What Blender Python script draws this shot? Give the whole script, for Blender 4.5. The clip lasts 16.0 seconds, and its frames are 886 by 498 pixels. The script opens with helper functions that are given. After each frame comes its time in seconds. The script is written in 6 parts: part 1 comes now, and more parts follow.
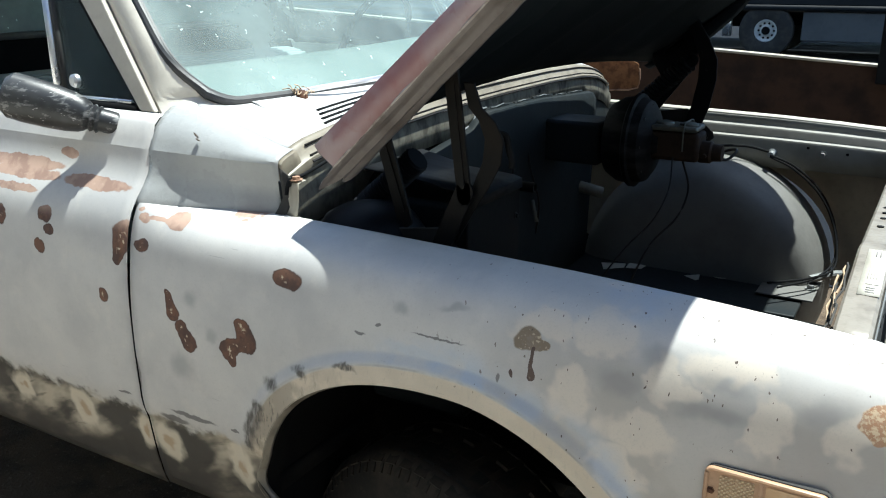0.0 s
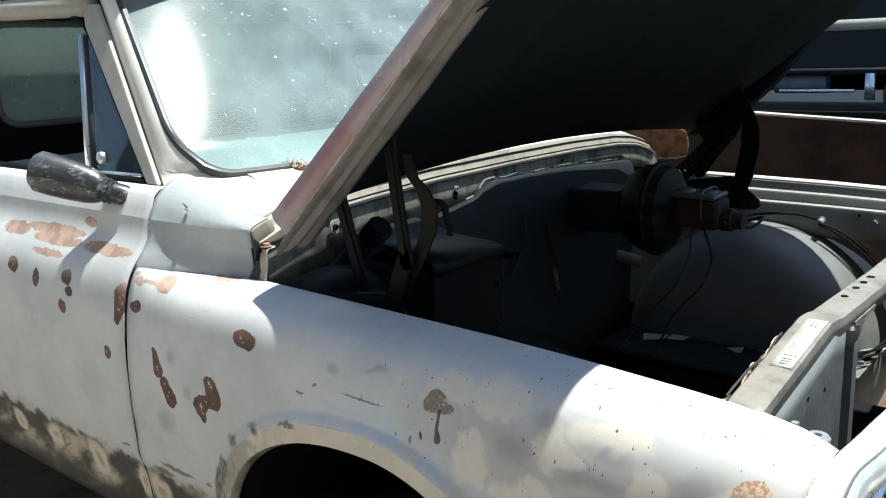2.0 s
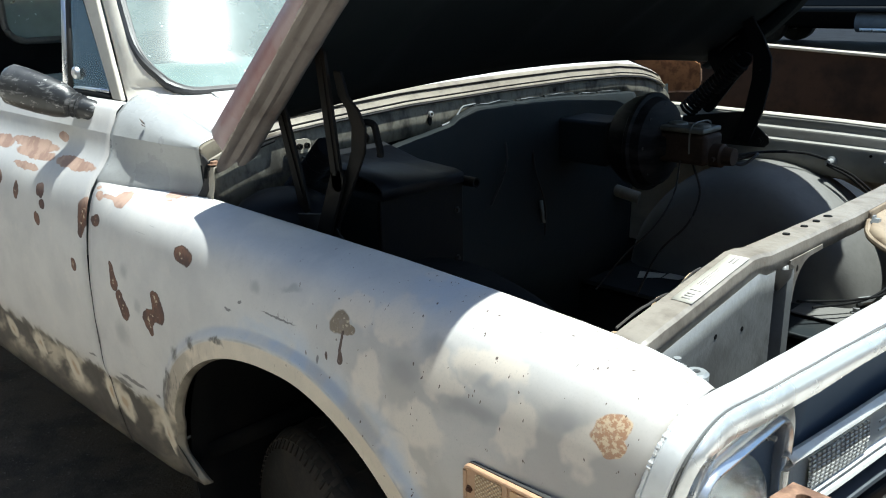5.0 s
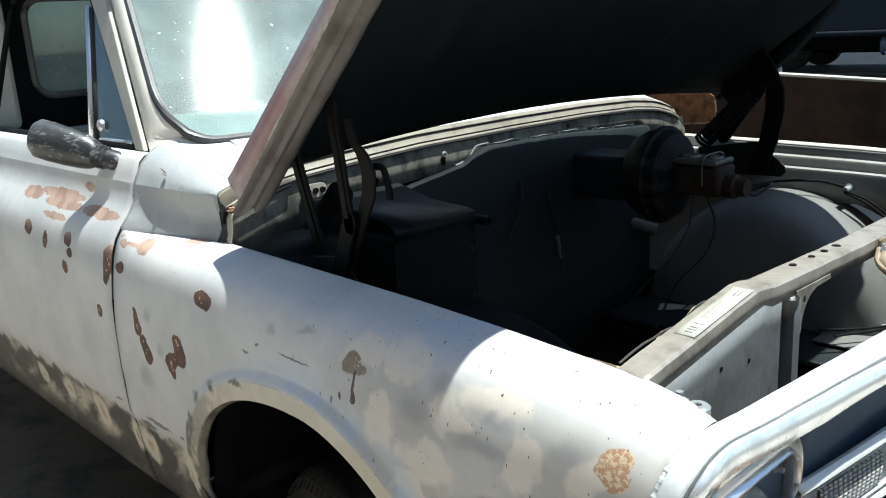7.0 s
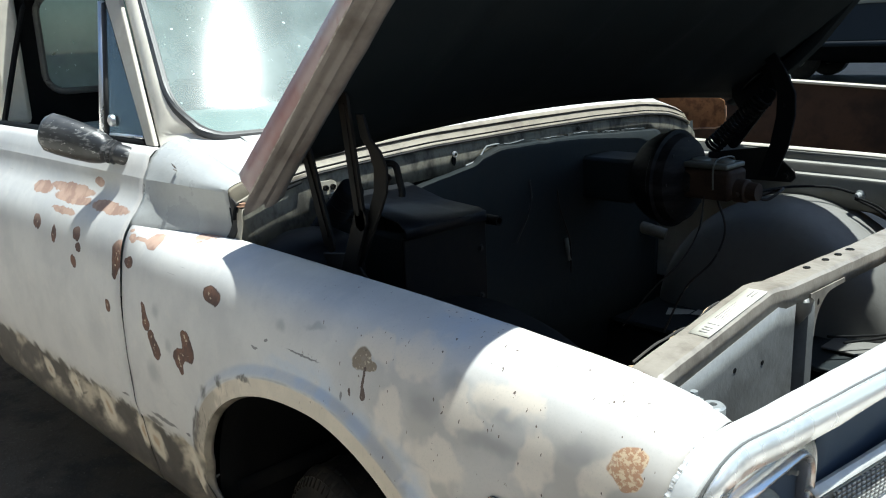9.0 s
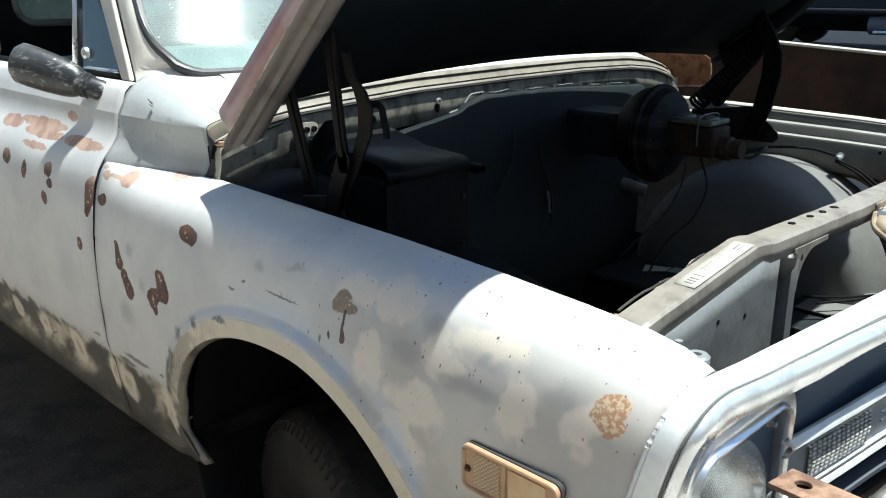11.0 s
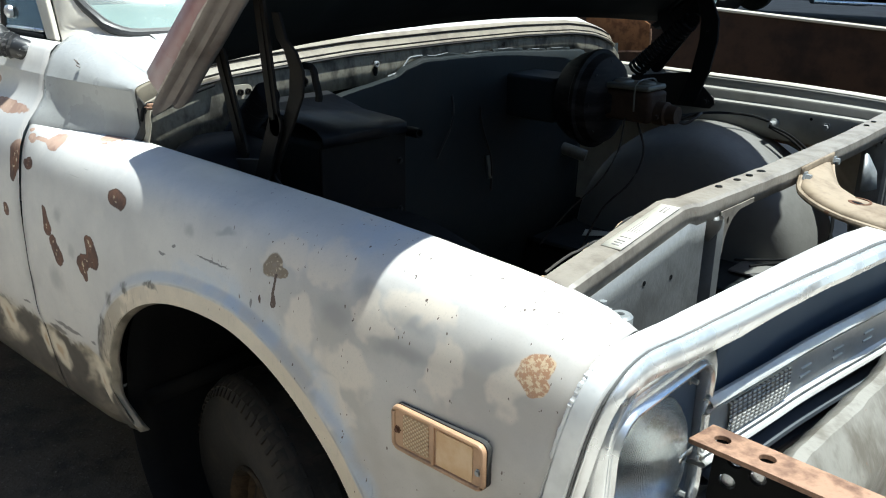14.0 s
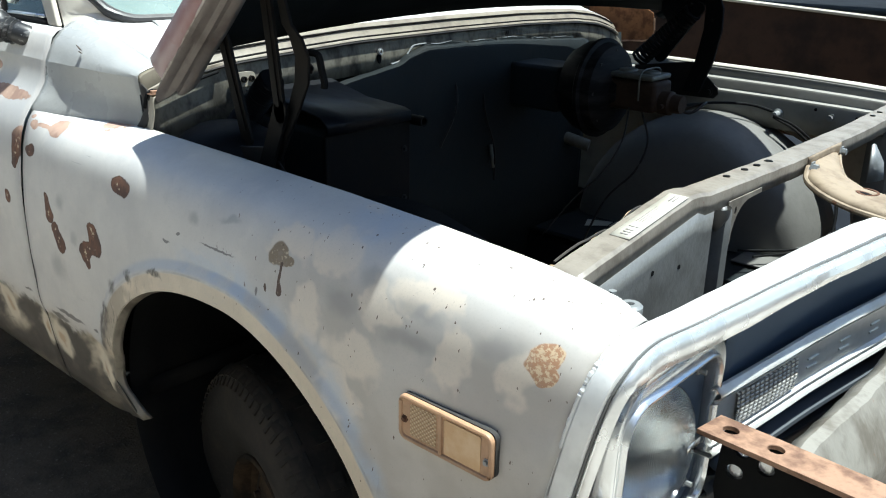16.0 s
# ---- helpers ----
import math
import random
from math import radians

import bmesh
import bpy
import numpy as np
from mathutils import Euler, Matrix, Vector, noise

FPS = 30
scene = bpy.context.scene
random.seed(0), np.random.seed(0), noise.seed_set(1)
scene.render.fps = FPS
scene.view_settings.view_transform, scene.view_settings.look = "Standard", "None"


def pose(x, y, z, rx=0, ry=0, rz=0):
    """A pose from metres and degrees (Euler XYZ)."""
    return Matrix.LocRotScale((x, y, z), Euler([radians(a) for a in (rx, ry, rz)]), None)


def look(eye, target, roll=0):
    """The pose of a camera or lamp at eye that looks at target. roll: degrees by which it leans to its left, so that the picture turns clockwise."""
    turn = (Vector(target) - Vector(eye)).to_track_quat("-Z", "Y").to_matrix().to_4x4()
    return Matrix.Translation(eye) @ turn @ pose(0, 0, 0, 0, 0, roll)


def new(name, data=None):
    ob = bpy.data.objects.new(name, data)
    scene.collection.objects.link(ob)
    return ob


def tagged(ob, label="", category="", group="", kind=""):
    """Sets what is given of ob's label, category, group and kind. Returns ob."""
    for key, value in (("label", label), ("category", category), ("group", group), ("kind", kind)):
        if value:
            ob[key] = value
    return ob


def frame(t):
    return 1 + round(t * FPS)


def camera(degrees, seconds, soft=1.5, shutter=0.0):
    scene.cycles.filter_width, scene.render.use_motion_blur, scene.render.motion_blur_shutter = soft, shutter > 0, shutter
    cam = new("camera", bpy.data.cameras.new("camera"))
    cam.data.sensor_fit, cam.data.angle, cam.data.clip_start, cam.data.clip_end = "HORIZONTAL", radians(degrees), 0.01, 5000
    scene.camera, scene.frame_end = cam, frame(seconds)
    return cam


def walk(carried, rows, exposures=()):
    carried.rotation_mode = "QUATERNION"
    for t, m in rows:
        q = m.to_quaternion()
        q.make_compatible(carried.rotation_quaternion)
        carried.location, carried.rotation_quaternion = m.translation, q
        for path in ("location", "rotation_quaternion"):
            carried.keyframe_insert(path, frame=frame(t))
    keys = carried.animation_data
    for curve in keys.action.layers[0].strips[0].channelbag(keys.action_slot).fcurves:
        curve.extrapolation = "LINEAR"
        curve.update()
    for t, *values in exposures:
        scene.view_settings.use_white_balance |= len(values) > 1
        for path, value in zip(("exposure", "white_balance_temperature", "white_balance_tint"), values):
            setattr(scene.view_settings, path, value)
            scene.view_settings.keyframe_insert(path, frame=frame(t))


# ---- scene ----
cam = camera(54.7, 16.0, soft=1.1)
PATH = [
    (0, (0.033, -2.056, 1.512), (-0.926, -0.41, 0.902), 0.0),
    (0.5, (0.087, -2.027, 1.509), (-0.872, -0.368, 0.936), -0.0),
    (1, (0.19, -1.932, 1.512), (-0.83, -0.286, 1.012), -0.5),
    (1.5, (0.275, -1.859, 1.506), (-0.885, -0.296, 1.045), -1.4),
    (2, (0.338, -1.896, 1.508), (-0.914, -0.401, 1.063), -2.1),
    (2.5, (0.412, -1.94, 1.496), (-0.76, -0.386, 1.039), -0.7),
    (3, (0.448, -1.906, 1.49), (-0.684, -0.338, 0.984), 0.1),
    (3.5, (0.507, -1.768, 1.468), (-0.642, -0.226, 0.918), 0.6),
    (4, (0.517, -1.686, 1.46), (-0.723, -0.228, 0.877), -0.4),
    (4.5, (0.503, -1.677, 1.46), (-0.782, -0.262, 0.873), -1.7),
    (5, (0.496, -1.727, 1.475), (-0.847, -0.366, 0.89), -1.2),
    (5.2, (0.496, -1.739, 1.49), (-0.869, -0.401, 0.899), -1.0),
    (7.5, (0.545, -1.718, 1.488), (-0.864, -0.386, 1.0), -3.3),
    (8, (0.535, -1.725, 1.482), (-0.876, -0.392, 0.998), -3.0),
    (10.3, (0.52, -1.729, 1.466), (-0.876, -0.394, 0.947), -1.3),
    (10.5, (0.509, -1.718, 1.461), (-0.872, -0.378, 0.915), -1.2),
    (11, (0.504, -1.729, 1.454), (-0.849, -0.381, 0.861), -0.2),
    (11.5, (0.523, -1.737, 1.456), (-0.792, -0.366, 0.831), 0.4),
    (12, (0.53, -1.743, 1.454), (-0.746, -0.348, 0.801), 0.8),
    (12.5, (0.526, -1.732, 1.453), (-0.744, -0.337, 0.787), 0.8),
    (13, (0.524, -1.723, 1.452), (-0.744, -0.327, 0.786), 0.8),
    (13.5, (0.525, -1.717, 1.454), (-0.735, -0.313, 0.788), 0.9),
    (14, (0.525, -1.711, 1.449), (-0.727, -0.301, 0.783), 0.7),
    (14.5, (0.516, -1.718, 1.452), (-0.735, -0.307, 0.786), 0.7),
    (15, (0.509, -1.702, 1.446), (-0.742, -0.292, 0.777), 0.7),
    (15.5, (0.506, -1.714, 1.441), (-0.74, -0.308, 0.756), 0.9),
    (16, (0.511, -1.715, 1.445), (-0.731, -0.308, 0.757), 1.0),
]
walk(cam, [(t, look(eye, target, roll)) for t, eye, target, roll in PATH], exposures=[(0.0, 1.2, 5880, 0), (16.0, 1.2, 5880, 0)])


# ---- light ----
world = bpy.data.worlds.new("sky")
scene.world = world
world.use_nodes = True
wn = world.node_tree.nodes
sky = wn.new("ShaderNodeTexSky")
sky.sky_type = "NISHITA"
sky.sun_disc = False
SUN = Vector((0.20, 0.222, 1.0)).normalized()
sky.sun_elevation = math.asin(SUN.z)
sky.sun_rotation = math.atan2(SUN.x, SUN.y)
world.node_tree.links.new(sky.outputs[0], wn["Background"].inputs[0])
wn["Background"].inputs[1].default_value = 0.088
sun = new("sun", bpy.data.lights.new("sun", "SUN"))
sun.data.energy = 4.8
sun.data.angle = radians(0.55)
sun.data.color = (1.0, 0.95, 0.87)
sun.matrix_world = look(SUN * 20, (0, 0, 0))


# ---- materials ----
class Nodes:
    """Short hand for building a node material."""

    def __init__(self, name):
        self.mat = bpy.data.materials.new(name)
        self.mat.use_nodes = True
        self.tree = self.mat.node_tree
        self.bsdf = self.tree.nodes["Principled BSDF"]
        self.coord = self.tree.nodes.new("ShaderNodeTexCoord").outputs["Object"]

    def node(self, kind, *links, **values):
        n = self.tree.nodes.new(kind)
        for key, value in values.items():
            if key == "op":
                n.operation = value
        for k, v in enumerate(links):
            if v is None:
                continue
            if hasattr(v, "is_output"):
                self.tree.links.new(v, n.inputs[k])
            else:
                n.inputs[k].default_value = v
        return n

    def math(self, op, a, b=0.0, c=0.0, clamp=False):
        n = self.node("ShaderNodeMath", a, b, c, op=op)
        n.use_clamp = clamp
        return n.outputs[0]

    def noise(self, scale, detail=3.0, rough=0.55, vec=None, stretch=None):
        v = vec or self.coord
        if stretch:
            v = self.node("ShaderNodeVectorMath", v, stretch, op="MULTIPLY").outputs[0]
        n = self.tree.nodes.new("ShaderNodeTexNoise")
        self.tree.links.new(v, n.inputs["Vector"])
        n.inputs["Scale"].default_value = scale
        n.inputs["Detail"].default_value = detail
        n.inputs["Roughness"].default_value = rough
        return n

    def step(self, value, lo, hi, invert=False):
        n = self.tree.nodes.new("ShaderNodeMapRange")
        n.interpolation_type = "SMOOTHSTEP"
        self.tree.links.new(value, n.inputs[0])
        n.inputs[1].default_value, n.inputs[2].default_value = lo, hi
        n.inputs[3].default_value, n.inputs[4].default_value = (1.0, 0.0) if invert else (0.0, 1.0)
        return n.outputs[0]

    def mix(self, fac, a, b):
        n = self.tree.nodes.new("ShaderNodeMix")
        n.data_type = "RGBA"
        for sock, v in ((n.inputs[0], fac), (n.inputs[6], a), (n.inputs[7], b)):
            if hasattr(v, "is_output"):
                self.tree.links.new(v, sock)
            elif sock is n.inputs[0]:
                sock.default_value = v
            else:
                sock.default_value = (*v, 1.0)
        return n.outputs[2]

    def bump(self, height, strength=0.3, distance=0.002):
        n = self.tree.nodes.new("ShaderNodeBump")
        n.inputs["Strength"].default_value = strength
        n.inputs["Distance"].default_value = distance
        self.tree.links.new(height, n.inputs["Height"])
        self.tree.links.new(n.outputs[0], self.bsdf.inputs["Normal"])

    def put(self, **values):
        for key, v in values.items():
            sock = self.bsdf.inputs[{"color": "Base Color", "rough": "Roughness", "metal": "Metallic", "trans": "Transmission Weight",
                                     "ior": "IOR", "coat": "Coat Weight", "coat_rough": "Coat Roughness", "spec": "Specular IOR Level",
                                     "alpha": "Alpha"}[key]]
            if hasattr(v, "is_output"):
                self.tree.links.new(v, sock)
            else:
                sock.default_value = (*v, 1.0) if isinstance(v, tuple) else v
        return self.mat


def worn(name, base, dark, rough=0.6, metal=0.0, fine=60.0, coarse=7.0, amount=0.6, rust=0.0, bump=0.25, spec=0.4, stretch=None):
    """A worn paint or metal: base colour with stains of a second colour at two scales, grain, and rust where asked for."""
    m = Nodes(name)
    big = m.noise(coarse, 4, 0.6, stretch=stretch)
    small = m.noise(fine, 3, 0.6, stretch=stretch)
    f = m.math("MULTIPLY", m.step(big.outputs[0], 0.42, 0.68), amount, clamp=True)
    col = m.mix(f, base, dark)
    g = m.math("MULTIPLY", m.step(small.outputs[0], 0.5, 0.75), amount * 0.45)
    col = m.mix(g, col, dark)
    if rust:
        r = m.noise(coarse * 2.3, 5, 0.7)
        col = m.mix(m.step(r.outputs[0], 0.72 - 0.22 * rust, 0.8 - 0.2 * rust), col, (0.16, 0.065, 0.03))
    m.bump(small.outputs[0], bump)
    rg = m.math("MULTIPLY_ADD", big.outputs[0], 0.3, rough - 0.15)
    return m.put(color=col, rough=rg, metal=metal, spec=spec)


def spots(m, vec, rows):
    """Distance field of ragged marks: ovals (x, z, half width, half height) and slanted spindles (x, z, x, z, radius, radius)."""
    out = None
    flat = m.node("ShaderNodeVectorMath", vec, (1, 0, 1), op="MULTIPLY").outputs[0]
    for row in rows:
        if len(row) == 4:
            x, z, a, b = row
            d = m.node("ShaderNodeVectorMath", vec, (x, 0, z), op="SUBTRACT").outputs[0]
            d = m.node("ShaderNodeVectorMath", d, (1 / a, 0, 1 / b), op="MULTIPLY").outputs[0]
            d = m.node("ShaderNodeVectorMath", d, op="LENGTH").outputs["Value"]
        else:
            x, z, x1, z1, r0, r1 = row
            way = Vector((x1 - x, 0, z1 - z))
            p = m.node("ShaderNodeVectorMath", flat, (x, 0, z), op="SUBTRACT").outputs[0]
            along = m.node("ShaderNodeVectorMath", p, tuple(way / way.length_squared), op="DOT_PRODUCT").outputs["Value"]
            along = m.math("MINIMUM", m.math("MAXIMUM", along, 0.0), 1.0)
            foot = m.node("ShaderNodeCombineXYZ", m.math("MULTIPLY", along, way.x), 0.0, m.math("MULTIPLY", along, way.z)).outputs[0]
            d = m.node("ShaderNodeVectorMath", p, foot, op="SUBTRACT").outputs[0]
            d = m.node("ShaderNodeVectorMath", d, op="LENGTH").outputs["Value"]
            d = m.math("DIVIDE", d, m.math("MULTIPLY_ADD", along, r1 - r0, r0))
        out = d if out is None else m.math("MINIMUM", out, d)
    return out


def warped(m, amount, scale):
    n = m.noise(scale, 3, 0.6)
    v = m.node("ShaderNodeVectorMath", n.outputs["Color"], (0.5, 0.5, 0.5), op="SUBTRACT").outputs[0]
    v = m.node("ShaderNodeVectorMath", v, (amount, 0.0, amount), op="MULTIPLY").outputs[0]
    return m.node("ShaderNodeVectorMath", m.coord, v, op="ADD").outputs[0]


RUST_FENDER = [
    (-1.252, 1.020, 0.019, 0.014), (-1.179, 1.070, 0.028, 0.014), (-1.257, 1.068, 0.015, 0.008), (-1.222, 1.070, 0.030, 0.0035), (-1.269, 1.081, 0.008, 0.004),
    (-1.110, 1.095, 0.036, 0.007), (-1.052, 1.092, 0.040, 0.007), (-0.894, 1.014, 0.034, 0.019), (-1.184, 0.942, -1.167, 0.903, 0.007, 0.018), (-1.147, 0.877, -1.128, 0.852, 0.017, 0.020),
    (-0.993, 0.912, -0.983, 0.884, 0.016, 0.024), (-1.000, 0.876, -1.032, 0.860, 0.014, 0.019), (-1.026, 0.860, -1.017, 0.833, 0.018, 0.008),
    (-0.428, 0.992, -0.431, 0.966, 0.0034, 0.0030), (-0.430, 0.964, -0.428, 0.952, 0.0034, 0.0065), (-0.458, 0.952, 0.0035, 0.0065),
]
RUST_DOOR = [
    (-1.665, 1.131, 0.150, 0.013), (-1.640, 1.113, 0.120, 0.012), (-1.651, 1.083, 0.080, 0.009), (-1.412, 1.114, 0.105, 0.012), (-1.523, 1.159, 0.030, 0.011),
    (-1.537, 1.042, 0.022, 0.018), (-1.520, 1.014, 0.018, 0.013), (-1.300, 1.030, -1.316, 0.984, 0.034, 0.012), (-1.680, 1.025, 0.016, 0.024), (-1.552, 0.975, 0.016, 0.017), (-1.357, 0.904, 0.014, 0.016),
    (-1.85, 1.12, 0.07, 0.016), (-1.80, 1.04, 0.03, 0.02),
]
CREAM_PATCH = [(-0.337, 1.038, 0.052, 0.030), (-0.366, 0.940, 0.040, 0.036), (-0.258, 0.913, 0.062, 0.030), (-0.227, 0.985, 0.032, 0.025),
               (-0.093, 0.955, 0.030, 0.040), (0.005, 0.965, 0.026, 0.034), (-0.281, 0.851, 0.030, 0.045), (-0.15, 1.010, 0.050, 0.022), (-0.42, 1.02, 0.05, 0.03)]
SMUDGE = [(-0.245, 1.019, 0.032, 0.014), (-0.159, 1.000, 0.036, 0.013), (-0.034, 0.993, 0.030, 0.016), (-0.300, 0.977, 0.036, 0.020), (-0.169, 0.961, 0.050, 0.012),
          (-1.125, 0.937, 0.018, 0.018), (-1.157, 0.798, 0.034, 0.034), (-1.069, 0.878, 0.017, 0.013), (-0.660, 1.004, 0.018, 0.013), (-0.566, 1.03, 0.03, 0.006)]
DASHES = [(-1.141, 0.688, 0.066, 0.006), (-1.196, 0.668, 0.042, 0.008), (-1.335, 0.693, 0.021, 0.003), (-1.281, 0.747, 0.006, 0.034), (-1.030, 0.690, 0.012, 0.004),
          (-0.480, 0.939, 0.004, 0.007), (-0.735, 0.955, 0.012, 0.003), (-0.70, 0.974, 0.006, 0.003), (-0.590, 0.975, 0.05, 0.002)]
BLUE = [(-0.291, 1.081, 0.060, 0.020), (-0.62, 0.945, 0.09, 0.012), (-0.43, 0.905, 0.03, 0.03), (-0.30, 0.80, 0.02, 0.05)]
ARCH_SOOT = [(-0.925, 0.815, 0.022, 0.018), (-0.958, 0.765, -0.985, 0.700, 0.014, 0.016), (-0.990, 0.690, -1.010, 0.600, 0.016, 0.020), (-0.975, 0.640, -0.985, 0.560, 0.012, 0.012), (-0.860, 0.862, 0.020, 0.007), (-0.760, 0.895, 0.026, 0.006)]
OVALS = [(-1.704, 0.610, 0.040, 0.042), (-1.497, 0.612, 0.040, 0.050), (-1.300, 0.605, 0.032, 0.048), (-1.234, 0.600, 0.042, 0.046), (-1.032, 0.610, 0.034, 0.056), (-1.90, 0.60, 0.04, 0.04)]


def body_paint(name, rust_rows, fender):
    """Old pale grey primer over white paint, with rust, sanded patches and a scraped lower edge."""
    m = Nodes(name)
    x, _, z = m.node("ShaderNodeSeparateXYZ", m.coord).outputs
    big = m.noise(5, 4, 0.6)
    fine = m.noise(90, 4, 0.65)
    mid = m.noise(22, 4, 0.6)
    col = m.mix(m.step(big.outputs[0], 0.35, 0.7), (0.545, 0.528, 0.503), (0.445, 0.435, 0.425))
    col = m.mix(m.math("MULTIPLY", m.step(mid.outputs[0], 0.5, 0.8), 0.35), col, (0.64, 0.60, 0.54))
    vec = warped(m, 0.05, 12)
    if fender:
        wobble = m.math("SUBTRACT", big.outputs[0], 0.5)
        zone = m.math("MULTIPLY", m.step(x, -0.56, -0.36), m.step(m.math("MULTIPLY_ADD", wobble, 0.2, z), 0.955, 1.085, invert=True))
        patchy = m.step(m.noise(9, 3, 0.55).outputs[0], 0.36, 0.60)
        col = m.mix(m.math("MULTIPLY", zone, m.math("MULTIPLY_ADD", patchy, 0.32, 0.42)), col, (0.350, 0.315, 0.278))
        t = m.step(spots(m, warped(m, 0.13, 11), CREAM_PATCH), 0.72, 1.20, invert=True)
        col = m.mix(m.math("MULTIPLY", t, m.math("MULTIPLY_ADD", mid.outputs[0], 0.3, 0.72)), col, (0.61, 0.545, 0.465))
        s = m.step(spots(m, vec, SMUDGE), 0.25, 1.35, invert=True)
        col = m.mix(m.math("MULTIPLY", s, 0.46), col, (0.21, 0.21, 0.215))
        # blue primer feathered round the wheel arch, bare lip beside the opening
        rear = m.step(x, -0.562, -0.558, invert=True)
        power = m.math("MULTIPLY_ADD", rear, 0.45, 1.85)
        ax = m.math("DIVIDE", m.math("ABSOLUTE", m.math("ADD", x, 0.56)), m.math("MULTIPLY_ADD", rear, 0.055, 0.350))
        az = m.math("DIVIDE", m.math("MAXIMUM", m.math("SUBTRACT", z, 0.58), 0.0), 0.31)
        r = m.math("ADD", m.math("POWER", ax, power), m.math("POWER", az, power))
        r = m.math("POWER", r, m.math("DIVIDE", 1.0, power))
        wob = m.math("MULTIPLY_ADD", wobble, 0.22, r)
        blue = m.math("MULTIPLY", m.step(wob, 1.08, 1.12), m.step(wob, 1.14, 1.30, invert=True))
        front = m.math("MULTIPLY", m.step(x, -0.82, -0.60), m.step(m.noise(13, 3).outputs[0], 0.36, 0.60))
        blue = m.math("MAXIMUM", m.math("MULTIPLY", blue, front), m.math("MULTIPLY", m.step(spots(m, vec, BLUE), 0.4, 1.3, invert=True), 0.75))
        col = m.mix(m.math("MULTIPLY", blue, 0.66), col, (0.39, 0.455, 0.55))
        lip = m.step(m.math("MULTIPLY_ADD", wobble, 0.05, r), 1.085, 1.10, invert=True)
        stain = m.step(m.noise(15, 4, 0.6).outputs[0], 0.38, 0.56)
        hair = m.noise(16, 4, 0.6, stretch=(9.0, 1.0, 2.2))
        stain = m.math("MULTIPLY", m.math("ADD", stain, m.step(hair.outputs[0], 0.56, 0.70)), 0.6, clamp=True)
        back = m.math("MULTIPLY_ADD", m.step(x, -0.93, -0.74, invert=True), 0.80, 0.18)
        col = m.mix(lip, col, m.mix(m.math("MULTIPLY", stain, back), (0.58, 0.50, 0.39), (0.15, 0.13, 0.105)))
        soot = m.step(spots(m, warped(m, 0.05, 22), ARCH_SOOT), 0.35, 1.35, invert=True)
        soot = m.math("MULTIPLY", soot, m.math("MULTIPLY_ADD", m.step(hair.outputs[0], 0.38, 0.56), 0.40, 0.58))
        col = m.mix(soot, col, (0.075, 0.066, 0.056))
        edge = m.math("MULTIPLY", m.step(r, 1.092, 1.10), m.step(r, 1.102, 1.112, invert=True))
        col = m.mix(m.math("MULTIPLY", edge, m.math("MULTIPLY", m.step(mid.outputs[0], 0.35, 0.7), 0.4)), col, (0.14, 0.13, 0.12))
        blem = m.step(spots(m, vec, [(-0.440, 1.005, 0.028, 0.021), (-0.415, 1.004, 0.014, 0.011)]), 0.80, 0.98, invert=True)
        col = m.mix(blem, col, m.mix(m.step(m.noise(150, 3, 0.6).outputs[0], 0.57, 0.66), (0.20, 0.155, 0.11), (0.44, 0.36, 0.26)))
        ring = spots(m, vec, [(0.026, 0.994, 0.025, 0.021), (0.037, 0.977, 0.015, 0.013)])
        flaky = m.step(m.noise(190, 3, 0.6).outputs[0], 0.42, 0.54)
        col = m.mix(m.step(ring, 0.88, 1.0, invert=True), col, m.mix(flaky, (0.54, 0.42, 0.28), (0.36, 0.205, 0.12)))
        chips = m.step(m.noise(95, 2.5, 0.5, stretch=(1.6, 1.0, 0.7)).outputs[0], 0.705, 0.72)
        col = m.mix(m.math("MULTIPLY", chips, m.step(x, -0.75, -0.40)), col, (0.11, 0.08, 0.065))
    ds = m.step(spots(m, warped(m, 0.012, 45), DASHES), 0.7, 1.1, invert=True)
    col = m.mix(m.math("MULTIPLY", ds, 0.85), col, (0.11, 0.105, 0.105))
    # hair scratches
    scr = m.step(m.noise(9, 2, 0.5, stretch=(1.0, 1.0, 26.0)).outputs[0], 0.745, 0.765)
    col = m.mix(m.math("MULTIPLY", scr, 0.45), col, (0.24, 0.235, 0.23))
    dust = m.noise(320, 2, 0.6)
    col = m.mix(m.math("MULTIPLY", m.step(dust.outputs[0], 0.5, 0.75), 0.16), col, (0.30, 0.29, 0.28))
    col = m.mix(m.math("MULTIPLY", m.step(m.noise(38, 5, 0.7).outputs[0], 0.52, 0.7), 0.14), col, (0.36, 0.35, 0.34))
    # scraped and sooty lower edge
    low_wob = m.math("MULTIPLY_ADD", m.math("SUBTRACT", mid.outputs[0], 0.5), 0.10, z)
    low = m.step(low_wob, 0.645, 0.672, invert=True)
    if fender:
        low = m.math("MULTIPLY", low, m.step(x, -0.93, -0.90, invert=True))
    slant = m.node("ShaderNodeVectorRotate", m.coord).outputs[0]
    rot = m.tree.nodes[-1]
    rot.rotation_type = "Y_AXIS"
    rot.inputs["Angle"].default_value = radians(24)
    soot = m.noise(7.5, 3, 0.5, vec=slant, stretch=(0.9, 1, 1.9))
    streak = m.noise(26, 4, 0.6, vec=slant, stretch=(0.5, 1, 3.0))
    lowcol = m.mix(m.step(soot.outputs[0], 0.46, 0.70), (0.050, 0.047, 0.042), (0.46, 0.405, 0.315))
    lowcol = m.mix(m.math("MULTIPLY", m.step(streak.outputs[0], 0.56, 0.72), 0.5), lowcol, (0.030, 0.029, 0.027))
    oval = spots(m, warped(m, 0.07, 13), OVALS)
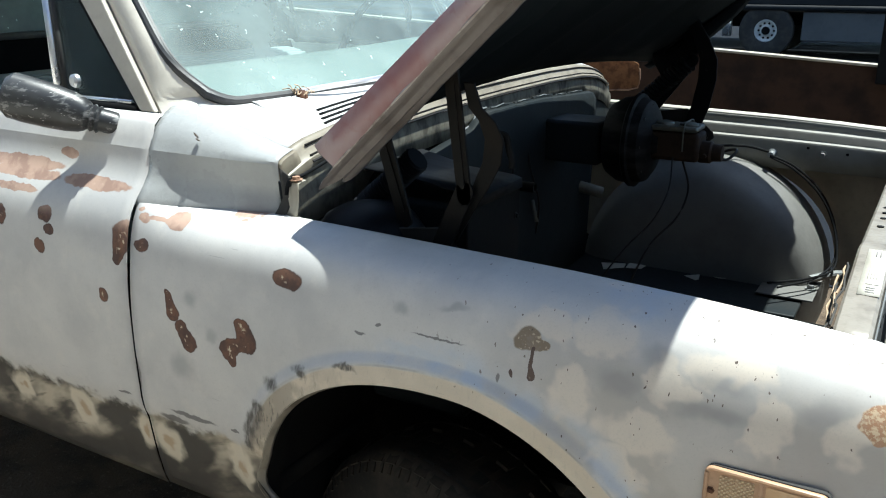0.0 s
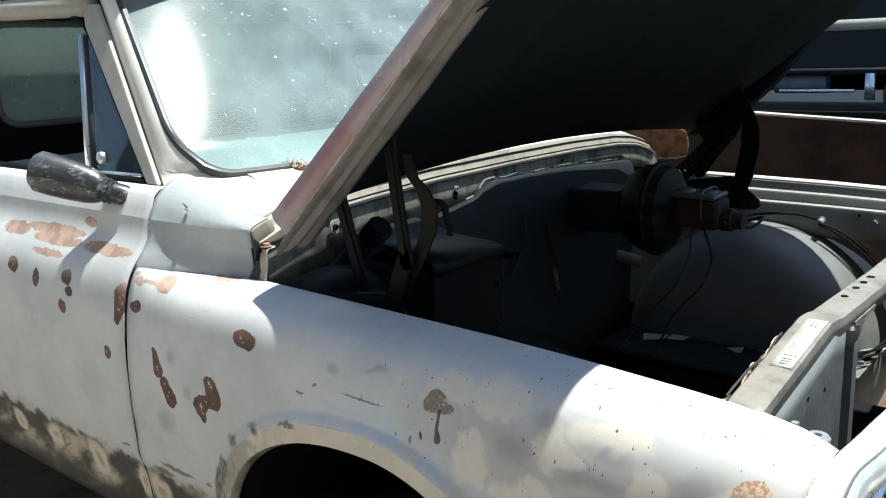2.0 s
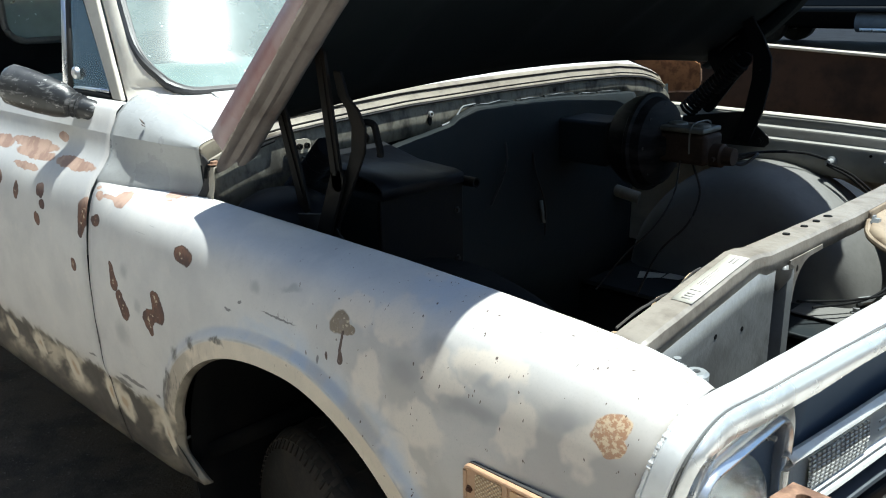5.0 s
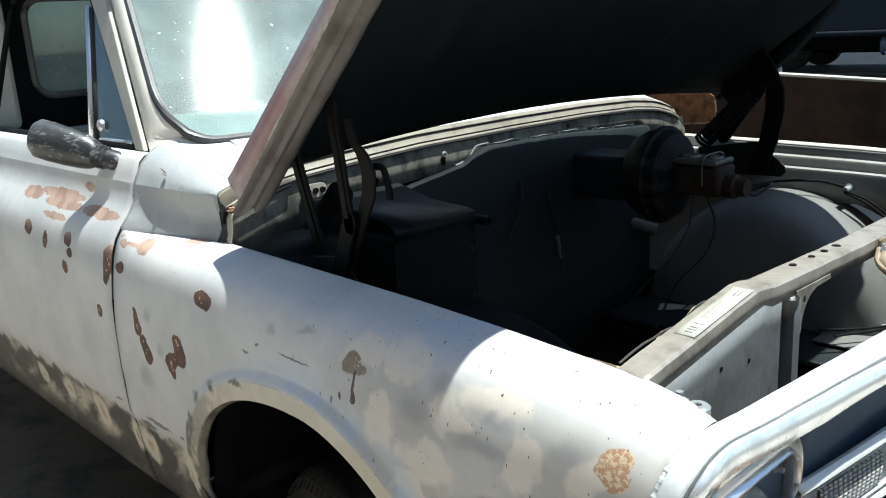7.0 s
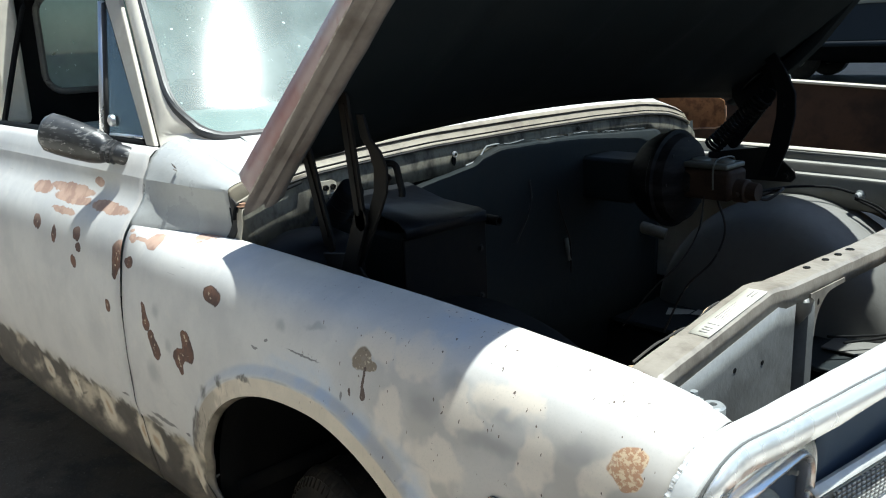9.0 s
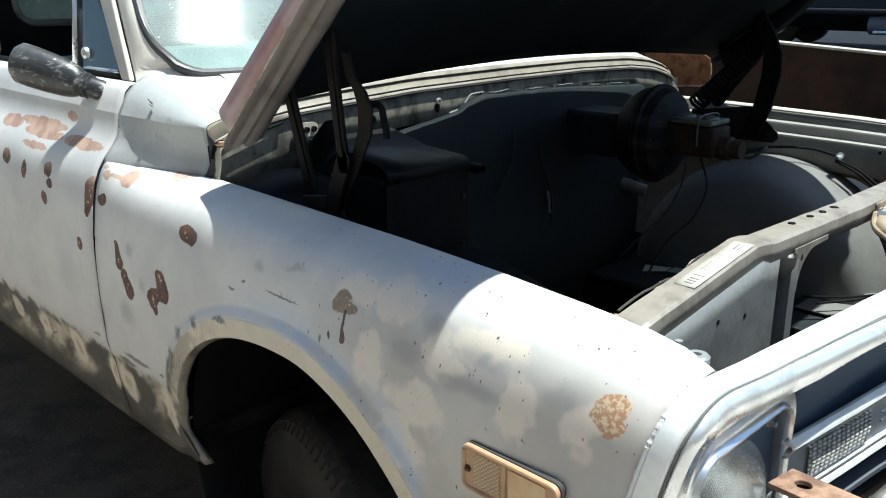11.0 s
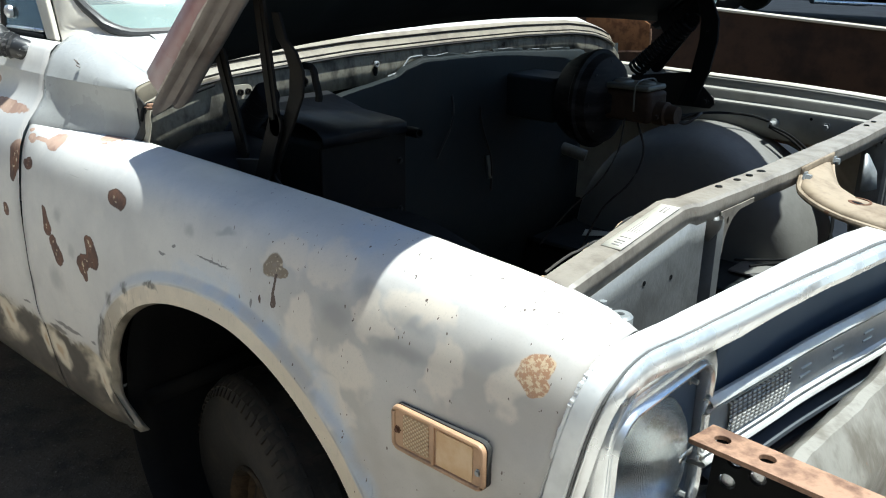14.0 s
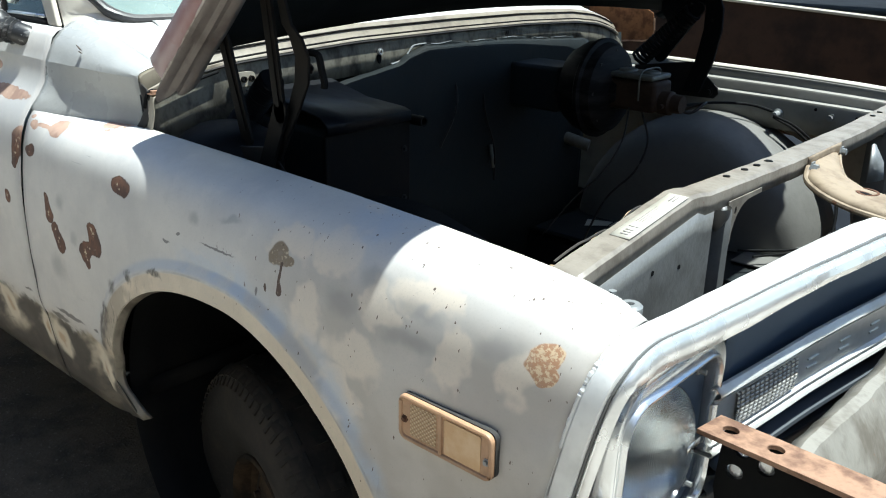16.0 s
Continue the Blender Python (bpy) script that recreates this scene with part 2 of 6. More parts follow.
    lowcol = m.mix(m.math("MULTIPLY", m.step(oval, 0.65, 1.15, invert=True), 0.9), lowcol, (0.62, 0.555, 0.44))
    lowcol = m.mix(m.math("MULTIPLY", m.step(oval, 0.15, 0.42, invert=True), 0.8), lowcol, (0.40, 0.28, 0.16))
    # darker towards the very bottom
    under = m.step(m.math("MULTIPLY_ADD", m.math("SUBTRACT", mid.outputs[0], 0.5), 0.08, z), 0.515, 0.575, invert=True)
    lowcol = m.mix(m.math("MULTIPLY", under, 0.8), lowcol, (0.045, 0.043, 0.040))
    col = m.mix(low, col, lowcol)
    d = spots(m, warped(m, 0.019, 30), rust_rows)
    rust = m.step(d, 0.88, 1.02, invert=True)
    rustcol = m.mix(m.step(mid.outputs[0], 0.4, 0.65), (0.080, 0.046, 0.037), (0.165, 0.085, 0.054))
    rustcol = m.mix(m.step(fine.outputs[0], 0.55, 0.72), rustcol, (0.09, 0.045, 0.035))
    rustcol = m.mix(m.math("MULTIPLY", m.step(d, 0.78, 0.9), 0.6), rustcol, (0.065, 0.038, 0.032))
    core = m.math("MULTIPLY", m.step(d, 0.20, 0.45, invert=True), m.step(m.noise(70, 3, 0.6).outputs[0], 0.55, 0.63))
    rustcol = m.mix(core, rustcol, (0.56, 0.46, 0.32))
    thin = m.step(z, 1.035, 1.065)
    rustcol = m.mix(m.math("MULTIPLY", thin, 0.85), rustcol, m.mix(m.step(mid.outputs[0], 0.4, 0.6), (0.30, 0.165, 0.11), (0.44, 0.28, 0.20)))
    rust = m.math("MULTIPLY", rust, m.math("MULTIPLY_ADD", thin, -0.15, 1.0))
    rustcol = m.mix(m.math("MULTIPLY", m.step(x, -0.56, -0.50), 0.75), rustcol, (0.085, 0.068, 0.060))
    col = m.mix(rust, col, rustcol)
    m.bump(fine.outputs[0], 0.12, 0.001)
    rough = m.math("MULTIPLY_ADD", rust, 0.35, m.math("MULTIPLY_ADD", mid.outputs[0], 0.2, 0.36))
    return m.put(color=col, rough=rough, spec=0.45)


FENDER_PAINT = body_paint("fender_primer", RUST_FENDER, True)
DOOR_PAINT = body_paint("door_primer", RUST_DOOR, False)
CREAM = worn("cream_paint", (0.66, 0.62, 0.54), (0.42, 0.39, 0.33), 0.42, fine=70, coarse=6, amount=0.35, spec=0.5)
FAR_FENDER = worn("far_fender_cream", (0.43, 0.40, 0.34), (0.25, 0.23, 0.19), 0.5, fine=70, coarse=7, amount=0.6, rust=0.1, spec=0.35)
COWL_PAINT = worn("cowl_grey_primer", (0.54, 0.54, 0.53), (0.40, 0.40, 0.395), 0.38, fine=80, coarse=5, amount=0.5)
CHIP_GREY = worn("chip_grey", (0.20, 0.18, 0.165), (0.12, 0.11, 0.10), 0.6, fine=120, coarse=40)
SIDE_PRIMER = worn("side_grey_primer", (0.355, 0.36, 0.355), (0.26, 0.265, 0.26), 0.30, fine=90, coarse=6, amount=0.6)
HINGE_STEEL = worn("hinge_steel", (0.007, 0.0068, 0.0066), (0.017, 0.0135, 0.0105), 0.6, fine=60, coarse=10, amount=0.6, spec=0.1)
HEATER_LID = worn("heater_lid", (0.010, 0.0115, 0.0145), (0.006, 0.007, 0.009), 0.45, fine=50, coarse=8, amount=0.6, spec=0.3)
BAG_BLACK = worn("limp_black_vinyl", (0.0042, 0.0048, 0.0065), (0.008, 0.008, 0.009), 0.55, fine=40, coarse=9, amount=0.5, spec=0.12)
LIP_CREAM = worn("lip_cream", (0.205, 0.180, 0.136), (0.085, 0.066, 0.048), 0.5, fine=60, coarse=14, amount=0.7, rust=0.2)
# stained cream, darkened further to put the raised hood's shade into the colour
COWL_FACE = worn("stained_shaded_cowl", (0.185, 0.175, 0.142), (0.036, 0.033, 0.027), 0.6, fine=90, coarse=22, amount=0.95, rust=0.15, stretch=(1, 1, 0.6))
GRIMY_CREAM = worn("grimy_cream", (0.46, 0.42, 0.34), (0.16, 0.145, 0.115), 0.6, fine=45, coarse=9, amount=0.8, stretch=(1, 1, 0.35))
ARCH_EDGE = worn("arch_edge", (0.25, 0.228, 0.19), (0.065, 0.056, 0.045), 0.55, fine=40, coarse=11, amount=0.9, rust=0.35, stretch=(1, 1, 0.5))
BUMPER_PAINT = worn("bumper_paint", (0.215, 0.205, 0.180), (0.10, 0.088, 0.070), 0.55, fine=55, coarse=14, amount=0.95, rust=0.35, bump=0.7, stretch=(1, 1, 0.5))
SUPPORT_GREY = worn("support_grey", (0.235, 0.212, 0.180), (0.110, 0.093, 0.075), 0.42, fine=75, coarse=13, amount=0.85, rust=0.28, bump=0.35, spec=0.5)
PANEL_GREY = worn("panel_grey", (0.150, 0.153, 0.150), (0.085, 0.084, 0.080), 0.34, fine=95, coarse=12, amount=0.8, rust=0.06, bump=0.3, spec=0.55)
LATCH_TAN = worn("latch_tan", (0.27, 0.215, 0.152), (0.11, 0.075, 0.047), 0.6, fine=60, coarse=13, amount=0.75, rust=0.35)
FAR_INNER = worn("far_inner_grey", (0.265, 0.26, 0.24), (0.17, 0.163, 0.148), 0.55, fine=60, coarse=6, amount=0.5)
BED_RUST = worn("bed_rust", (0.036, 0.0185, 0.0105), (0.011, 0.0075, 0.0055), 0.8, fine=30, coarse=5, amount=0.8, bump=0.5, spec=0.15)
# dark panel colour raised and blued, so the glare over it is painted in
BAFFLE = worn("baffle_glare_blue", (0.050, 0.074, 0.112), (0.066, 0.088, 0.120), 0.6, fine=40, coarse=5, amount=0.4, bump=0.05, spec=0.15)
GRILLE_DARK = worn("grille_dark", (0.050, 0.060, 0.075), (0.075, 0.082, 0.09), 0.6, fine=60, coarse=8, amount=0.5)
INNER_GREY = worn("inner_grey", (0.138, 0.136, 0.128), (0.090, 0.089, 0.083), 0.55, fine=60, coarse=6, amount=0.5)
HEADER_PAINT = worn("header_white", (0.64, 0.645, 0.64), (0.42, 0.425, 0.42), 0.34, metal=0.12, fine=50, coarse=12, amount=0.5, spec=0.5)
SURROUND = worn("surround_alloy", (0.68, 0.69, 0.70), (0.44, 0.45, 0.46), 0.27, metal=0.65, fine=35, coarse=16, amount=0.6, bump=0.2)
CHROME = worn("dull_chrome", (0.66, 0.68, 0.70), (0.42, 0.42, 0.42), 0.24, metal=0.85, fine=60, coarse=9, amount=0.4, bump=0.08)
ALLOY = worn("grille_alloy", (0.52, 0.52, 0.50), (0.32, 0.31, 0.29), 0.40, metal=0.3, fine=80, coarse=9, amount=0.5, bump=0.1)
# black lifted and blued a little, with lens haze put into the colour
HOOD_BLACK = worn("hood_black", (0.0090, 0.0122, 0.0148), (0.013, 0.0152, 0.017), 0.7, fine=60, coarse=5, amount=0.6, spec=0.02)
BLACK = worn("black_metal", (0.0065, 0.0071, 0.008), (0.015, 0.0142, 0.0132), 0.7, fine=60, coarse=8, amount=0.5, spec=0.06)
# black of the bay, raised towards blue to carry the haze over it
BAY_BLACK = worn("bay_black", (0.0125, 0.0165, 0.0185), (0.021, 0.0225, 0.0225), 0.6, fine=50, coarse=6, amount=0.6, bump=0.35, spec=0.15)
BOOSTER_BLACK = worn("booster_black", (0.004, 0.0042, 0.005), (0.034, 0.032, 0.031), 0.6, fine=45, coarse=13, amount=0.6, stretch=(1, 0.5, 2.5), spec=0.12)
DARK_STEEL = worn("dark_steel", (0.010, 0.0095, 0.009), (0.026, 0.018, 0.014), 0.6, metal=0.0, fine=60, coarse=10, amount=0.6)
SEAL_BLACK = worn("black_seal", (0.022, 0.023, 0.025), (0.06, 0.058, 0.054), 0.45, fine=60, coarse=7, amount=0.6)
GASKET = worn("grey_gasket", (0.085, 0.088, 0.088), (0.17, 0.165, 0.155), 0.55, fine=60, coarse=7, amount=0.6)
RUBBER = worn("rubber", (0.028, 0.027, 0.026), (0.07, 0.062, 0.052), 0.8, fine=90, coarse=8, amount=0.6)
TYRE_RUBBER = worn("tyre_rubber", (0.016, 0.0155, 0.015), (0.050, 0.041, 0.032), 0.85, fine=110, coarse=7, amount=0.8, spec=0.2)
RIM_DIRTY = worn("dirty_rim", (0.022, 0.018, 0.014), (0.075, 0.050, 0.030), 0.85, fine=90, coarse=18, amount=0.8, bump=0.6, spec=0.1)
RUSTY = worn("rusty_steel", (0.10, 0.042, 0.020), (0.05, 0.024, 0.014), 0.75, fine=70, coarse=6, amount=0.7, bump=0.5)
RUST_ORANGE = worn("rust_orange", (0.295, 0.178, 0.115), (0.095, 0.050, 0.033), 0.75, fine=90, coarse=26, amount=0.85, bump=0.6)
RUST_PANEL = worn("rust_panel", (0.235, 0.110, 0.048), (0.10, 0.042, 0.020), 0.8, fine=120, coarse=30, amount=0.85, bump=0.6, spec=0.15)
CAST_IRON = worn("cast_iron_rust", (0.046, 0.029, 0.019), (0.016, 0.010, 0.008), 0.7, fine=80, coarse=14, amount=0.7, bump=0.5, spec=0.2)
DULL_LID = worn("dull_lid", (0.14, 0.14, 0.12), (0.06, 0.058, 0.05), 0.5, metal=0.2, fine=80, coarse=18, amount=0.6)
ZINC = worn("dull_zinc", (0.28, 0.295, 0.30), (0.14, 0.14, 0.13), 0.45, metal=0.4, fine=80, coarse=18, amount=0.6)
HOOD_PAINT = worn("hood_paint", (0.36, 0.30, 0.31), (0.24, 0.085, 0.085), 0.34, fine=60, coarse=3.4, amount=0.85, spec=0.5)
HOOD_FLANGE = worn("hood_flange", (0.165, 0.142, 0.128), (0.07, 0.055, 0.046), 0.55, fine=50, coarse=10, amount=0.8, rust=0.2, bump=0.4)
RUBBED_EDGE = worn("rubbed_edge", (0.40, 0.36, 0.33), (0.17, 0.13, 0.11), 0.4, metal=0.3, fine=90, coarse=40, amount=0.8)
DOOR_FRAME = worn("door_frame_grey", (0.35, 0.322, 0.275), (0.24, 0.218, 0.185), 0.5, fine=50, coarse=8, amount=0.5)
AMBER = Nodes("amber_lens")
AMBER.bump(AMBER.noise(260, 2).outputs[0], 0.3)
AMBER = AMBER.put(color=AMBER.mix(AMBER.step(AMBER.noise(25, 4).outputs[0], 0.4, 0.7), (0.52, 0.33, 0.17), (0.60, 0.43, 0.26)), rough=0.35, spec=0.5)
REFLEX = Nodes("waffled_amber_reflector")
rx_, _, rz_ = REFLEX.node("ShaderNodeSeparateXYZ", REFLEX.coord).outputs
waffle = REFLEX.math("MULTIPLY", REFLEX.math("SINE", REFLEX.math("MULTIPLY", rx_, 900.0)), REFLEX.math("SINE", REFLEX.math("MULTIPLY", rz_, 1050.0)))
REFLEX.bump(waffle, 0.6, 0.002)
REFLEX = REFLEX.put(color=REFLEX.mix(REFLEX.step(waffle, -0.1, 0.5), (0.40, 0.27, 0.15), (0.58, 0.45, 0.29)), rough=0.3, spec=0.6)
AMBER_FRAME = worn("amber_frame", (0.42, 0.26, 0.155), (0.24, 0.135, 0.075), 0.45, fine=90, coarse=25, amount=0.6)
SEAT_VINYL = worn("seat_vinyl", (0.34, 0.38, 0.37), (0.20, 0.23, 0.23), 0.5, fine=50, coarse=8, amount=0.4)
DASH_PAINT = worn("dash_paint", (0.135, 0.165, 0.158), (0.09, 0.11, 0.107), 0.6, fine=50, coarse=6, amount=0.4)
STICKER = worn("sticker_paper", (0.47, 0.45, 0.39), (0.32, 0.30, 0.25), 0.5, fine=80, coarse=25, amount=0.4)
INK = worn("sticker_ink", (0.22, 0.21, 0.20), (0.34, 0.32, 0.30), 0.6, amount=0.4)
WIRE_TAN = worn("tan_wire", (0.42, 0.31, 0.20), (0.22, 0.14, 0.09), 0.6, fine=90, coarse=30, amount=0.6)
WALL_PAINT = worn("pale_wall", (0.55, 0.54, 0.50), (0.36, 0.35, 0.32), 0.8, fine=12, coarse=0.9, amount=0.6)
CORRUGATED = worn("corrugated_steel", (0.40, 0.46, 0.44), (0.25, 0.28, 0.27), 0.5, metal=0.2, fine=20, coarse=1.5, amount=0.5)
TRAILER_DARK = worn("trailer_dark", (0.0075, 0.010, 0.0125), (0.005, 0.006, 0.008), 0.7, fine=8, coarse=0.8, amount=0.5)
UNSEEN_WALL = worn("unseen_wall_steel", (0.17, 0.16, 0.145), (0.11, 0.102, 0.092), 0.6, fine=20, coarse=1.2, amount=0.5)
ALLOY_DULL = worn("dull_grey_steel", (0.10, 0.105, 0.11), (0.06, 0.064, 0.07), 0.6, fine=12, coarse=1.5, amount=0.5)
TRAILER_PALE = worn("trailer_pale", (0.40, 0.365, 0.30), (0.24, 0.21, 0.165), 0.6, fine=10, coarse=1.0, amount=0.5)
WHEEL_WHITE = worn("wheel_white", (0.70, 0.70, 0.68), (0.40, 0.38, 0.35), 0.4, fine=50, coarse=6, amount=0.4)
BRIGHT_ALLOY = worn("bright_alloy", (0.72, 0.73, 0.75), (0.45, 0.45, 0.46), 0.3, metal=0.8, fine=30, coarse=5, amount=0.3)


def ground_material():
    m = Nodes("dirt_ground")
    big = m.noise(0.6, 5, 0.6)
    mid = m.noise(6, 5, 0.65)
    fine = m.noise(70, 4, 0.7)
    col = m.mix(m.step(big.outputs[0], 0.35, 0.65), (0.098, 0.070, 0.046), (0.150, 0.110, 0.074))
    col = m.mix(m.math("MULTIPLY", m.step(mid.outputs[0], 0.42, 0.66), 0.75), col, (0.042, 0.031, 0.022))
    col = m.mix(m.math("MULTIPLY", m.step(fine.outputs[0], 0.58, 0.72), 0.5), col, (0.30, 0.24, 0.18))
    m.bump(m.math("ADD", mid.outputs[0], fine.outputs[0]), 0.7, 0.02)
    return m.put(color=col, rough=0.95, spec=0.2)


GROUND = ground_material()


def glass_material(name, tint, dust, rough):
    """Old automotive glass: a see-through pane with a film of dust."""
    m = Nodes(name)
    nodes, links = m.tree.nodes, m.tree.links
    clear = nodes.new("ShaderNodeBsdfTransparent")
    clear.inputs[0].default_value = (*tint, 1)
    gloss = nodes.new("ShaderNodeBsdfGlossy")
    gloss.inputs["Roughness"].default_value = rough
    fres = nodes.new("ShaderNodeFresnel")
    fres.inputs[0].default_value = 1.52
    pane = nodes.new("ShaderNodeMixShader")
    links.new(fres.outputs[0], pane.inputs[0])
    links.new(clear.outputs[0], pane.inputs[1])
    links.new(gloss.outputs[0], pane.inputs[2])
    film = nodes.new("ShaderNodeBsdfDiffuse")
    film.inputs[0].default_value = (0.44, 0.54, 0.52, 1)
    amount = m.math("MULTIPLY", m.step(m.noise(6, 4).outputs[0], 0.25, 0.8), dust)
    specks = m.math("MULTIPLY", m.step(m.noise(60, 2).outputs[0], 0.70, 0.76), min(1.0, dust * 3))
    mixed = nodes.new("ShaderNodeMixShader")
    links.new(m.math("ADD", m.math("MULTIPLY_ADD", amount, 0.5, dust * 0.45), specks, clamp=True), mixed.inputs[0])
    links.new(pane.outputs[0], mixed.inputs[1])
    links.new(film.outputs[0], mixed.inputs[2])
    links.new(mixed.outputs[0], nodes["Material Output"].inputs[0])
    return m.mat


WINDSHIELD_GLASS = glass_material("windshield_glass", (0.62, 0.77, 0.75), 0.40, 0.088)
REAR_GLASS = glass_material("rear_glass", (0.45, 0.50, 0.50), 0.50, 0.08)
WINDOW_GLASS = glass_material("window_glass", (0.70, 0.80, 0.80), 0.06, 0.02)


def headlamp_glass():
    m = Nodes("headlamp_glass")
    x, y, z = m.node("ShaderNodeSeparateXYZ", m.coord).outputs
    ribs = m.math("SINE", m.math("MULTIPLY", y, 2500.0))
    ribs = m.math("MULTIPLY_ADD", m.math("SINE", m.math("MULTIPLY", z, 380.0)), 0.6, ribs)
    m.bump(ribs, 0.32, 0.0008)
    return m.put(color=(0.92, 0.95, 0.95), rough=0.05, trans=1.0, ior=1.45)


HEADLAMP_GLASS = headlamp_glass()
REFLECTOR = worn("lamp_reflector", (0.50, 0.53, 0.56), (0.34, 0.345, 0.345), 0.20, metal=0.85, fine=30, coarse=12, amount=0.3, bump=0.02)


def pebbled():
    """Clear lens moulded in rows of small round studs."""
    m = Nodes("turn_lens")
    x, y, z = m.node("ShaderNodeSeparateXYZ", m.coord).outputs
    studs = m.math("MULTIPLY", m.math("SINE", m.math("MULTIPLY", y, 270.0)), m.math("SINE", m.math("MULTIPLY", z, 480.0)))
    studs = m.math("ABSOLUTE", studs)
    grime = m.noise(40, 4, 0.6).outputs[0]
    m.bump(studs, 0.9, 0.004)
    col = m.mix(m.step(studs, 0.15, 0.75), (0.20, 0.195, 0.18), (0.70, 0.68, 0.62))
    col = m.mix(m.math("MULTIPLY", m.step(grime, 0.45, 0.7), 0.5), col, (0.16, 0.155, 0.14))
    return m.put(color=col, rough=0.2, spec=0.7)


TURN_LENS = pebbled()


# ---- building helpers ----
def part(name, bm, material, parent, label="", smooth=True, bevel=0.0, thick=0.0):
    """Links a bmesh as one mesh object under a thing or under a part."""
    me = bpy.data.meshes.new(name)
    bm.normal_update()
    for e in bm.edges:
        if len(e.link_faces) == 2 and e.calc_face_angle(0) > radians(34):
            e.smooth = False
    bm.to_mesh(me)
    bm.free()
    me.materials.append(material)
    for p in me.polygons:
        p.use_smooth = smooth
    ob = new(name, me)
    if thick:
        s = ob.modifiers.new("thickness", "SOLIDIFY")
        s.thickness, s.offset = abs(thick), (-1 if thick > 0 else 1)
    if bevel:
        b = ob.modifiers.new("bevel", "BEVEL")
        b.width, b.segments, b.limit_method, b.angle_limit = bevel, 2, "ANGLE", radians(35)
    if parent:
        ob.parent = parent
    if label:
        ob["label"] = label
    return ob


def thing(name, label, category, place=(0, 0, 0), group="", kind=""):
    ob = new(name)
    ob.location = place
    ob.empty_display_size = 0.1
    bpy.context.view_layer.update()
    return tagged(ob, label, category, group, kind)


def grid(rows, close=False):
    """A skin over rows of points."""
    bm = bmesh.new()
    vs = [[bm.verts.new(p) for p in row] for row in rows]
    for a, b in zip(vs, vs[1:]):
        n = len(a)
        for k in range(n if close else n - 1):
            quad = [a[k], a[(k + 1) % n], b[(k + 1) % n], b[k]]
            if (quad[0].co - quad[3].co).length + (quad[1].co - quad[2].co).length > 1e-6:
                bm.faces.new(quad)
    return bm


def sharpen(bm, width, column):
    """Marks one lengthwise line of a grid as a crisp crease."""
    bm.verts.ensure_lookup_table()
    keep = set(range(column, len(bm.verts), width))
    bm.verts.index_update()
    for e in bm.edges:
        if e.verts[0].index in keep and e.verts[1].index in keep:
            e.smooth = False


def box(lo, hi, bm=None, turn=None, about=None):
    bm = bm or bmesh.new()
    lo, hi = Vector(lo), Vector(hi)
    got = bmesh.ops.create_cube(bm, size=1)["verts"]
    for v in got:
        v.co = Vector(((v.co[k] + 0.5) * (hi[k] - lo[k]) + lo[k]) for k in range(3))
        if turn is not None:
            c = Vector(about) if about is not None else (lo + hi) / 2
            v.co = c + turn @ (v.co - c)
    return bm


def smooth_path(points, n=8):
    """Catmull-Rom through the points."""
    p = [Vector(q) for q in points]
    p = [2 * p[0] - p[1]] + p + [2 * p[-1] - p[-2]]
    out = []
    for a, b, c, d in zip(p, p[1:], p[2:], p[3:]):
        for k in range(n):
            t = k / n
            out.append(0.5 * (2 * b + (c - a) * t + (2 * a - 5 * b + 4 * c - d) * t * t + (3 * b - a - 3 * c + d) * t ** 3))
    return out + [p[-2]]


def tube(points, radius, sides=10, n=6, bm=None, ends=True):
    """A round bar along a smooth path; radius may be a function of the way along."""
    bm = bm or bmesh.new()
    path = smooth_path(points, n) if n > 1 else [Vector(q) for q in points]
    rings = []
    for k, p in enumerate(path):
        ahead = (path[min(k + 1, len(path) - 1)] - path[max(k - 1, 0)]).normalized()
        side = ahead.cross(Vector((0, 0, 1)) if abs(ahead.z) < 0.9 else Vector((1, 0, 0))).normalized()
        up = side.cross(ahead)
        r = radius(k / (len(path) - 1)) if callable(radius) else radius
        rings.append([bm.verts.new(p + r * (math.cos(a) * side + math.sin(a) * up)) for a in (2 * math.pi * j / sides for j in range(sides))])
    for a, b in zip(rings, rings[1:]):
        for j in range(sides):
            bm.faces.new((a[j], a[(j + 1) % sides], b[(j + 1) % sides], b[j]))
    if ends:
        bm.faces.new(rings[0][::-1])
        bm.faces.new(rings[-1])
    return bm


def lathe(profile, centre, axis="x", sides=40, bm=None):
    """Turns (along, radius) pairs round an axis."""
    bm = bm or bmesh.new()
    c = Vector(centre)
    rows = []
    for along, r in profile:
        ring = []
        for j in range(sides):
            a = 2 * math.pi * j / sides
            u, v = r * math.cos(a), r * math.sin(a)
            ring.append(bm.verts.new(c + Vector({"x": (along, u, v), "y": (u, along, v), "z": (u, v, along)}[axis])))
        rows.append(ring)
    for a, b in zip(rows, rows[1:]):
        for j in range(sides):
            bm.faces.new((a[j], b[j], b[(j + 1) % sides], a[(j + 1) % sides]))
    bmesh.ops.recalc_face_normals(bm, faces=bm.faces)
    return bm


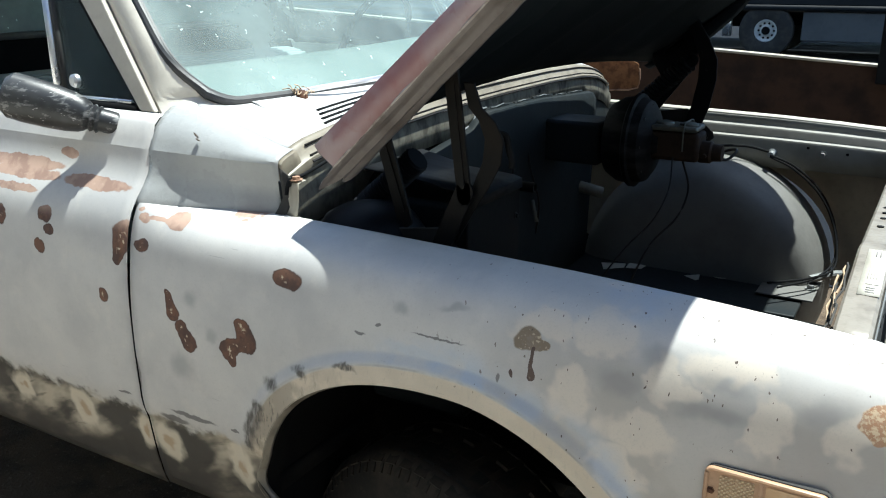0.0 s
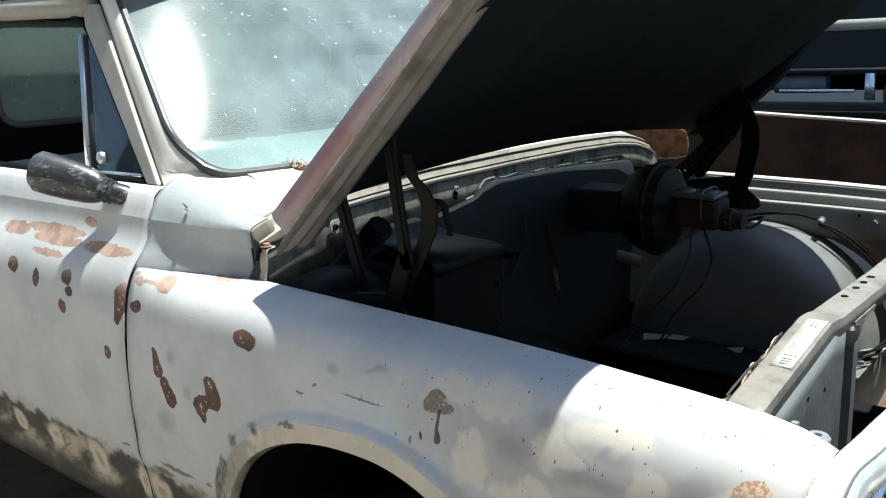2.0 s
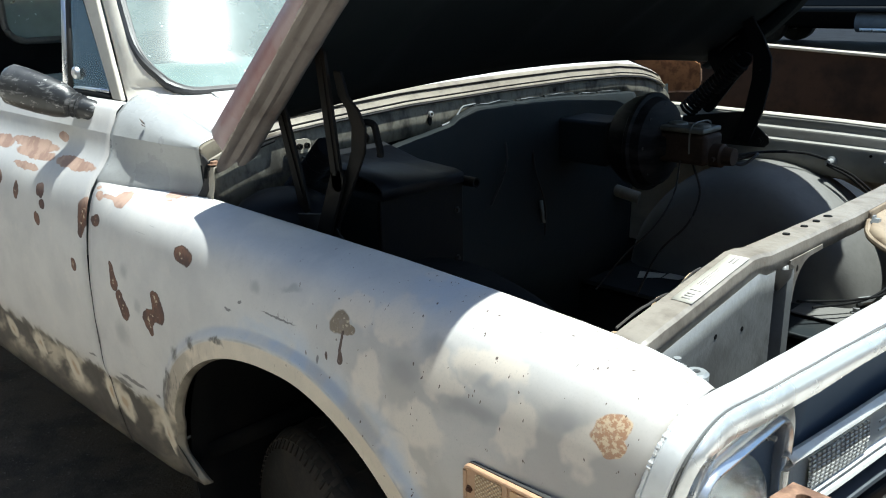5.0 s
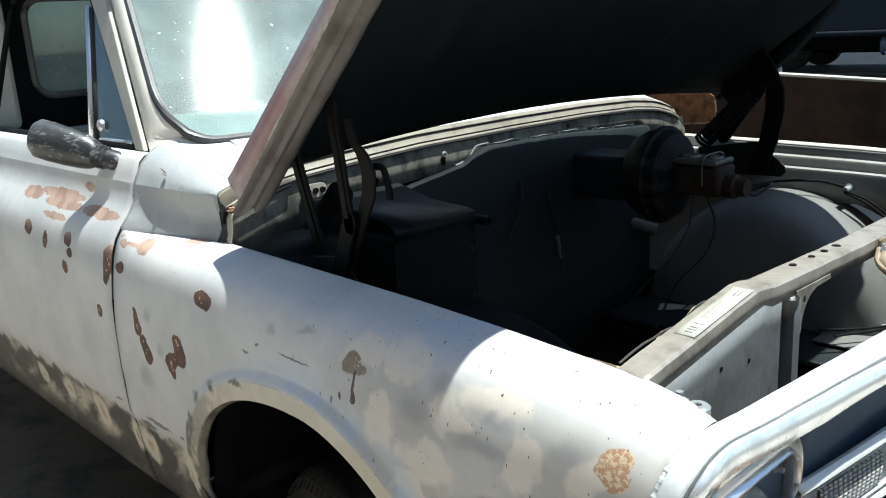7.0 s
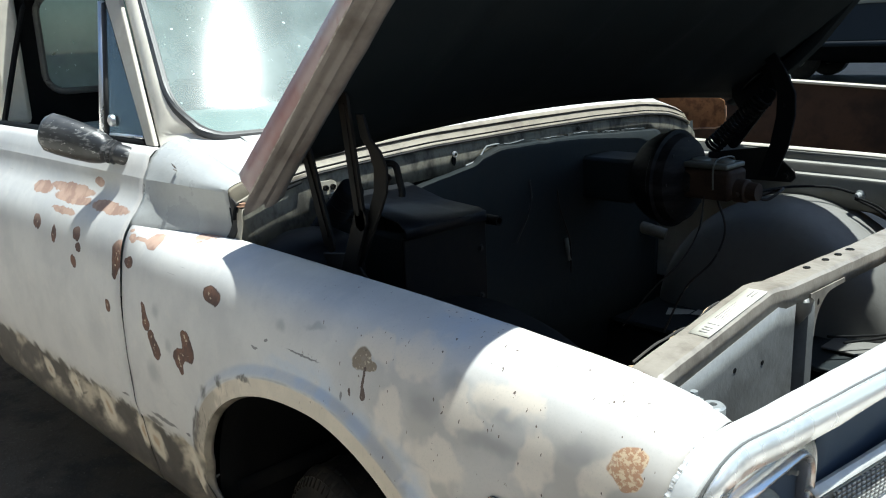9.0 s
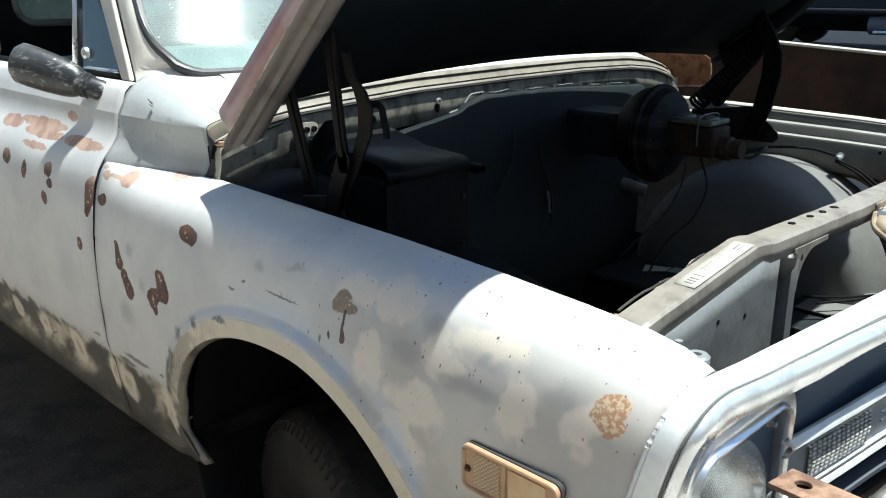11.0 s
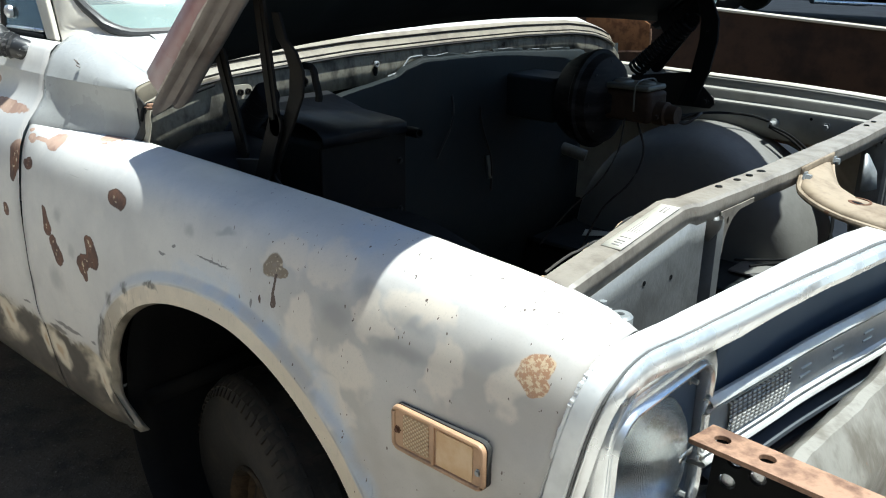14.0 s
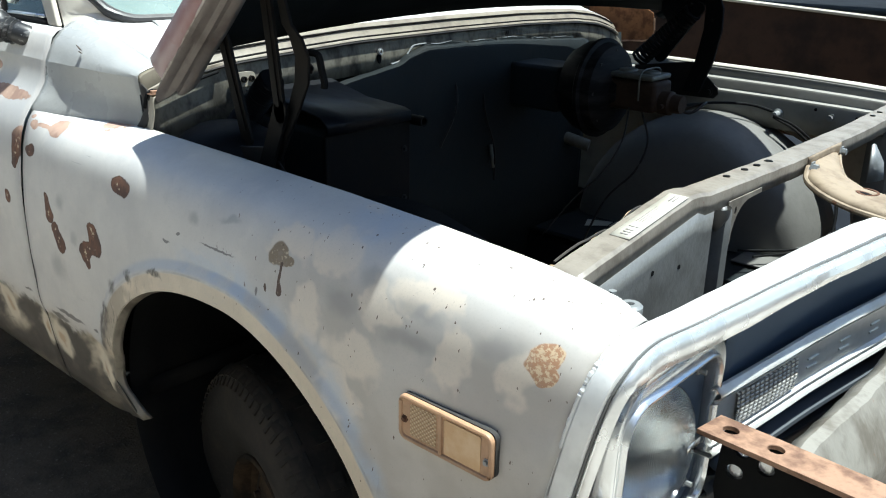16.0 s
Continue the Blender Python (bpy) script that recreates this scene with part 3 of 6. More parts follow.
def plate(outline, normal, thick, holes=(), bm=None):
    """A flat plate with an outline and round or oval holes, bridged, given as 3D points."""
    bm = bm or bmesh.new()
    n = Vector(normal).normalized()
    edges = []
    for loop in (outline, *holes):
        vs = [bm.verts.new(p) for p in loop]
        edges += [bm.edges.new((vs[k], vs[(k + 1) % len(vs)])) for k in range(len(vs))]
    face = bmesh.ops.triangle_fill(bm, use_beauty=True, use_dissolve=False, edges=edges, normal=n)["geom"]
    faces = [f for f in face if isinstance(f, bmesh.types.BMFace)]
    ext = bmesh.ops.extrude_face_region(bm, geom=faces)["geom"]
    bmesh.ops.translate(bm, verts=[v for v in ext if isinstance(v, bmesh.types.BMVert)], vec=n * thick)
    bmesh.ops.recalc_face_normals(bm, faces=bm.faces)
    return bm


def oval(c, u, v, a, b, n=16):
    c, u, v = Vector(c), Vector(u), Vector(v)
    return [c + a * math.cos(2 * math.pi * k / n) * u + b * math.sin(2 * math.pi * k / n) * v for k in range(n)]


def round_rect(y0, y1, z0, z1, r, n=6):
    """Corner-rounded rectangle as (y, z) pairs, anticlockwise from the lower far corner."""
    out = []
    for cy, cz, a0 in ((y1 - r, z0 + r, -90), (y1 - r, z1 - r, 0), (y0 + r, z1 - r, 90), (y0 + r, z0 + r, 180)):
        for k in range(n + 1):
            a = radians(a0 + 90 * k / n)
            out.append((cy + r * math.cos(a), cz + r * math.sin(a)))
    return out


def lerp_table(rows, x):
    return float(np.interp(x, [r[0] for r in rows], [r[1] for r in rows]))


def bolt(c, axis, r, h, material, parent, name="bolt"):
    k = 0 if axis in ("x", "-x") else 1 if axis in ("y", "-y") else 2
    s = -1 if axis[0] == "-" else 1
    bm = lathe([(0, r * 1.6), (s * h * 0.25, r * 1.6), (s * h * 0.25, r), (s * h, r * 0.95), (s * h, 0.0001)], c, "xyz"[k], sides=6 if r < 0.02 else 12)
    return part(name, bm, material, parent, smooth=False)


# ---- setting ----
def build_ground():
    bm = bmesh.new()
    xs = [-400, -120, -40, -15] + [-8 + 0.25 * k for k in range(57)] + [10, 20, 60, 400]
    rows = []
    for y in [-400, -100, -30, -12] + [-6 + 0.25 * k for k in range(41)] + [6, 9, 13, 18, 30, 90, 400]:
        rows.append([(x, y, -0.05 + 0.02 * noise.noise(Vector((x * 0.9, y * 0.9, 0))) + 0.008 * noise.noise(Vector((x * 4, y * 4, 3))) if abs(x) < 12 and abs(y) < 12 else -0.05) for x in xs])
    ob = part("ground", grid(rows), GROUND, None)
    return tagged(ob, "dark grey-brown bare dirt yard with scattered grit", "ground", kind="structure")


build_ground()


# near-black: the trailers' shade over this lane is put into the colour
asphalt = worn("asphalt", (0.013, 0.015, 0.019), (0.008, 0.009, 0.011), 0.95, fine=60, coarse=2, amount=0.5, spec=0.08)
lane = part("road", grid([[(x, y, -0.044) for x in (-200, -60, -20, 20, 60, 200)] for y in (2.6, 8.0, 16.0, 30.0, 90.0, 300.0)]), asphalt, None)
tagged(lane, "dark asphalt lane with the shade of parked trailers in its colour", "road", kind="structure")


# unseen pale slabs, added to bounce sunlight onto the fender and the chrome
slab = worn("pale_bounce_slab", (0.48, 0.443, 0.387), (0.35, 0.324, 0.28), 0.9, fine=30, coarse=1.5, amount=0.6, spec=0.2)
apron = part("pavement", grid([[(x, y, -0.030) for x in np.linspace(-9.0, 6.0, 16)] for y in np.linspace(-6.45, -2.15, 6)]), slab, None)
tagged(apron, "unseen pale slab beside the truck, added to bounce sun onto its side", "pavement", kind="structure")
fore = part("pavement", grid([[(x, y, -0.026) for x in np.linspace(0.75, 5.9, 8)] for y in np.linspace(-2.15, 1.7, 6)]), slab, None)
tagged(fore, "unseen pale slab ahead of the truck, added to brighten the chrome", "pavement", kind="structure")


# ---- the pickup truck ----
truck = thing("pickup_truck", "old pale grey primered pickup truck with rust spots and raised hood", "truck")
ZT = [(-1.4, 1.095), (-0.95, 1.088), (-0.706, 1.084), (-0.42, 1.0785), (-0.236, 1.0715), (-0.099, 1.0635), (-0.013, 1.0560), (0.03, 1.0475), (0.05, 1.040), (0.10, 1.016)]
SHOULDER = [(-0.872, -0.006), (-0.885, 0.0), (-0.915, -0.003), (-0.943, -0.010), (-0.958, -0.0175), (-0.971, -0.0275), (-0.981, -0.040), (-0.9875, -0.052), (-0.9925, -0.0655), (-0.9965, -0.081), (-0.9995, -0.0965), (-1.0035, -0.12)]
SIDE = [(0.44, -0.955), (0.50, -0.975), (0.56, -0.987), (0.61, -0.994), (0.650, -0.999), (0.664, -1.006), (0.69, -1.010), (0.80, -1.014), (0.90, -1.013), (0.96, -1.009)]
SHOULDER = [(p.x, p.y) for p in smooth_path([(y, z, 0) for y, z in SHOULDER], 4)]
ROCKER = 0.475


def zt(x):
    return lerp_table(ZT, x)


def arch_z(x):
    """Height of the wheel opening's edge at x, or None outside it."""
    d = x + 0.56
    a, e = (0.405, 2.3) if d < 0 else (0.350, 1.85)
    if abs(d) >= a:
        return None
    return 0.58 + 0.31 * (1 - (abs(d) / a) ** e) ** (1 / e)


def arch_far(x, z):
    """Rough distance from the wheel opening's edge, outwards."""
    d = x + 0.56
    a, e = (0.405, 2.3) if d < 0 else (0.350, 1.85)
    q = ((abs(d) / a) ** e + (max(z - 0.58, 0) / 0.31) ** e) ** (1 / e)
    return (q - 1) * 0.33


def arch_warp(x, z):
    """The rear edge of the wheel opening bows back and ends in a point."""
    f = math.exp(-((x + 0.97) / 0.07) ** 2)
    low = max(0.0, min(1.0, (0.58 - z) / 0.105))
    return x - 0.027 * f * math.exp(-((z - 0.585) / 0.06) ** 2) + 0.020 * f * low * low, z + 0.030 * f * low


def front_edge(z):
    return 0.050 + (z - 0.847) * 0.2


def fender_rows(side):
    cols = [-1.281 + 0.0197 * k for k in range(16)] + [-0.9655]
    inside = [-0.56 - 0.4049 * math.cos(math.pi / 2 * k / 26) for k in range(26)] + [-0.56 + 0.3499 * math.sin(math.pi / 2 * k / 26) for k in range(27)]
    ahead = [-0.2099 + 0.0140 * k for k in range(0, 21)]
    rows = []
    for x in cols + inside + ahead:
        open_z = arch_z(x) if x in inside else None
        low = open_z if open_z is not None else (ROCKER if x < -0.5 else 0.50)
        top = zt(x)
        rear = max(0.0, (-1.15 - x) / 0.13) ** 2
        pts = [(y, top + dz + 0.02 * rear * math.exp(-((y + 0.965) / 0.03) ** 2)) for y, dz in SHOULDER]
        z0 = pts[-1][1]
        for k in range(1, 33):
            if open_z is not None:
                z = z0 + (low - z0) * k / 28 if k <= 28 else low - 0.0004 * (k - 28)
            elif x < -0.5:
                z = z0 + (0.58 - z0) * k / 28 if k <= 28 else 0.58 + (low - 0.58) * (k - 28) / 4
            else:
                z = z0 + (low - z0) * k / 32
            q = min(1.0, max(0.0, (z0 - z) / (z0 - 0.87)))
            y = lerp_table(SIDE, z) if z < 0.87 else -1.0035 + (-1.0133 + 1.0035) * q * (1.6 - 0.6 * q)
            pts.append((y, z))
        row = []
        for y, z in pts:
            d = arch_far(x, z)
            if z < 0.96 and d < 0.07:
                y -= 0.010 * max(0.0, min(1.0, (0.052 - d) / 0.016))
            w = max(0.0, min(1.0, (1.055 - z) / 0.11))
            bulge = -0.008 * math.exp(-((x + 0.3) / 0.35) ** 2) * w * w * (3 - 2 * w)
            xx = x
            if x > -0.15:
                f = (x + 0.15) / 0.22
                xx = x + f * (front_edge(z) - 0.066)
                y += 0.006 * f * f * (1 if y < -0.9 else 0)
            xx, z = arch_warp(xx, z)
            row.append((xx, side * (y + bulge) if side < 0 else -(y + bulge), z))
        rows.append(row)
    return rows


near = [[(x, y, z) for x, y, z in row] for row in fender_rows(1)]
near = [[(x, -y, z) for x, y, z in row] for row in near]
fender = part("fender", grid(near), FENDER_PAINT, truck, "pale grey primered front fender with rust spots and sanded patches", thick=-0.0012)
far_rows = [[(x, -y, z) for x, y, z in row] for row in near][::-1]
part("fender", grid(far_rows), FAR_FENDER, truck, "cream-painted front fender on the far side", thick=-0.0012)


def arch_lip(sign):
    pts = []
    for k in range(6):
        pts.append((-0.9655, ROCKER + (0.575 - ROCKER) * k / 5))
    for k in range(26):
        x = -0.56 - 0.4049 * math.cos(math.pi / 2 * k / 26)
        pts.append((x, arch_z(x)))
    for k in range(27):
        x = -0.56 + 0.3499 * math.sin(math.pi / 2 * k / 26)
        pts.append((x, arch_z(x)))
    pts.append((-0.2099, 0.50))
    rows = []
    for x, z in pts:
        y = lerp_table(SIDE, z) - 0.012
        x, z = arch_warp(x, z)
        inx, inz = (-0.56 - x) * 0.020, (0.60 - z) * 0.020
        rows.append([(x, sign * -y, z), (x + inx * 0.3, sign * -(y + 0.004), z + inz * 0.3), (x + inx, sign * -(y + 0.012), z + inz), (x + inx, sign * -(y + 0.018), z + inz)])
    return grid([[(x, y, z) for x, y, z in r] for r in (rows if sign < 0 else rows[::-1])])


part("wheel_arch_lip", arch_lip(-1), ARCH_EDGE, fender, "bare scuffed rolled edge of the wheel opening", thick=0.0015)


def wheel_house(y0, y1, z_top, material, parent, label):
    """The inner fender: a barrel round the wheel with a rounded inner shoulder and a flat front foot."""
    rows = []
    sgn = 1 if y1 > 0 else -1
    prof = [(1.0, 1.0), (0.75, 1.0), (0.56, 0.994), (0.40, 0.976), (0.26, 0.948), (0.16, 0.915), (0.09, 0.872), (0.035, 0.79), (0.008, 0.68), (0.0, 0.5), (0.0, 0.2), (0.0, 0.005)]
    for k in range(41):
        a = radians(-25 + 230 * k / 40)
        row = []
        for f, r in prof:
            rad = r * z_top
            y = y0 + (y1 - y0) * f
            row.append((-0.60 + rad * math.cos(a), y, 0.55 + rad * math.sin(a)))
        rows.append(row)
    return part("wheel_house", grid(rows), material, parent, label, thick=0.002)


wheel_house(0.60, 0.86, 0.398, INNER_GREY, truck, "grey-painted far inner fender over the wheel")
rows = []
for k in range(49):
    a = radians(-42 + 264 * k / 48)
    rows.append([(-0.590 + r * math.cos(a), y, 0.55 + r * math.sin(a)) for y, r in ((-0.972, 0.405), (-0.90, 0.418), (-0.70, 0.418), (-0.56, 0.41), (-0.48, 0.36), (-0.45, 0.28), (-0.45, 0.05))])
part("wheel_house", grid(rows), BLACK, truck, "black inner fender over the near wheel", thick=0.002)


foot = part("foot_flange", box((-0.37, 0.50, 0.600), (-0.21, 0.86, 0.606)), INNER_GREY, truck, "grey flange at the foot of the inner fender", bevel=0.002)
bolt((-0.23, 0.60, 0.606), "z", 0.010, 0.014, ZINC, foot)
part("clamp", tube([(-0.24, 0.64, 0.625), (-0.19, 0.70, 0.63), (-0.16, 0.74, 0.625)], 0.012, 10), ZINC, foot)


# far inner fender: side panel with two stepped ledges
def far_inner():
    prof = [(0.826, 0.92), (0.827, 0.97), (0.828, 1.004), (0.831, 1.013), (0.846, 1.017), (0.848, 1.021), (0.849, 1.040), (0.852, 1.046), (0.866, 1.050), (0.869, 1.054), (0.870, 1.074), (0.876, 1.083)]
    rows = []
    for k in range(30):
        x = -1.0 + 1.06 * k / 29
        drop = zt(x) - 1.086
        pull = 0.0 if x < -0.1 else -0.05 * ((x + 0.1) / 0.16) ** 2
        rows.append([(x, y + pull, z + drop * max(0, (z - 0.92) / 0.166)) for y, z in prof])
    return grid(rows[::-1])


inner = part("inner_fender_panel", far_inner(), FAR_INNER, truck, "grey inner fender side with stepped sunlit ledges", thick=-0.0015)


bolt((-0.27, 0.826, 0.975), "-y", 0.008, 0.014, ZINC, inner)
for x, z in ((-0.20, 0.99), (-0.315, 1.0), (-0.17, 0.955), (-0.29, 0.95), (-0.08, 0.985)):
    part("bolt_hole", lathe([(0, 0.0045), (-0.002, 0.0045), (-0.002, 0.0001)], (x, 0.8275, z - 0.008), "y", 10), BLACK, inner)

# horn relay grommet and the two brake pipes that leave it
part("pipe_union", lathe([(0, 0.018), (-0.02, 0.016), (-0.024, 0.010), (-0.05, 0.009), (-0.052, 0.0001)], (-0.42, 0.842, 0.965), "y", 14), ZINC, truck)
part("brake_pipe", tube([(-0.42, 0.79, 0.965), (-0.345, 0.80, 0.935), (-0.265, 0.80, 0.87), (-0.210, 0.79, 0.78), (-0.185, 0.73, 0.68), (-0.22, 0.62, 0.64), (-0.31, 0.50, 0.63)], 0.0036, 8), BLACK, truck)
part("brake_pipe", tube([(-0.42, 0.79, 0.960), (-0.34, 0.79, 0.925), (-0.255, 0.79, 0.85), (-0.200, 0.77, 0.75), (-0.180, 0.69, 0.66), (-0.23, 0.56, 0.655), (-0.33, 0.44, 0.66)], 0.0036, 8), BLACK, truck)
part("brake_pipe", tube([(-0.43, 0.82, 0.97), (-0.50, 0.80, 0.985), (-0.58, 0.72, 0.99), (-0.60, 0.55, 1.0), (-0.57, 0.42, 1.03)], 0.004, 8), BLACK, truck)


# radiator support
def support_top(y):
    return lerp_table([(-0.90, 1.056), (-0.60, 1.099), (-0.578, 1.102), (-0.560, 1.093), (-0.2, 1.082), (0.2, 1.080), (0.555, 1.088), (0.60, 1.090), (0.90, 1.045)], y)


def build_support():
    rows = []
    n = 60
    for k in range(n + 1):
        y = -0.895 + 1.79 * k / n
        t = support_top(y) + 0.0012 * noise.noise(Vector((y * 22, 0, 4)))
        rows.append([(-0.050, y, t - 0.03), (-0.050, y, t - 0.004), (-0.046, y, t), (-0.025, y, t + 0.0008), (-0.006, y, t), (-0.001, y, t - 0.004), (0.0, y, t - 0.016), (0.0, y, t - 0.033)])
    return grid(rows)


support = part("radiator_support", build_support(), SUPPORT_GREY, truck, "dusty grey radiator support crossmember", thick=0.002)


def side_panel(sign):
    """The solid outer part of the support, with a pressed rib beside the radiator opening."""
    y_out, y_in = sign * 0.895, sign * (0.525 if sign < 0 else 0.47)
    rows = []
    for k in range(15):
        y = y_out + (y_in - y_out) * k / 14
        t = support_top(y) - 0.031
        rows.append([(0.0, y, t), (0.0, y, t - 0.03), (0.0, y, 0.96), (0.0, y, 0.85), (0.0, y, 0.70), (0.0, y, 0.55)])
    # pressed channel, boss and return flange at the opening
    for dx, dy in ((-0.002, 0.002), (-0.034, 0.005), (-0.035, 0.031), (-0.002, 0.034), (0.005, 0.037), (0.006, 0.055), (0.001, 0.062), (-0.02, 0.065), (-0.05, 0.066)):
        y = y_in - sign * dy
        t = support_top(y) - 0.031
        rows.append([(min(dx, 0.0) * 0.1, y, t), (dx * (0.15 if dx < -0.03 else 1), y, t - 0.012), (dx, y, t - 0.045), (dx, y, 0.85), (dx, y, 0.70), (dx, y, 0.55)])
    bm = grid(rows if sign > 0 else rows[::-1])
    return part("support_side_panel", bm, PANEL_GREY, truck, "dusty grey pressed side panel of the radiator support", thick=0.002)


near_panel = side_panel(-1)
corner = [(0.0012, -0.462, 0.985)] + [(0.0012, -0.395 - 0.060 * math.cos(radians(a)), 0.996 + 0.060 * math.sin(radians(a))) for a in range(0, 91, 10)] + [(0.0012, -0.350, 1.0565), (0.0012, -0.350, 1.064), (0.0012, -0.475, 1.066), (0.0012, -0.475, 0.985)]
part("gusset", plate(corner, (1, 0, 0), 0.002, [oval((0.0012, -0.447, 1.046), (0, 1, 0), (0, 0, 1), 0.004, 0.007, 10)]), SUPPORT_GREY, near_panel, "rounded corner gusset of the radiator opening", smooth=False)
part("funnel", lathe([(0.0, 0.020), (-0.018, 0.017), (-0.034, 0.006), (-0.040, 0.001)], (-0.004, -0.497, 1.062), "z", 16), SUPPORT_GREY, near_panel, "pressed boss above the rib")
far_panel = side_panel(1)
for y, z in ((-0.703, 1.013), (-0.623, 1.0)):
    part("bolt_hole", lathe([(0, 0.0038), (0.002, 0.0038), (0.002, 0.0001)], (0.0008, y, z), "x", 12), BLACK, near_panel)
part("bolt_hole", lathe([(0, 0.008), (0.003, 0.008), (0.003, 0.0001)], (0.0012, 0.62, 1.0), "x", 12), BLACK, far_panel)
for k, y in enumerate((-0.42, -0.35, -0.30, -0.25, 0.33, 0.38)):
    part("bolt_hole", lathe([(0, 0.0085 if k == 3 else 0.006), (0.002, 0.006), (0.002, 0.0001)], (-0.03, y, support_top(y) + 0.0006), "z", 10), BLACK, support)
part("lower_crossmember", box((-0.07, -0.89, 0.50), (0.0, 0.89, 0.57)), SUPPORT_GREY, truck, bevel=0.006)
# added sheet: covers sunlit ground so the space below reads as shade
part("dark_sheet", box((0.0, -0.86, 0.505), (0.16, 0.86, 0.511)), BLACK, truck, "black sheet added below the radiator opening for the shade there", bevel=0.002)


# sticker on the near sloping end
def on_support(y, x, lift):
    return (x, y, support_top(y) + lift)


rows = [[on_support(y, x, 0.0015) for x in (-0.034, -0.018, -0.004)] for y in np.linspace(-0.765, -0.604, 9)]
sticker = part("sticker", grid(rows), STICKER, support, "cream paper sticker with black marks", thick=0.0006)
for y0, y1, x0, x1 in ((-0.756, -0.753, -0.024, -0.012), (-0.749, -0.746, -0.024, -0.012), (-0.742, -0.739, -0.024, -0.012), (-0.730, -0.7285, -0.026, -0.008),
                       (-0.712, -0.655, -0.0255, -0.0250), (-0.712, -0.660, -0.0215, -0.0210), (-0.712, -0.670, -0.0175, -0.0170), (-0.712, -0.658, -0.0135, -0.0130),
                       (-0.632, -0.612, -0.022, -0.020), (-0.632, -0.612, -0.016, -0.014)):
    part("printed_bar", grid([[on_support(y, x, 0.0021) for x in (x0, x1)] for y in (y0, y1)]), INK, sticker, thick=0.0003)
random.seed(5)
for k in range(4):
    pts = [(-0.056 - 0.004 * k + random.uniform(-0.003, 0.003), y, support_top(y) - 0.008 - 0.010 * k + random.uniform(-0.006, 0.008)) for y in np.linspace(-0.86, -0.64, 9)]
    part("wire", tube(pts, 0.0018, 6), WIRE_TAN if k % 2 else RUBBER, truck)

# hood latch bracket from the support to the header panel
def latch_plate():
    """A pressed tongue that runs forward from the support, scooped out on its far side."""
    near = [(0.004, -0.150), (0.020, -0.190), (0.060, -0.225), (0.110, -0.245), (0.160, -0.255), (0.215, -0.262)]
    far = [(0.004, 0.020), (0.030, -0.045), (0.060, -0.100), (0.105, -0.135), (0.160, -0.140), (0.215, -0.135)]
    heights = [1.066, 1.060, 1.050, 1.042, 1.038, 1.034]
    rows = [[(0.003, -0.150 + 0.17 * j / 8, 1.080) for j in range(9)]]
    for (ax, ay), (bx, by), z in zip(near, far, heights):
        rows.append([(ax + (bx - ax) * v, ay + (by - ay) * v, z + 0.012 * min(1.0, 6 * min(v, 1 - v)) - 0.012) for v in (j / 8 for j in range(9))])
    rows2 = [[Vector(p) for p in r] for r in rows]
    out = []
    for a, b in zip(rows2, rows2[1:]):
        for k in range(4):
            out.append([tuple(p.lerp(q, k / 4)) for p, q in zip(a, b)])
    out.append([tuple(p) for p in rows2[-1]])
    return grid(out)


latch = part("hood_latch_bracket", latch_plate(), LATCH_TAN, truck, "dusty tan pressed hood latch bracket", thick=0.003)
part("rolled_edge", tube([(0.006, -0.150, 1.062), (0.020, -0.189, 1.047), (0.060, -0.224, 1.037), (0.110, -0.244, 1.029), (0.160, -0.254, 1.025), (0.212, -0.261, 1.021)], 0.0055, 8), LATCH_TAN, latch)
part("rolled_edge", tube([(0.010, 0.005, 1.060), (0.030, -0.045, 1.050), (0.060, -0.100, 1.040), (0.105, -0.135, 1.031), (0.160, -0.140, 1.027), (0.212, -0.135, 1.023)], 0.004, 8), LATCH_TAN, latch)
part("rust_ring", lathe([(0, 0.026), (0.0025, 0.026), (0.0025, 0.022), (0.0, 0.022)], (0.112, -0.176, 1.0415), "z", 24), RUSTY, latch)
bolt((0.120, -0.225, 1.034), "z", 0.006, 0.006, RUSTY, latch)
bolt((0.190, -0.245, 1.030), "z", 0.006, 0.006, ZINC, latch)
bolt((0.012, -0.15, 1.062), "x", 0.008, 0.012, ZINC, latch)
bolt((0.012, 0.005, 1.066), "x", 0.007, 0.010, ZINC, latch)
part("latch_prong", grid([[(0.075, -0.02, 1.02), (0.085, 0.005, 1.02), (0.09, 0.03, 1.02)], [(0.072, -0.012, 1.055), (0.080, 0.005, 1.060), (0.086, 0.024, 1.055)], [(0.066, 0.004, 1.088), (0.068, 0.008, 1.090), (0.070, 0.012, 1.088)]]), ZINC, latch, "grey pointed latch prong", thick=0.003)
part("latch_slot", plate(oval((0.125, -0.190, 1.0425), (1, 0, -0.15), (0, 1, 0), 0.022, 0.012), (0, 0, 1), 0.001, [oval((0.125, -0.190, 1.0425), (1, 0, -0.15), (0, 1, 0), 0.015, 0.006)]), RUSTY, latch)
part("latch_hole", plate(oval((0.125, -0.190, 1.0430), (1, 0, -0.15), (0, 1, 0), 0.015, 0.006), (0, 0, 1), 0.001), BLACK, latch)


# ---- front header panel and grille ----
HX = [(0.0, 0.182), (0.06, 0.180), (0.212, 0.162), (0.33, 0.139), (0.518, 0.121), (0.676, 0.107), (0.814, 0.096), (0.90, 0.089), (1.1, 0.089)]
HEADER_WIDTH = [(0.0, 0.060), (0.21, 0.060), (0.44, 0.053), (0.60, 0.043), (0.75, 0.039), (0.92, 0.033)]
BAR_X = [(0.0, 0.232), (0.10, 0.230), (0.27, 0.205), (0.39, 0.186), (0.57, 0.160), (0.72, 0.136)]


def header_x(y):
    return lerp_table(HX, abs(y))


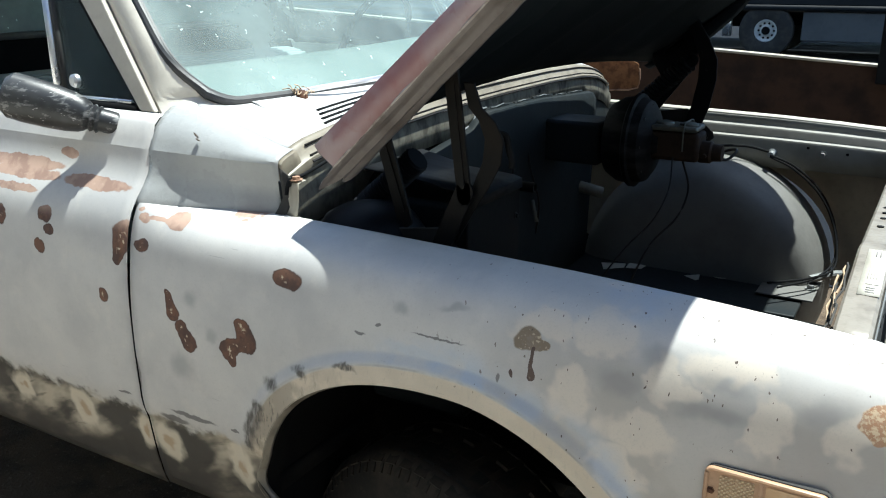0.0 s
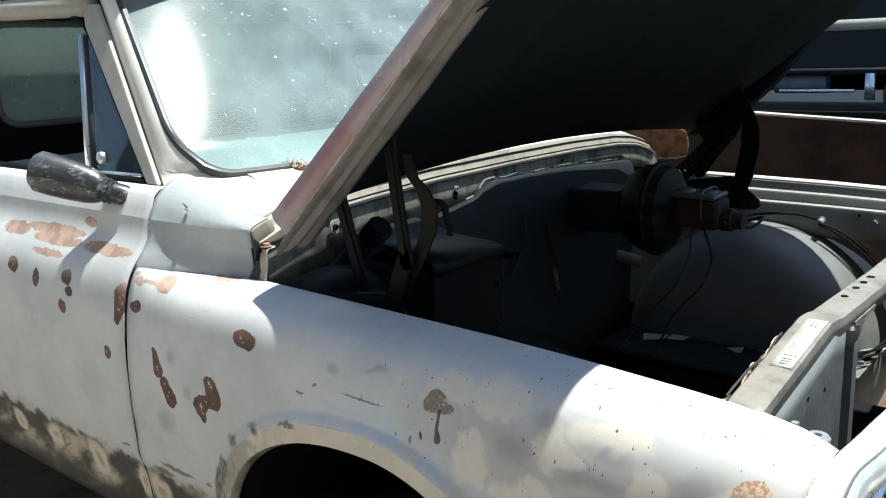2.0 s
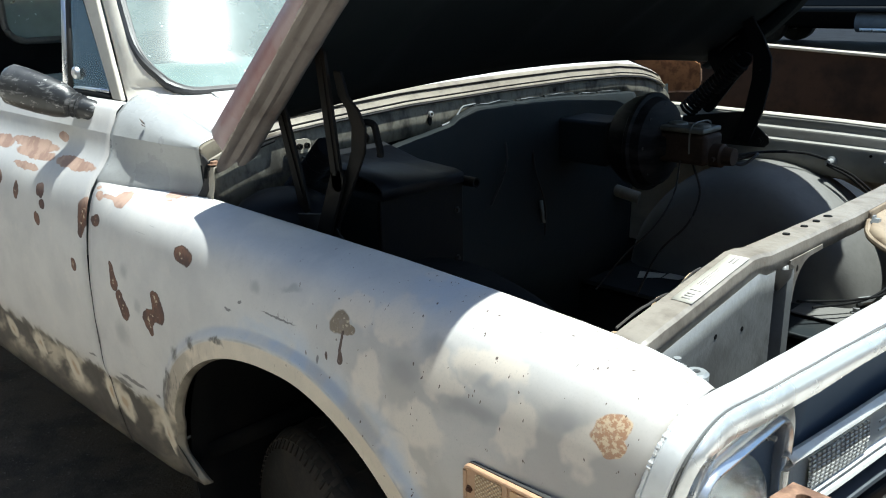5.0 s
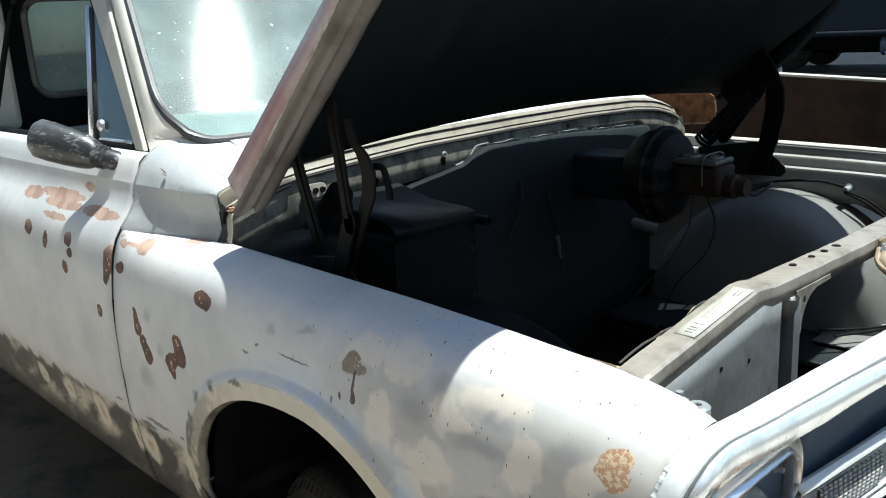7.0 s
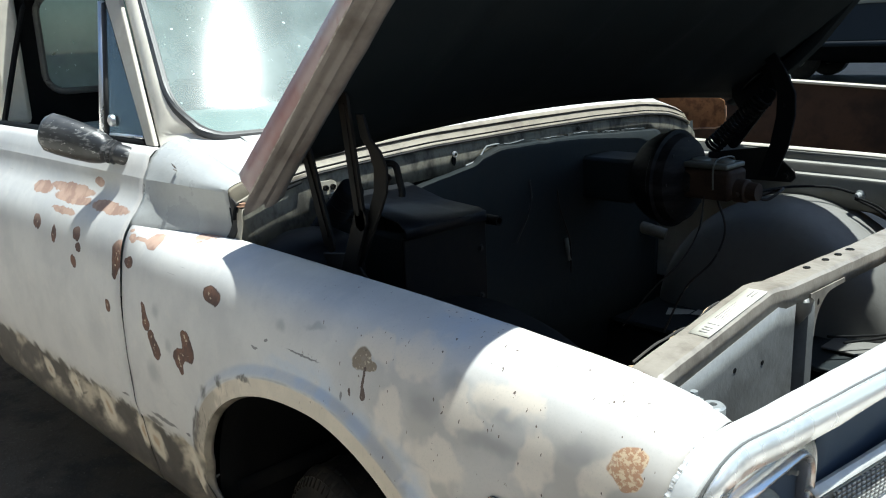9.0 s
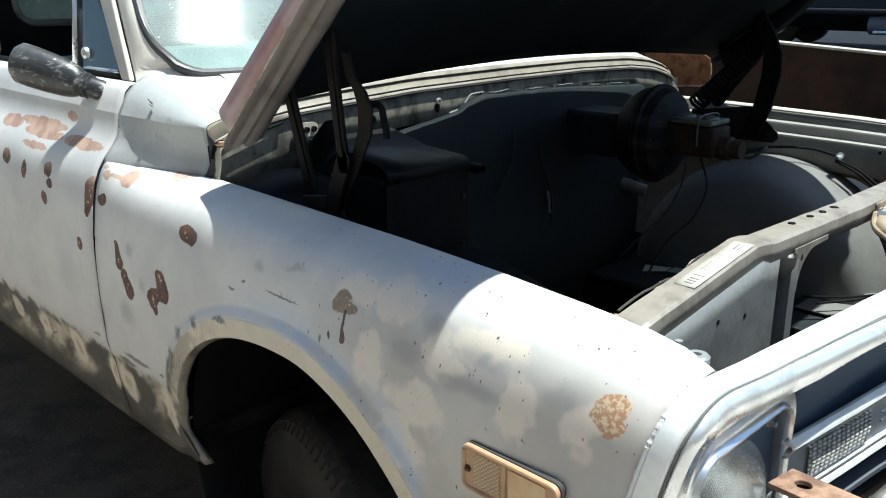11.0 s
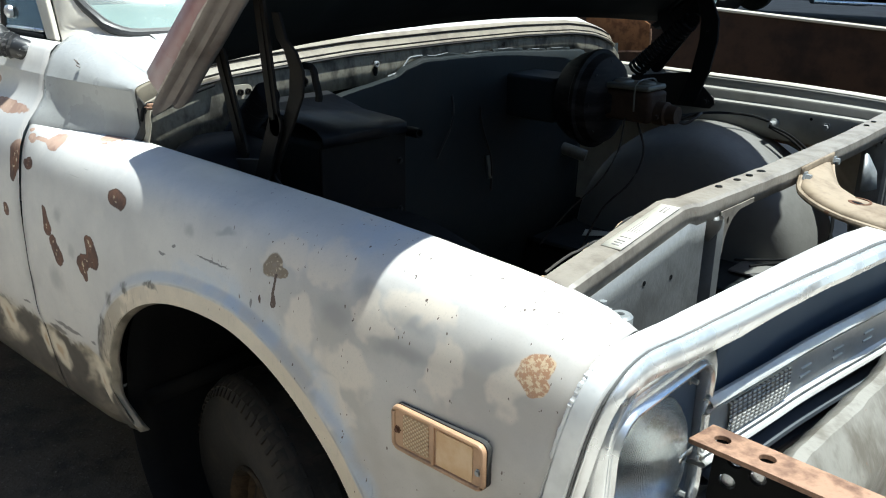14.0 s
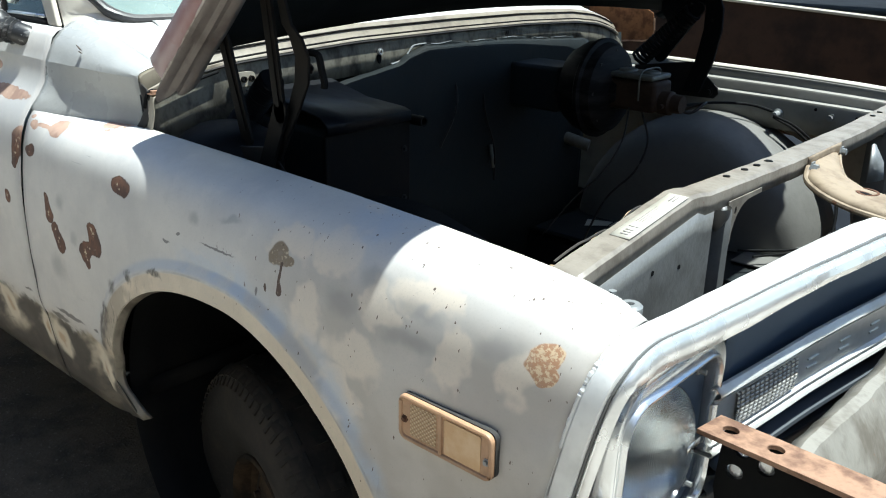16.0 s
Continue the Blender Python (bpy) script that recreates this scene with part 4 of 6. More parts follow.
HEADER_CORNER = [(0.862, 1.027), (0.896, 1.028), (0.927, 1.026), (0.951, 1.021), (0.970, 1.011), (0.983, 0.998), (0.992, 0.979), (0.998, 0.954), (1.002, 0.925), (1.005, 0.88), (1.006, 0.82), (1.004, 0.76), (0.998, 0.70), (0.990, 0.62)]


def header_path():
    """Points (y, z) along the header's outer line from the far lower corner over the top to the near one, with inward directions."""
    corner = [(p.x, p.y) for p in smooth_path([(y, z, 0) for y, z in HEADER_CORNER], 3)]
    line = corner[::-1] + [(y, 1.026) for y in sorted([0.862 - 1.724 * k / 60 for k in range(1, 60)] + [sgn * v for sgn in (-1, 1) for v in (0.708, 0.714, 0.717, 0.720, 0.7235, 0.727, 0.733)], reverse=True)] + [(-y, z) for y, z in corner]
    out = []
    for k, (y, z) in enumerate(line):
        a, b = line[max(k - 1, 0)], line[min(k + 1, len(line) - 1)]
        d = Vector((b[0] - a[0], b[1] - a[1])).normalized()
        out.append((y, z, d.y, -d.x) if d.x > 0 else (y, z, -d.y, d.x))
    return out


HEADER = [(-0.005, 0.010), (-0.001, 0.003), (0.003, 0.0), (0.020, 0.0005), (0.030, 0.0025), (0.0325, 0.006), (0.0330, 0.018), (0.0375, 0.0185), (0.0385, 0.0085), (0.042, 0.0095), (0.047, 0.0145), (0.050, 0.026), (0.048, 0.039), (0.043, 0.044), (0.010, 0.046)]


def header_rows():
    rows = []
    for y, z, iy, iz in header_path():
        side = abs(iy)
        xr = header_x(y) * (1 - side) + (front_edge(z) + 0.005) * side
        wide = lerp_table(HEADER_WIDTH, abs(y)) / 0.041
        dent = 0.0012 * noise.noise(Vector((y * 14, z * 14, 2)))
        lamp = max(0.0, min(1.0, (abs(y) - 0.717) / 0.010))
        lamp = lamp * lamp * (3 - 2 * lamp)
        deep = -0.020 * side
        row = []
        slim = 1 - 0.30 * max(0.0, min(1.0, (0.72 - abs(y)) / 0.22)) * (1 - side)
        for x, d in HEADER:
            if x > 0.0385 or d > 0.03:
                d = 0.0085 + (d - 0.0085) * slim
            d -= 0.003 * math.exp(-((y + 0.385) / 0.015) ** 2) * (1 if d > 0.03 else 0)
            if d > 0.0145 and x > 0:
                d += deep * (d - 0.0145) / 0.03
            row.append((xr + x * (wide if x > 0 else 1), y + iy * d - iy * dent, z + iz * d - iz * dent))
        rows.append(row)
    return rows


whole = header_rows()
header = part("header_panel", grid([r[:9] for r in whole]), HEADER_PAINT, truck, "sunlit white header panel round the grille and headlamps", thick=0.0015)
part("grille_surround", grid([r[8:] for r in whole]), SURROUND, header, "mottled pale alloy face round the grille opening", thick=0.0015)


def ring_rows(sign):
    """Bright rim round a headlamp: stepped ring and inner tunnel."""
    rows = []
    for x, q in ((0.080, 0.0), (0.114, 0.0), (0.120, 0.05), (0.1215, 0.16), (0.1195, 0.36), (0.1180, 0.56), (0.1190, 0.68), (0.1240, 0.74), (0.1265, 0.80), (0.1262, 0.87), (0.1235, 0.93), (0.1195, 0.97), (0.098, 1.0)):
        y0, y1 = -0.981 + 0.022 * q, -0.702 - 0.021 * q
        z0, z1 = 0.680 + 0.042 * q, 0.9855 - 0.042 * q
        rows.append([(x + 0.02 * (z - 0.9), sign * -y, z) for y, z in round_rect(y0, y1, z0, z1, 0.072 - 0.036 * q, 9)])
    return rows


for sign in (-1, 1):
    r = ring_rows(sign)
    shell = part("headlamp_surround", grid(r if sign < 0 else r[::-1], close=True), CHROME, truck, "dull bright headlamp surround with dents", thick=0.001)
    c = sign * 0.844
    rr = [(0.100, sign * -y, z) for y, z in round_rect(-0.966, -0.718, 0.715, 0.948, 0.05, 6)]
    part("lamp_backing", plate(rr, (1, 0, 0), 0.003, [oval((0.100, c, 0.832), (0, 1, 0), (0, 0, 1), 0.094, 0.094, 32)]), BAFFLE, shell, "dark navy backing plate behind the headlamp", smooth=False)
    lamp = part("headlamp", lathe([(-0.02, 0.096), (0.006, 0.0955), (0.012, 0.092), (0.022, 0.081), (0.032, 0.060), (0.037, 0.035), (0.0385, 0.0005)], (0.096, c, 0.832), "x", 48), HEADLAMP_GLASS, shell, "round ribbed glass headlamp")
    part("reflector", lathe([(0.004, 0.093), (-0.02, 0.082), (-0.042, 0.06), (-0.055, 0.03), (-0.058, 0.0005)], (0.096, c, 0.832), "x", 40), REFLECTOR, lamp)
    part("mark", box((0.1355, c + 0.02, 0.842), (0.1362, c + 0.055, 0.852), turn=Matrix.Rotation(radians(0.0), 3, "X")), REFLECTOR, lamp)
    for yy, zz in ((sign * 0.746, 0.918), (sign * 0.745, 0.745)):
        bolt((0.103, yy, zz), "x", 0.004, 0.012, ZINC, shell, "screw")
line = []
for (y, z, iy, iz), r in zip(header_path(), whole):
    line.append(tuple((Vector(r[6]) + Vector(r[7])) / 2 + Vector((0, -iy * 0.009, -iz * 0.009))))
# strip added so the groove reads dark; the sun would light it inside
part("seam_strip", tube(line, 0.0024, 6, 1), GASKET, header, "dark strip laid in the header seam so the groove reads dark")
# lumpy bead of filler along the joint of fender and header
for sign in (-1, 1):
    edge = [Vector(r[1]) for r, (y, z, iy, iz) in zip(whole, header_path()) if sign * y > 0.895 and z > 0.60]
    lumps = lambda t: 0.0030 + 0.0016 * noise.noise(Vector((t * 34, 2, 5))) + 0.0012 * noise.noise(Vector((t * 90, 7, 1)))  # noqa: E731
    part("seam", tube([tuple(p + Vector((-0.002, sign * 0.001, 0.0005))) for p in edge], lumps, 8, 5), HEADER_PAINT, header, "lumpy bead in the joint of fender and header")


def bar_drop(y):
    return -0.008 - 0.010 * max(0.0, min(1.0, (abs(y) - 0.48) / 0.22))


def bar_row(y, prof, tilt=0.0):
    return [(lerp_table(BAR_X, abs(y)) - 0.013 + x, y, z + bar_drop(y)) for x, z in prof]


GRILLE = [(-0.006, 0.903), (-0.005, 0.907), (0.001, 0.908), (0.008, 0.903), (0.010, 0.898), (0.006, 0.893), (0.000, 0.891), (0.000, 0.888), (0.003, 0.887), (0.003, 0.8845), (-0.001, 0.883), (-0.004, 0.881), (-0.004, 0.824), (-0.001, 0.822), (0.003, 0.8205), (0.003, 0.818), (0.000, 0.817), (0.000, 0.814), (0.006, 0.812), (0.009, 0.808), (0.006, 0.803), (-0.03, 0.802)]
rows = [bar_row(y, GRILLE) for y in np.linspace(-0.728, 0.728, 80)]
grille = part("grille_bar", grid(rows), ALLOY, truck, "dull alloy grille crossbar with raised marks and lamps", thick=0.0015)
for sign in (-1, 1):
    rows = [bar_row(sign * y, [(-0.006, 0.880), (0.001, 0.878), (0.003, 0.852), (0.001, 0.827), (-0.006, 0.825)]) for y in np.linspace(0.515, 0.668, 12)]
    part("turn_lamp", grid(rows if sign > 0 else rows[::-1]), TURN_LENS, grille, "pebbled clear turn-signal lens", thick=0.002)


def stroke(points, r=0.0022):
    """A raised mark on the grille bar; points are (y, z)."""
    return tube([(lerp_table(BAR_X, abs(y)) - 0.0165, y, z - 0.030 + bar_drop(y)) for y, z in points], r, 6, 3)


# raised emblem marks on the bar, kept as plain pairs of strokes
for y0 in (-0.46, -0.36, -0.26, -0.16, -0.06, 0.04, 0.14, 0.24, 0.34):
    for z in (0.888, 0.874):
        part("raised_stroke", stroke([(y0 - 0.015, z), (y0 + 0.015, z)], 0.0022), ALLOY, grille)

# dark panels behind and below the bar
rows = [bar_row(y, [(-0.02, 0.806), (-0.012, 0.795), (-0.012, 0.775), (-0.004, 0.772), (0.006, 0.769), (0.007, 0.763), (-0.004, 0.758), (-0.014, 0.754), (-0.015, 0.735), (-0.006, 0.730), (-0.005, 0.724), (-0.015, 0.718), (-0.02, 0.66), (-0.03, 0.60), (-0.05, 0.42)]) for y in np.linspace(-0.70, 0.70, 50)]
part("lower_grille_panel", grid(rows), GRILLE_DARK, truck, "dark lower grille panel with one pressed line", thick=0.0015)
part("air_baffle", grid([[(header_x(y) + 0.020, y, 0.992), (header_x(y) + 0.018, y, 0.95), (header_x(y) + 0.008, y, 0.88), (header_x(y), y, 0.78), (header_x(y), y, 0.66)] for y in np.linspace(-0.712, 0.712, 40)]), BAFFLE, truck, "dark navy panel behind the grille opening, glare in its colour", thick=0.002)

# front bumper
def bumper_bow(y):
    return 0.05 * max(0.0, 1 - (y / 1.2) ** 2)


BUMPER = [(0.00, 0.790), (0.018, 0.803), (0.034, 0.800), (0.055, 0.770), (0.072, 0.735), (0.076, 0.722), (0.074, 0.70), (0.066, 0.64), (0.058, 0.58), (0.050, 0.565), (0.02, 0.56)]
rows = [[(0.178 + bumper_bow(y) + x + 0.009 * noise.noise(Vector((y * 6, z * 9, 1))) + 0.004 * abs(noise.noise(Vector((y * 16, z * 22, 4)))), y, z + 0.034 + 0.004 * noise.noise(Vector((y * 9, x * 20, 5)))) for x, z in BUMPER] for y in np.linspace(-0.735, 0.98, 136)]
bumper = part("front_bumper", grid(rows), BUMPER_PAINT, truck, "dented dusty cream front bumper", thick=0.003)
for y, z in ((-0.30, 0.67), (-0.12, 0.70), (0.08, 0.60), (0.10, 0.69)):
    bolt((0.178 + bumper_bow(y) + 0.068, y, z + 0.034), "x", 0.010, 0.012, ZINC, bumper)

# bumper bracket: rusty slotted bar over a black drilled plate
bar_out = [(0.128, -0.786, 0.852), (0.46, -0.800, 0.848), (0.46, -0.748, 0.848), (0.136, -0.732, 0.852)]
bracket = part("bumper_bracket", plate(bar_out, (0, 0, 1), 0.007, [oval((x, y, 0.852), (1, 0, 0), (0, 1, 0), 0.0105, 0.0095, 20) for x, y in ((0.162, -0.759), (0.222, -0.763))]), RUST_ORANGE, truck, "rusty orange slotted bumper bracket bar", smooth=False, bevel=0.0012)
side_out = [(0.15, -0.742, 0.850), (0.46, -0.752, 0.847), (0.46, -0.752, 0.62), (0.18, -0.742, 0.62), (0.145, -0.742, 0.76)]
part("bracket_plate", plate(side_out, (0, -1, 0), 0.006, [oval((x, -0.744, z), (1, 0, 0), (0, 0, 1), 0.012, 0.011) for x, z in ((0.171, 0.795), (0.178, 0.830), (0.209, 0.818))]), BLACK, bracket, "black drilled bracket plate", smooth=False)
# bright discs stand in for daylight showing through the plate holes
for x, z in ((0.171, 0.795), (0.178, 0.830), (0.209, 0.818)):
    part("hole_light_disc", lathe([(0.006, 0.0095), (0.003, 0.0095), (0.002, 0.0080), (0.002, 0.0005)], (x - 0.002, -0.7445, z - 0.002), "y", 12), BRIGHT_ALLOY, bracket, "bright disc standing in for light seen through the plate hole")
part("tow_hook", tube([(0.30, -0.80, 0.80), (0.36, -0.80, 0.80), (0.42, -0.80, 0.79)], 0.02, 12), RUST_ORANGE, bracket)

# side marker lamp
def marker():
    y = -1.0225
    rr = round_rect(-0.166, -0.012, 0.832, 0.897, 0.011, 5)
    base = part("side_marker", plate([(a, y, b) for a, b in rr], (0, -1, 0), 0.005), AMBER_FRAME, truck, "weathered amber side marker lamp", smooth=False, bevel=0.0015)
    part("gasket", plate([(a + 0.0015, y + 0.006, b + 0.0015) for a, b in rr], (0, -1, 0), 0.007), RUBBER, base)
    inner = round_rect(-0.163, -0.015, 0.835, 0.894, 0.009, 5)
    part("rim", tube([(a, y - 0.005, b) for a, b in inner + inner[:1]], 0.0032, 8, 1), AMBER_FRAME, base)
    part("divider", box((-0.0965, y - 0.0078, 0.836), (-0.0915, y - 0.004, 0.893)), AMBER_FRAME, base, bevel=0.001)
    part("reflex_lens", plate([(a, y - 0.0048, b) for a, b in round_rect(-0.146, -0.102, 0.842, 0.888, 0.003, 3)], (0, -1, 0), 0.0012), REFLEX, base, bevel=0.0004)
    part("lens", plate([(a, y - 0.0048, b) for a, b in round_rect(-0.088, -0.030, 0.840, 0.889, 0.003, 3)], (0, -1, 0), 0.0015), AMBER, base, bevel=0.0005)
    for a, b in ((-0.156, 0.862), (-0.021, 0.858)):
        bolt((a, y - 0.005, b), "-y", 0.0035, 0.004, RUSTY if a < -0.1 else ZINC, base, "screw")


marker()

# hood bump stop on the near corner
part("hood_bump_stop", lathe([(-0.03, 0.006), (-0.008, 0.006), (-0.008, 0.015), (0.004, 0.015), (0.007, 0.012), (0.007, 0.005), (0.001, 0.0045), (0.001, 0.0001)], (0.064, -0.873, 1.034), "z", 20), ZINC, truck, "grey round hood bump stop")
bolt((0.034, -0.864, 1.034), "z", 0.0055, 0.012, ZINC, truck)
bolt((0.045, -0.868, 1.030), "z", 0.0045, 0.010, ZINC, truck)

# ---- cowl, firewall and what hangs on it ----
LIP = [(-0.90, 1.150), (-0.875, 1.186), (-0.80, 1.213), (-0.69, 1.228), (-0.57, 1.236), (-0.34, 1.247), (0.0, 1.250), (0.31, 1.248), (0.57, 1.239), (0.70, 1.225), (0.80, 1.200), (0.87, 1.165), (0.90, 1.13)]


def lip_z(y):
    return lerp_table(LIP, y)


def ws_base(y):
    return -1.125 - 0.097 * (y / 0.855) ** 2


def lip_x(y):
    return -1.0 + 0.015 * (1 - (y / 0.9) ** 2)


rows = []
for y in [-0.876, -0.866, -0.852] + list(np.linspace(-0.838, 0.838, 70)):
    x, z = lip_x(y), lip_z(y)
    low = 0.016 * max(0.0, min(1.0, (-0.68 - y) / 0.12))
    rows.append([(x + 0.003, y, z - 0.040 - low), (x + 0.011, y, z - 0.038 - low), (x + 0.0135, y, z - 0.033 - low * 0.5), (x + 0.011, y, z - 0.0295), (x + 0.003, y, z - 0.025), (x - 0.006, y, z - 0.010), (x - 0.012, y, z - 0.002), (x - 0.02, y, z + 0.001)]
                + [(x - 0.02 + (ws_base(y) - 0.03 - x + 0.02) * k / 6, y, z + 0.001 + (max(1.262, z) - z + 0.004) * (k / 6)) for k in range(1, 7)])
lip = [r[:8] for r in rows]
rows = [r[7:] for r in rows if r[0][1] > -0.84]
cowl = part("cowl_top", grid(rows), COWL_PAINT, truck, "pale grey primered cowl below the windshield", thick=-0.0015)
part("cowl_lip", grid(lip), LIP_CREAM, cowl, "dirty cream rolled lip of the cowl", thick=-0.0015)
# dark tubes drawn for the lip's grooves, the shade in them as colour
for dx, dz in ((-0.0045, -0.0085), (0.0075, -0.0265)):
    part("lip_line", tube([(lip_x(y) + dx, y, lip_z(y) + dz) for y in np.linspace(-0.80, 0.82, 34)], 0.0021, 6, 2), HINGE_STEEL, cowl, "thin dark line drawn along the lip for the shade of a groove")
part("lip_seam", tube([(lip_x(y) + 0.0120, y, lip_z(y) - 0.0375) for y in np.linspace(-0.80, 0.82, 30)], 0.0030, 6, 2), DARK_STEEL, cowl, "dark rust-brown line along the lip")
rows = []
for y in np.linspace(-0.87, 0.88, 70):
    x, z = lip_x(y), lip_z(y)
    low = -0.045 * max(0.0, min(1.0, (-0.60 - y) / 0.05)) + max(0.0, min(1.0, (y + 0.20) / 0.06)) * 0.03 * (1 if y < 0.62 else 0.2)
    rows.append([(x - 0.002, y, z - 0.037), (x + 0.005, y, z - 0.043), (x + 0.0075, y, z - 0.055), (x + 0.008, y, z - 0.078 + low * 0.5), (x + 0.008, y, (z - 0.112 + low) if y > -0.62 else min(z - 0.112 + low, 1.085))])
cowl_front = part("cowl_front", grid(rows), COWL_FACE, truck, "stained cream front face of the cowl, hood shade in its colour", thick=-0.0015)
part("slot", plate(oval((-0.974, -0.274, 1.170), (0, 1, 0), (0, 0, 1), 0.0065, 0.015), (1, 0, 0), 0.002), BLACK, cowl_front)
part("grommet", lathe([(0, 0.0075), (0.005, 0.0075), (0.006, 0.006), (0.006, 0.004), (0.0, 0.004)], (-0.974, -0.272, 1.183), "x", 14), BRIGHT_ALLOY, cowl_front, "bright ring over the slot")
part("pad_edge", tube([(-0.972, -0.235, 1.150), (-0.971, -0.205, 1.156), (-0.970, -0.190, 1.162), (-0.970, -0.165, 1.186), (-0.970, -0.150, 1.190), (-0.970, -0.115, 1.191)], 0.0022, 6, 3), ZINC, cowl_front, "bright bent edge of the pad retainer")
part("slot", plate(oval((-0.9735, 0.22, 1.195), (0, 1, 0), (0, 0, 1), 0.005, 0.006), (1, 0, 0), 0.002), BLACK, cowl_front)
vac = part("wiper_port_plate", plate([(-0.979, y, z) for y, z in round_rect(-0.692, -0.630, 1.144, 1.174, 0.012, 4)], (1, 0, 0), 0.003), GRIMY_CREAM, cowl_front, "small plate with three ports")
for y in (-0.680, -0.661, -0.642):
    part("port", lathe([(0, 0.0065), (0.006, 0.0065), (0.006, 0.0035), (0.0, 0.0035)], (-0.976, y, 1.159), "x", 12), HINGE_STEEL, vac)
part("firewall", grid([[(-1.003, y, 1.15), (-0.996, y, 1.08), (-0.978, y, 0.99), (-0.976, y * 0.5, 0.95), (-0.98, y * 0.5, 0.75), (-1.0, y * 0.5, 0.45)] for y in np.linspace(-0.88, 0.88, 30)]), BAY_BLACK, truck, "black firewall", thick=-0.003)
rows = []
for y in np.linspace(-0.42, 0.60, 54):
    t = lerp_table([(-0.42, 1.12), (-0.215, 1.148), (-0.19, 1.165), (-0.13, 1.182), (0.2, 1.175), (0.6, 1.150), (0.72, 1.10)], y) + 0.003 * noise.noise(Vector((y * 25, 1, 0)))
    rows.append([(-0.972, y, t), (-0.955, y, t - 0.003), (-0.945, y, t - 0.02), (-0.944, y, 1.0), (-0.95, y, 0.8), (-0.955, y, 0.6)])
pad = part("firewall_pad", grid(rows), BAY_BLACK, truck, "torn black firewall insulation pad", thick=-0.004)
for y0, y1, h in ((-0.125, 0.03, 0.011), (0.045, 0.15, 0.008), (0.165, 0.30, 0.012), (0.325, 0.41, 0.007), (0.42, 0.54, 0.010)):
    crest = [(y, lerp_table([(-0.13, 1.181), (0.2, 1.176), (0.6, 1.152)], y) + h * (0.75 + 0.5 * noise.noise(Vector((y * 60, 3, 1))))) for y in np.linspace(y0, y1, 7)]
    part("pad_retainer", grid([[(-0.972, y, z), (-0.966, y, z - 0.001), (-0.964, y, z - 0.020), (-0.960, y, z - 0.034)] for y, z in crest]), BAY_BLACK, pad, "torn black retainer along the top of the pad", thick=0.0015)
    part("retainer_rim", tube([(-0.967, y, z + 0.0008) for y, z in crest[1:5]], 0.0013, 6, 2), ZINC, pad, "bare bright edge")


# cowl side step between fender top and windshield pillar
def cowl_side(sign):
    back = [(-0.836, 1.268), (-0.859, 1.261), (-0.882, 1.248), (-0.900, 1.231), (-0.911, 1.212), (-0.9165, 1.200), (-0.9225, 1.188), (-0.9235, 1.172), (-0.9265, 1.146), (-0.934, 1.122), (-0.948, 1.100), (-0.960, 1.040)]
    ahead = [(-0.836, 1.2025), (-0.849, 1.199), (-0.860, 1.196), (-0.870, 1.1925), (-0.877, 1.189), (-0.881, 1.185), (-0.8815, 1.180), (-0.880, 1.165), (-0.876, 1.14), (-0.876, 1.115), (-0.882, 1.10), (-0.890, 1.050)]
    rows = []
    for x in np.linspace(-1.2885, -1.0, 22):
        f = (x + 1.2885) / 0.2885
        top = 1.2025 + 0.0655 * max(0.0, min(1.0, (-1.018 - x) / 0.23))
        pts = [(p[0] + (q[0] - p[0]) * f, p[1] + (q[1] - p[1]) * f) for p, q in zip(back, ahead)]
        near_door = max(0.0, 1 - f / 0.3) ** 2
        flush = [(-0.9245, 1.172), (-0.931, 1.146), (-0.947, 1.122), (-0.966, 1.100), (-0.976, 1.040)]
        pts[7:] = [(y + (a - y) * near_door, z + (b - z) * near_door) for (y, z), (a, b) in zip(pts[7:], flush)]
        lift = top - pts[0][1]
        pts = [(y, z + lift * w) for (y, z), w in zip(pts, (1, 0.75, 0.5, 0.28, 0.1, 0, 0, 0, 0, 0, 0, 0))]
        rows.append([(x, sign * y, z) for y, z in pts])
    b = grid([[(x, y, z) for x, y, z in r] for r in (rows if sign > 0 else rows[::-1])])
    sharpen(b, len(rows[0]), 6)
    return part("cowl_side", b, SIDE_PRIMER, truck, "grey primered cowl side step above the fender", thick=0.0012 * -sign if sign > 0 else 0.0012)


near_cowl = cowl_side(1)
for dx, dz, w, h in ((0.0, 0.0, 0.0030, 0.0070), (0.003, -0.008, 0.004, 0.003)):
    chip = oval((-1.180 + dx, -0.8995, 1.2215 + dz), (1, 0, 0), (0, -0.5, 0.86), w, h, 7)
    part("paint_chip", plate(chip, (0, -0.86, 0.5), 0.0045), CHIP_GREY, near_cowl, "small dark chip in the primer", smooth=False)
end = [(-0.836, 1.2025), (-0.849, 1.199), (-0.860, 1.196), (-0.870, 1.1925), (-0.877, 1.189), (-0.881, 1.185), (-0.8815, 1.180), (-0.880, 1.165), (-0.876, 1.14)]
rows = [[(-1.0 + dx, y + dy, z - dz) for y, z in end] for dx, dy, dz in ((-0.002, 0, 0), (0.006, 0.001, 0.003), (0.009, 0.006, 0.014), (0.009, 0.012, 0.030), (0.006, 0.014, 0.044))]
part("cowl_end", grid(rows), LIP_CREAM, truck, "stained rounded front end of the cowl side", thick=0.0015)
side = [(-1.16, 0.928, 1.10), (-0.985, 0.926, 1.118), (-0.906, 0.925, 1.130), (-0.902, 0.925, 1.150), (-0.910, 0.925, 1.215), (-0.95, 0.926, 1.235), (-1.16, 0.928, 1.240)]
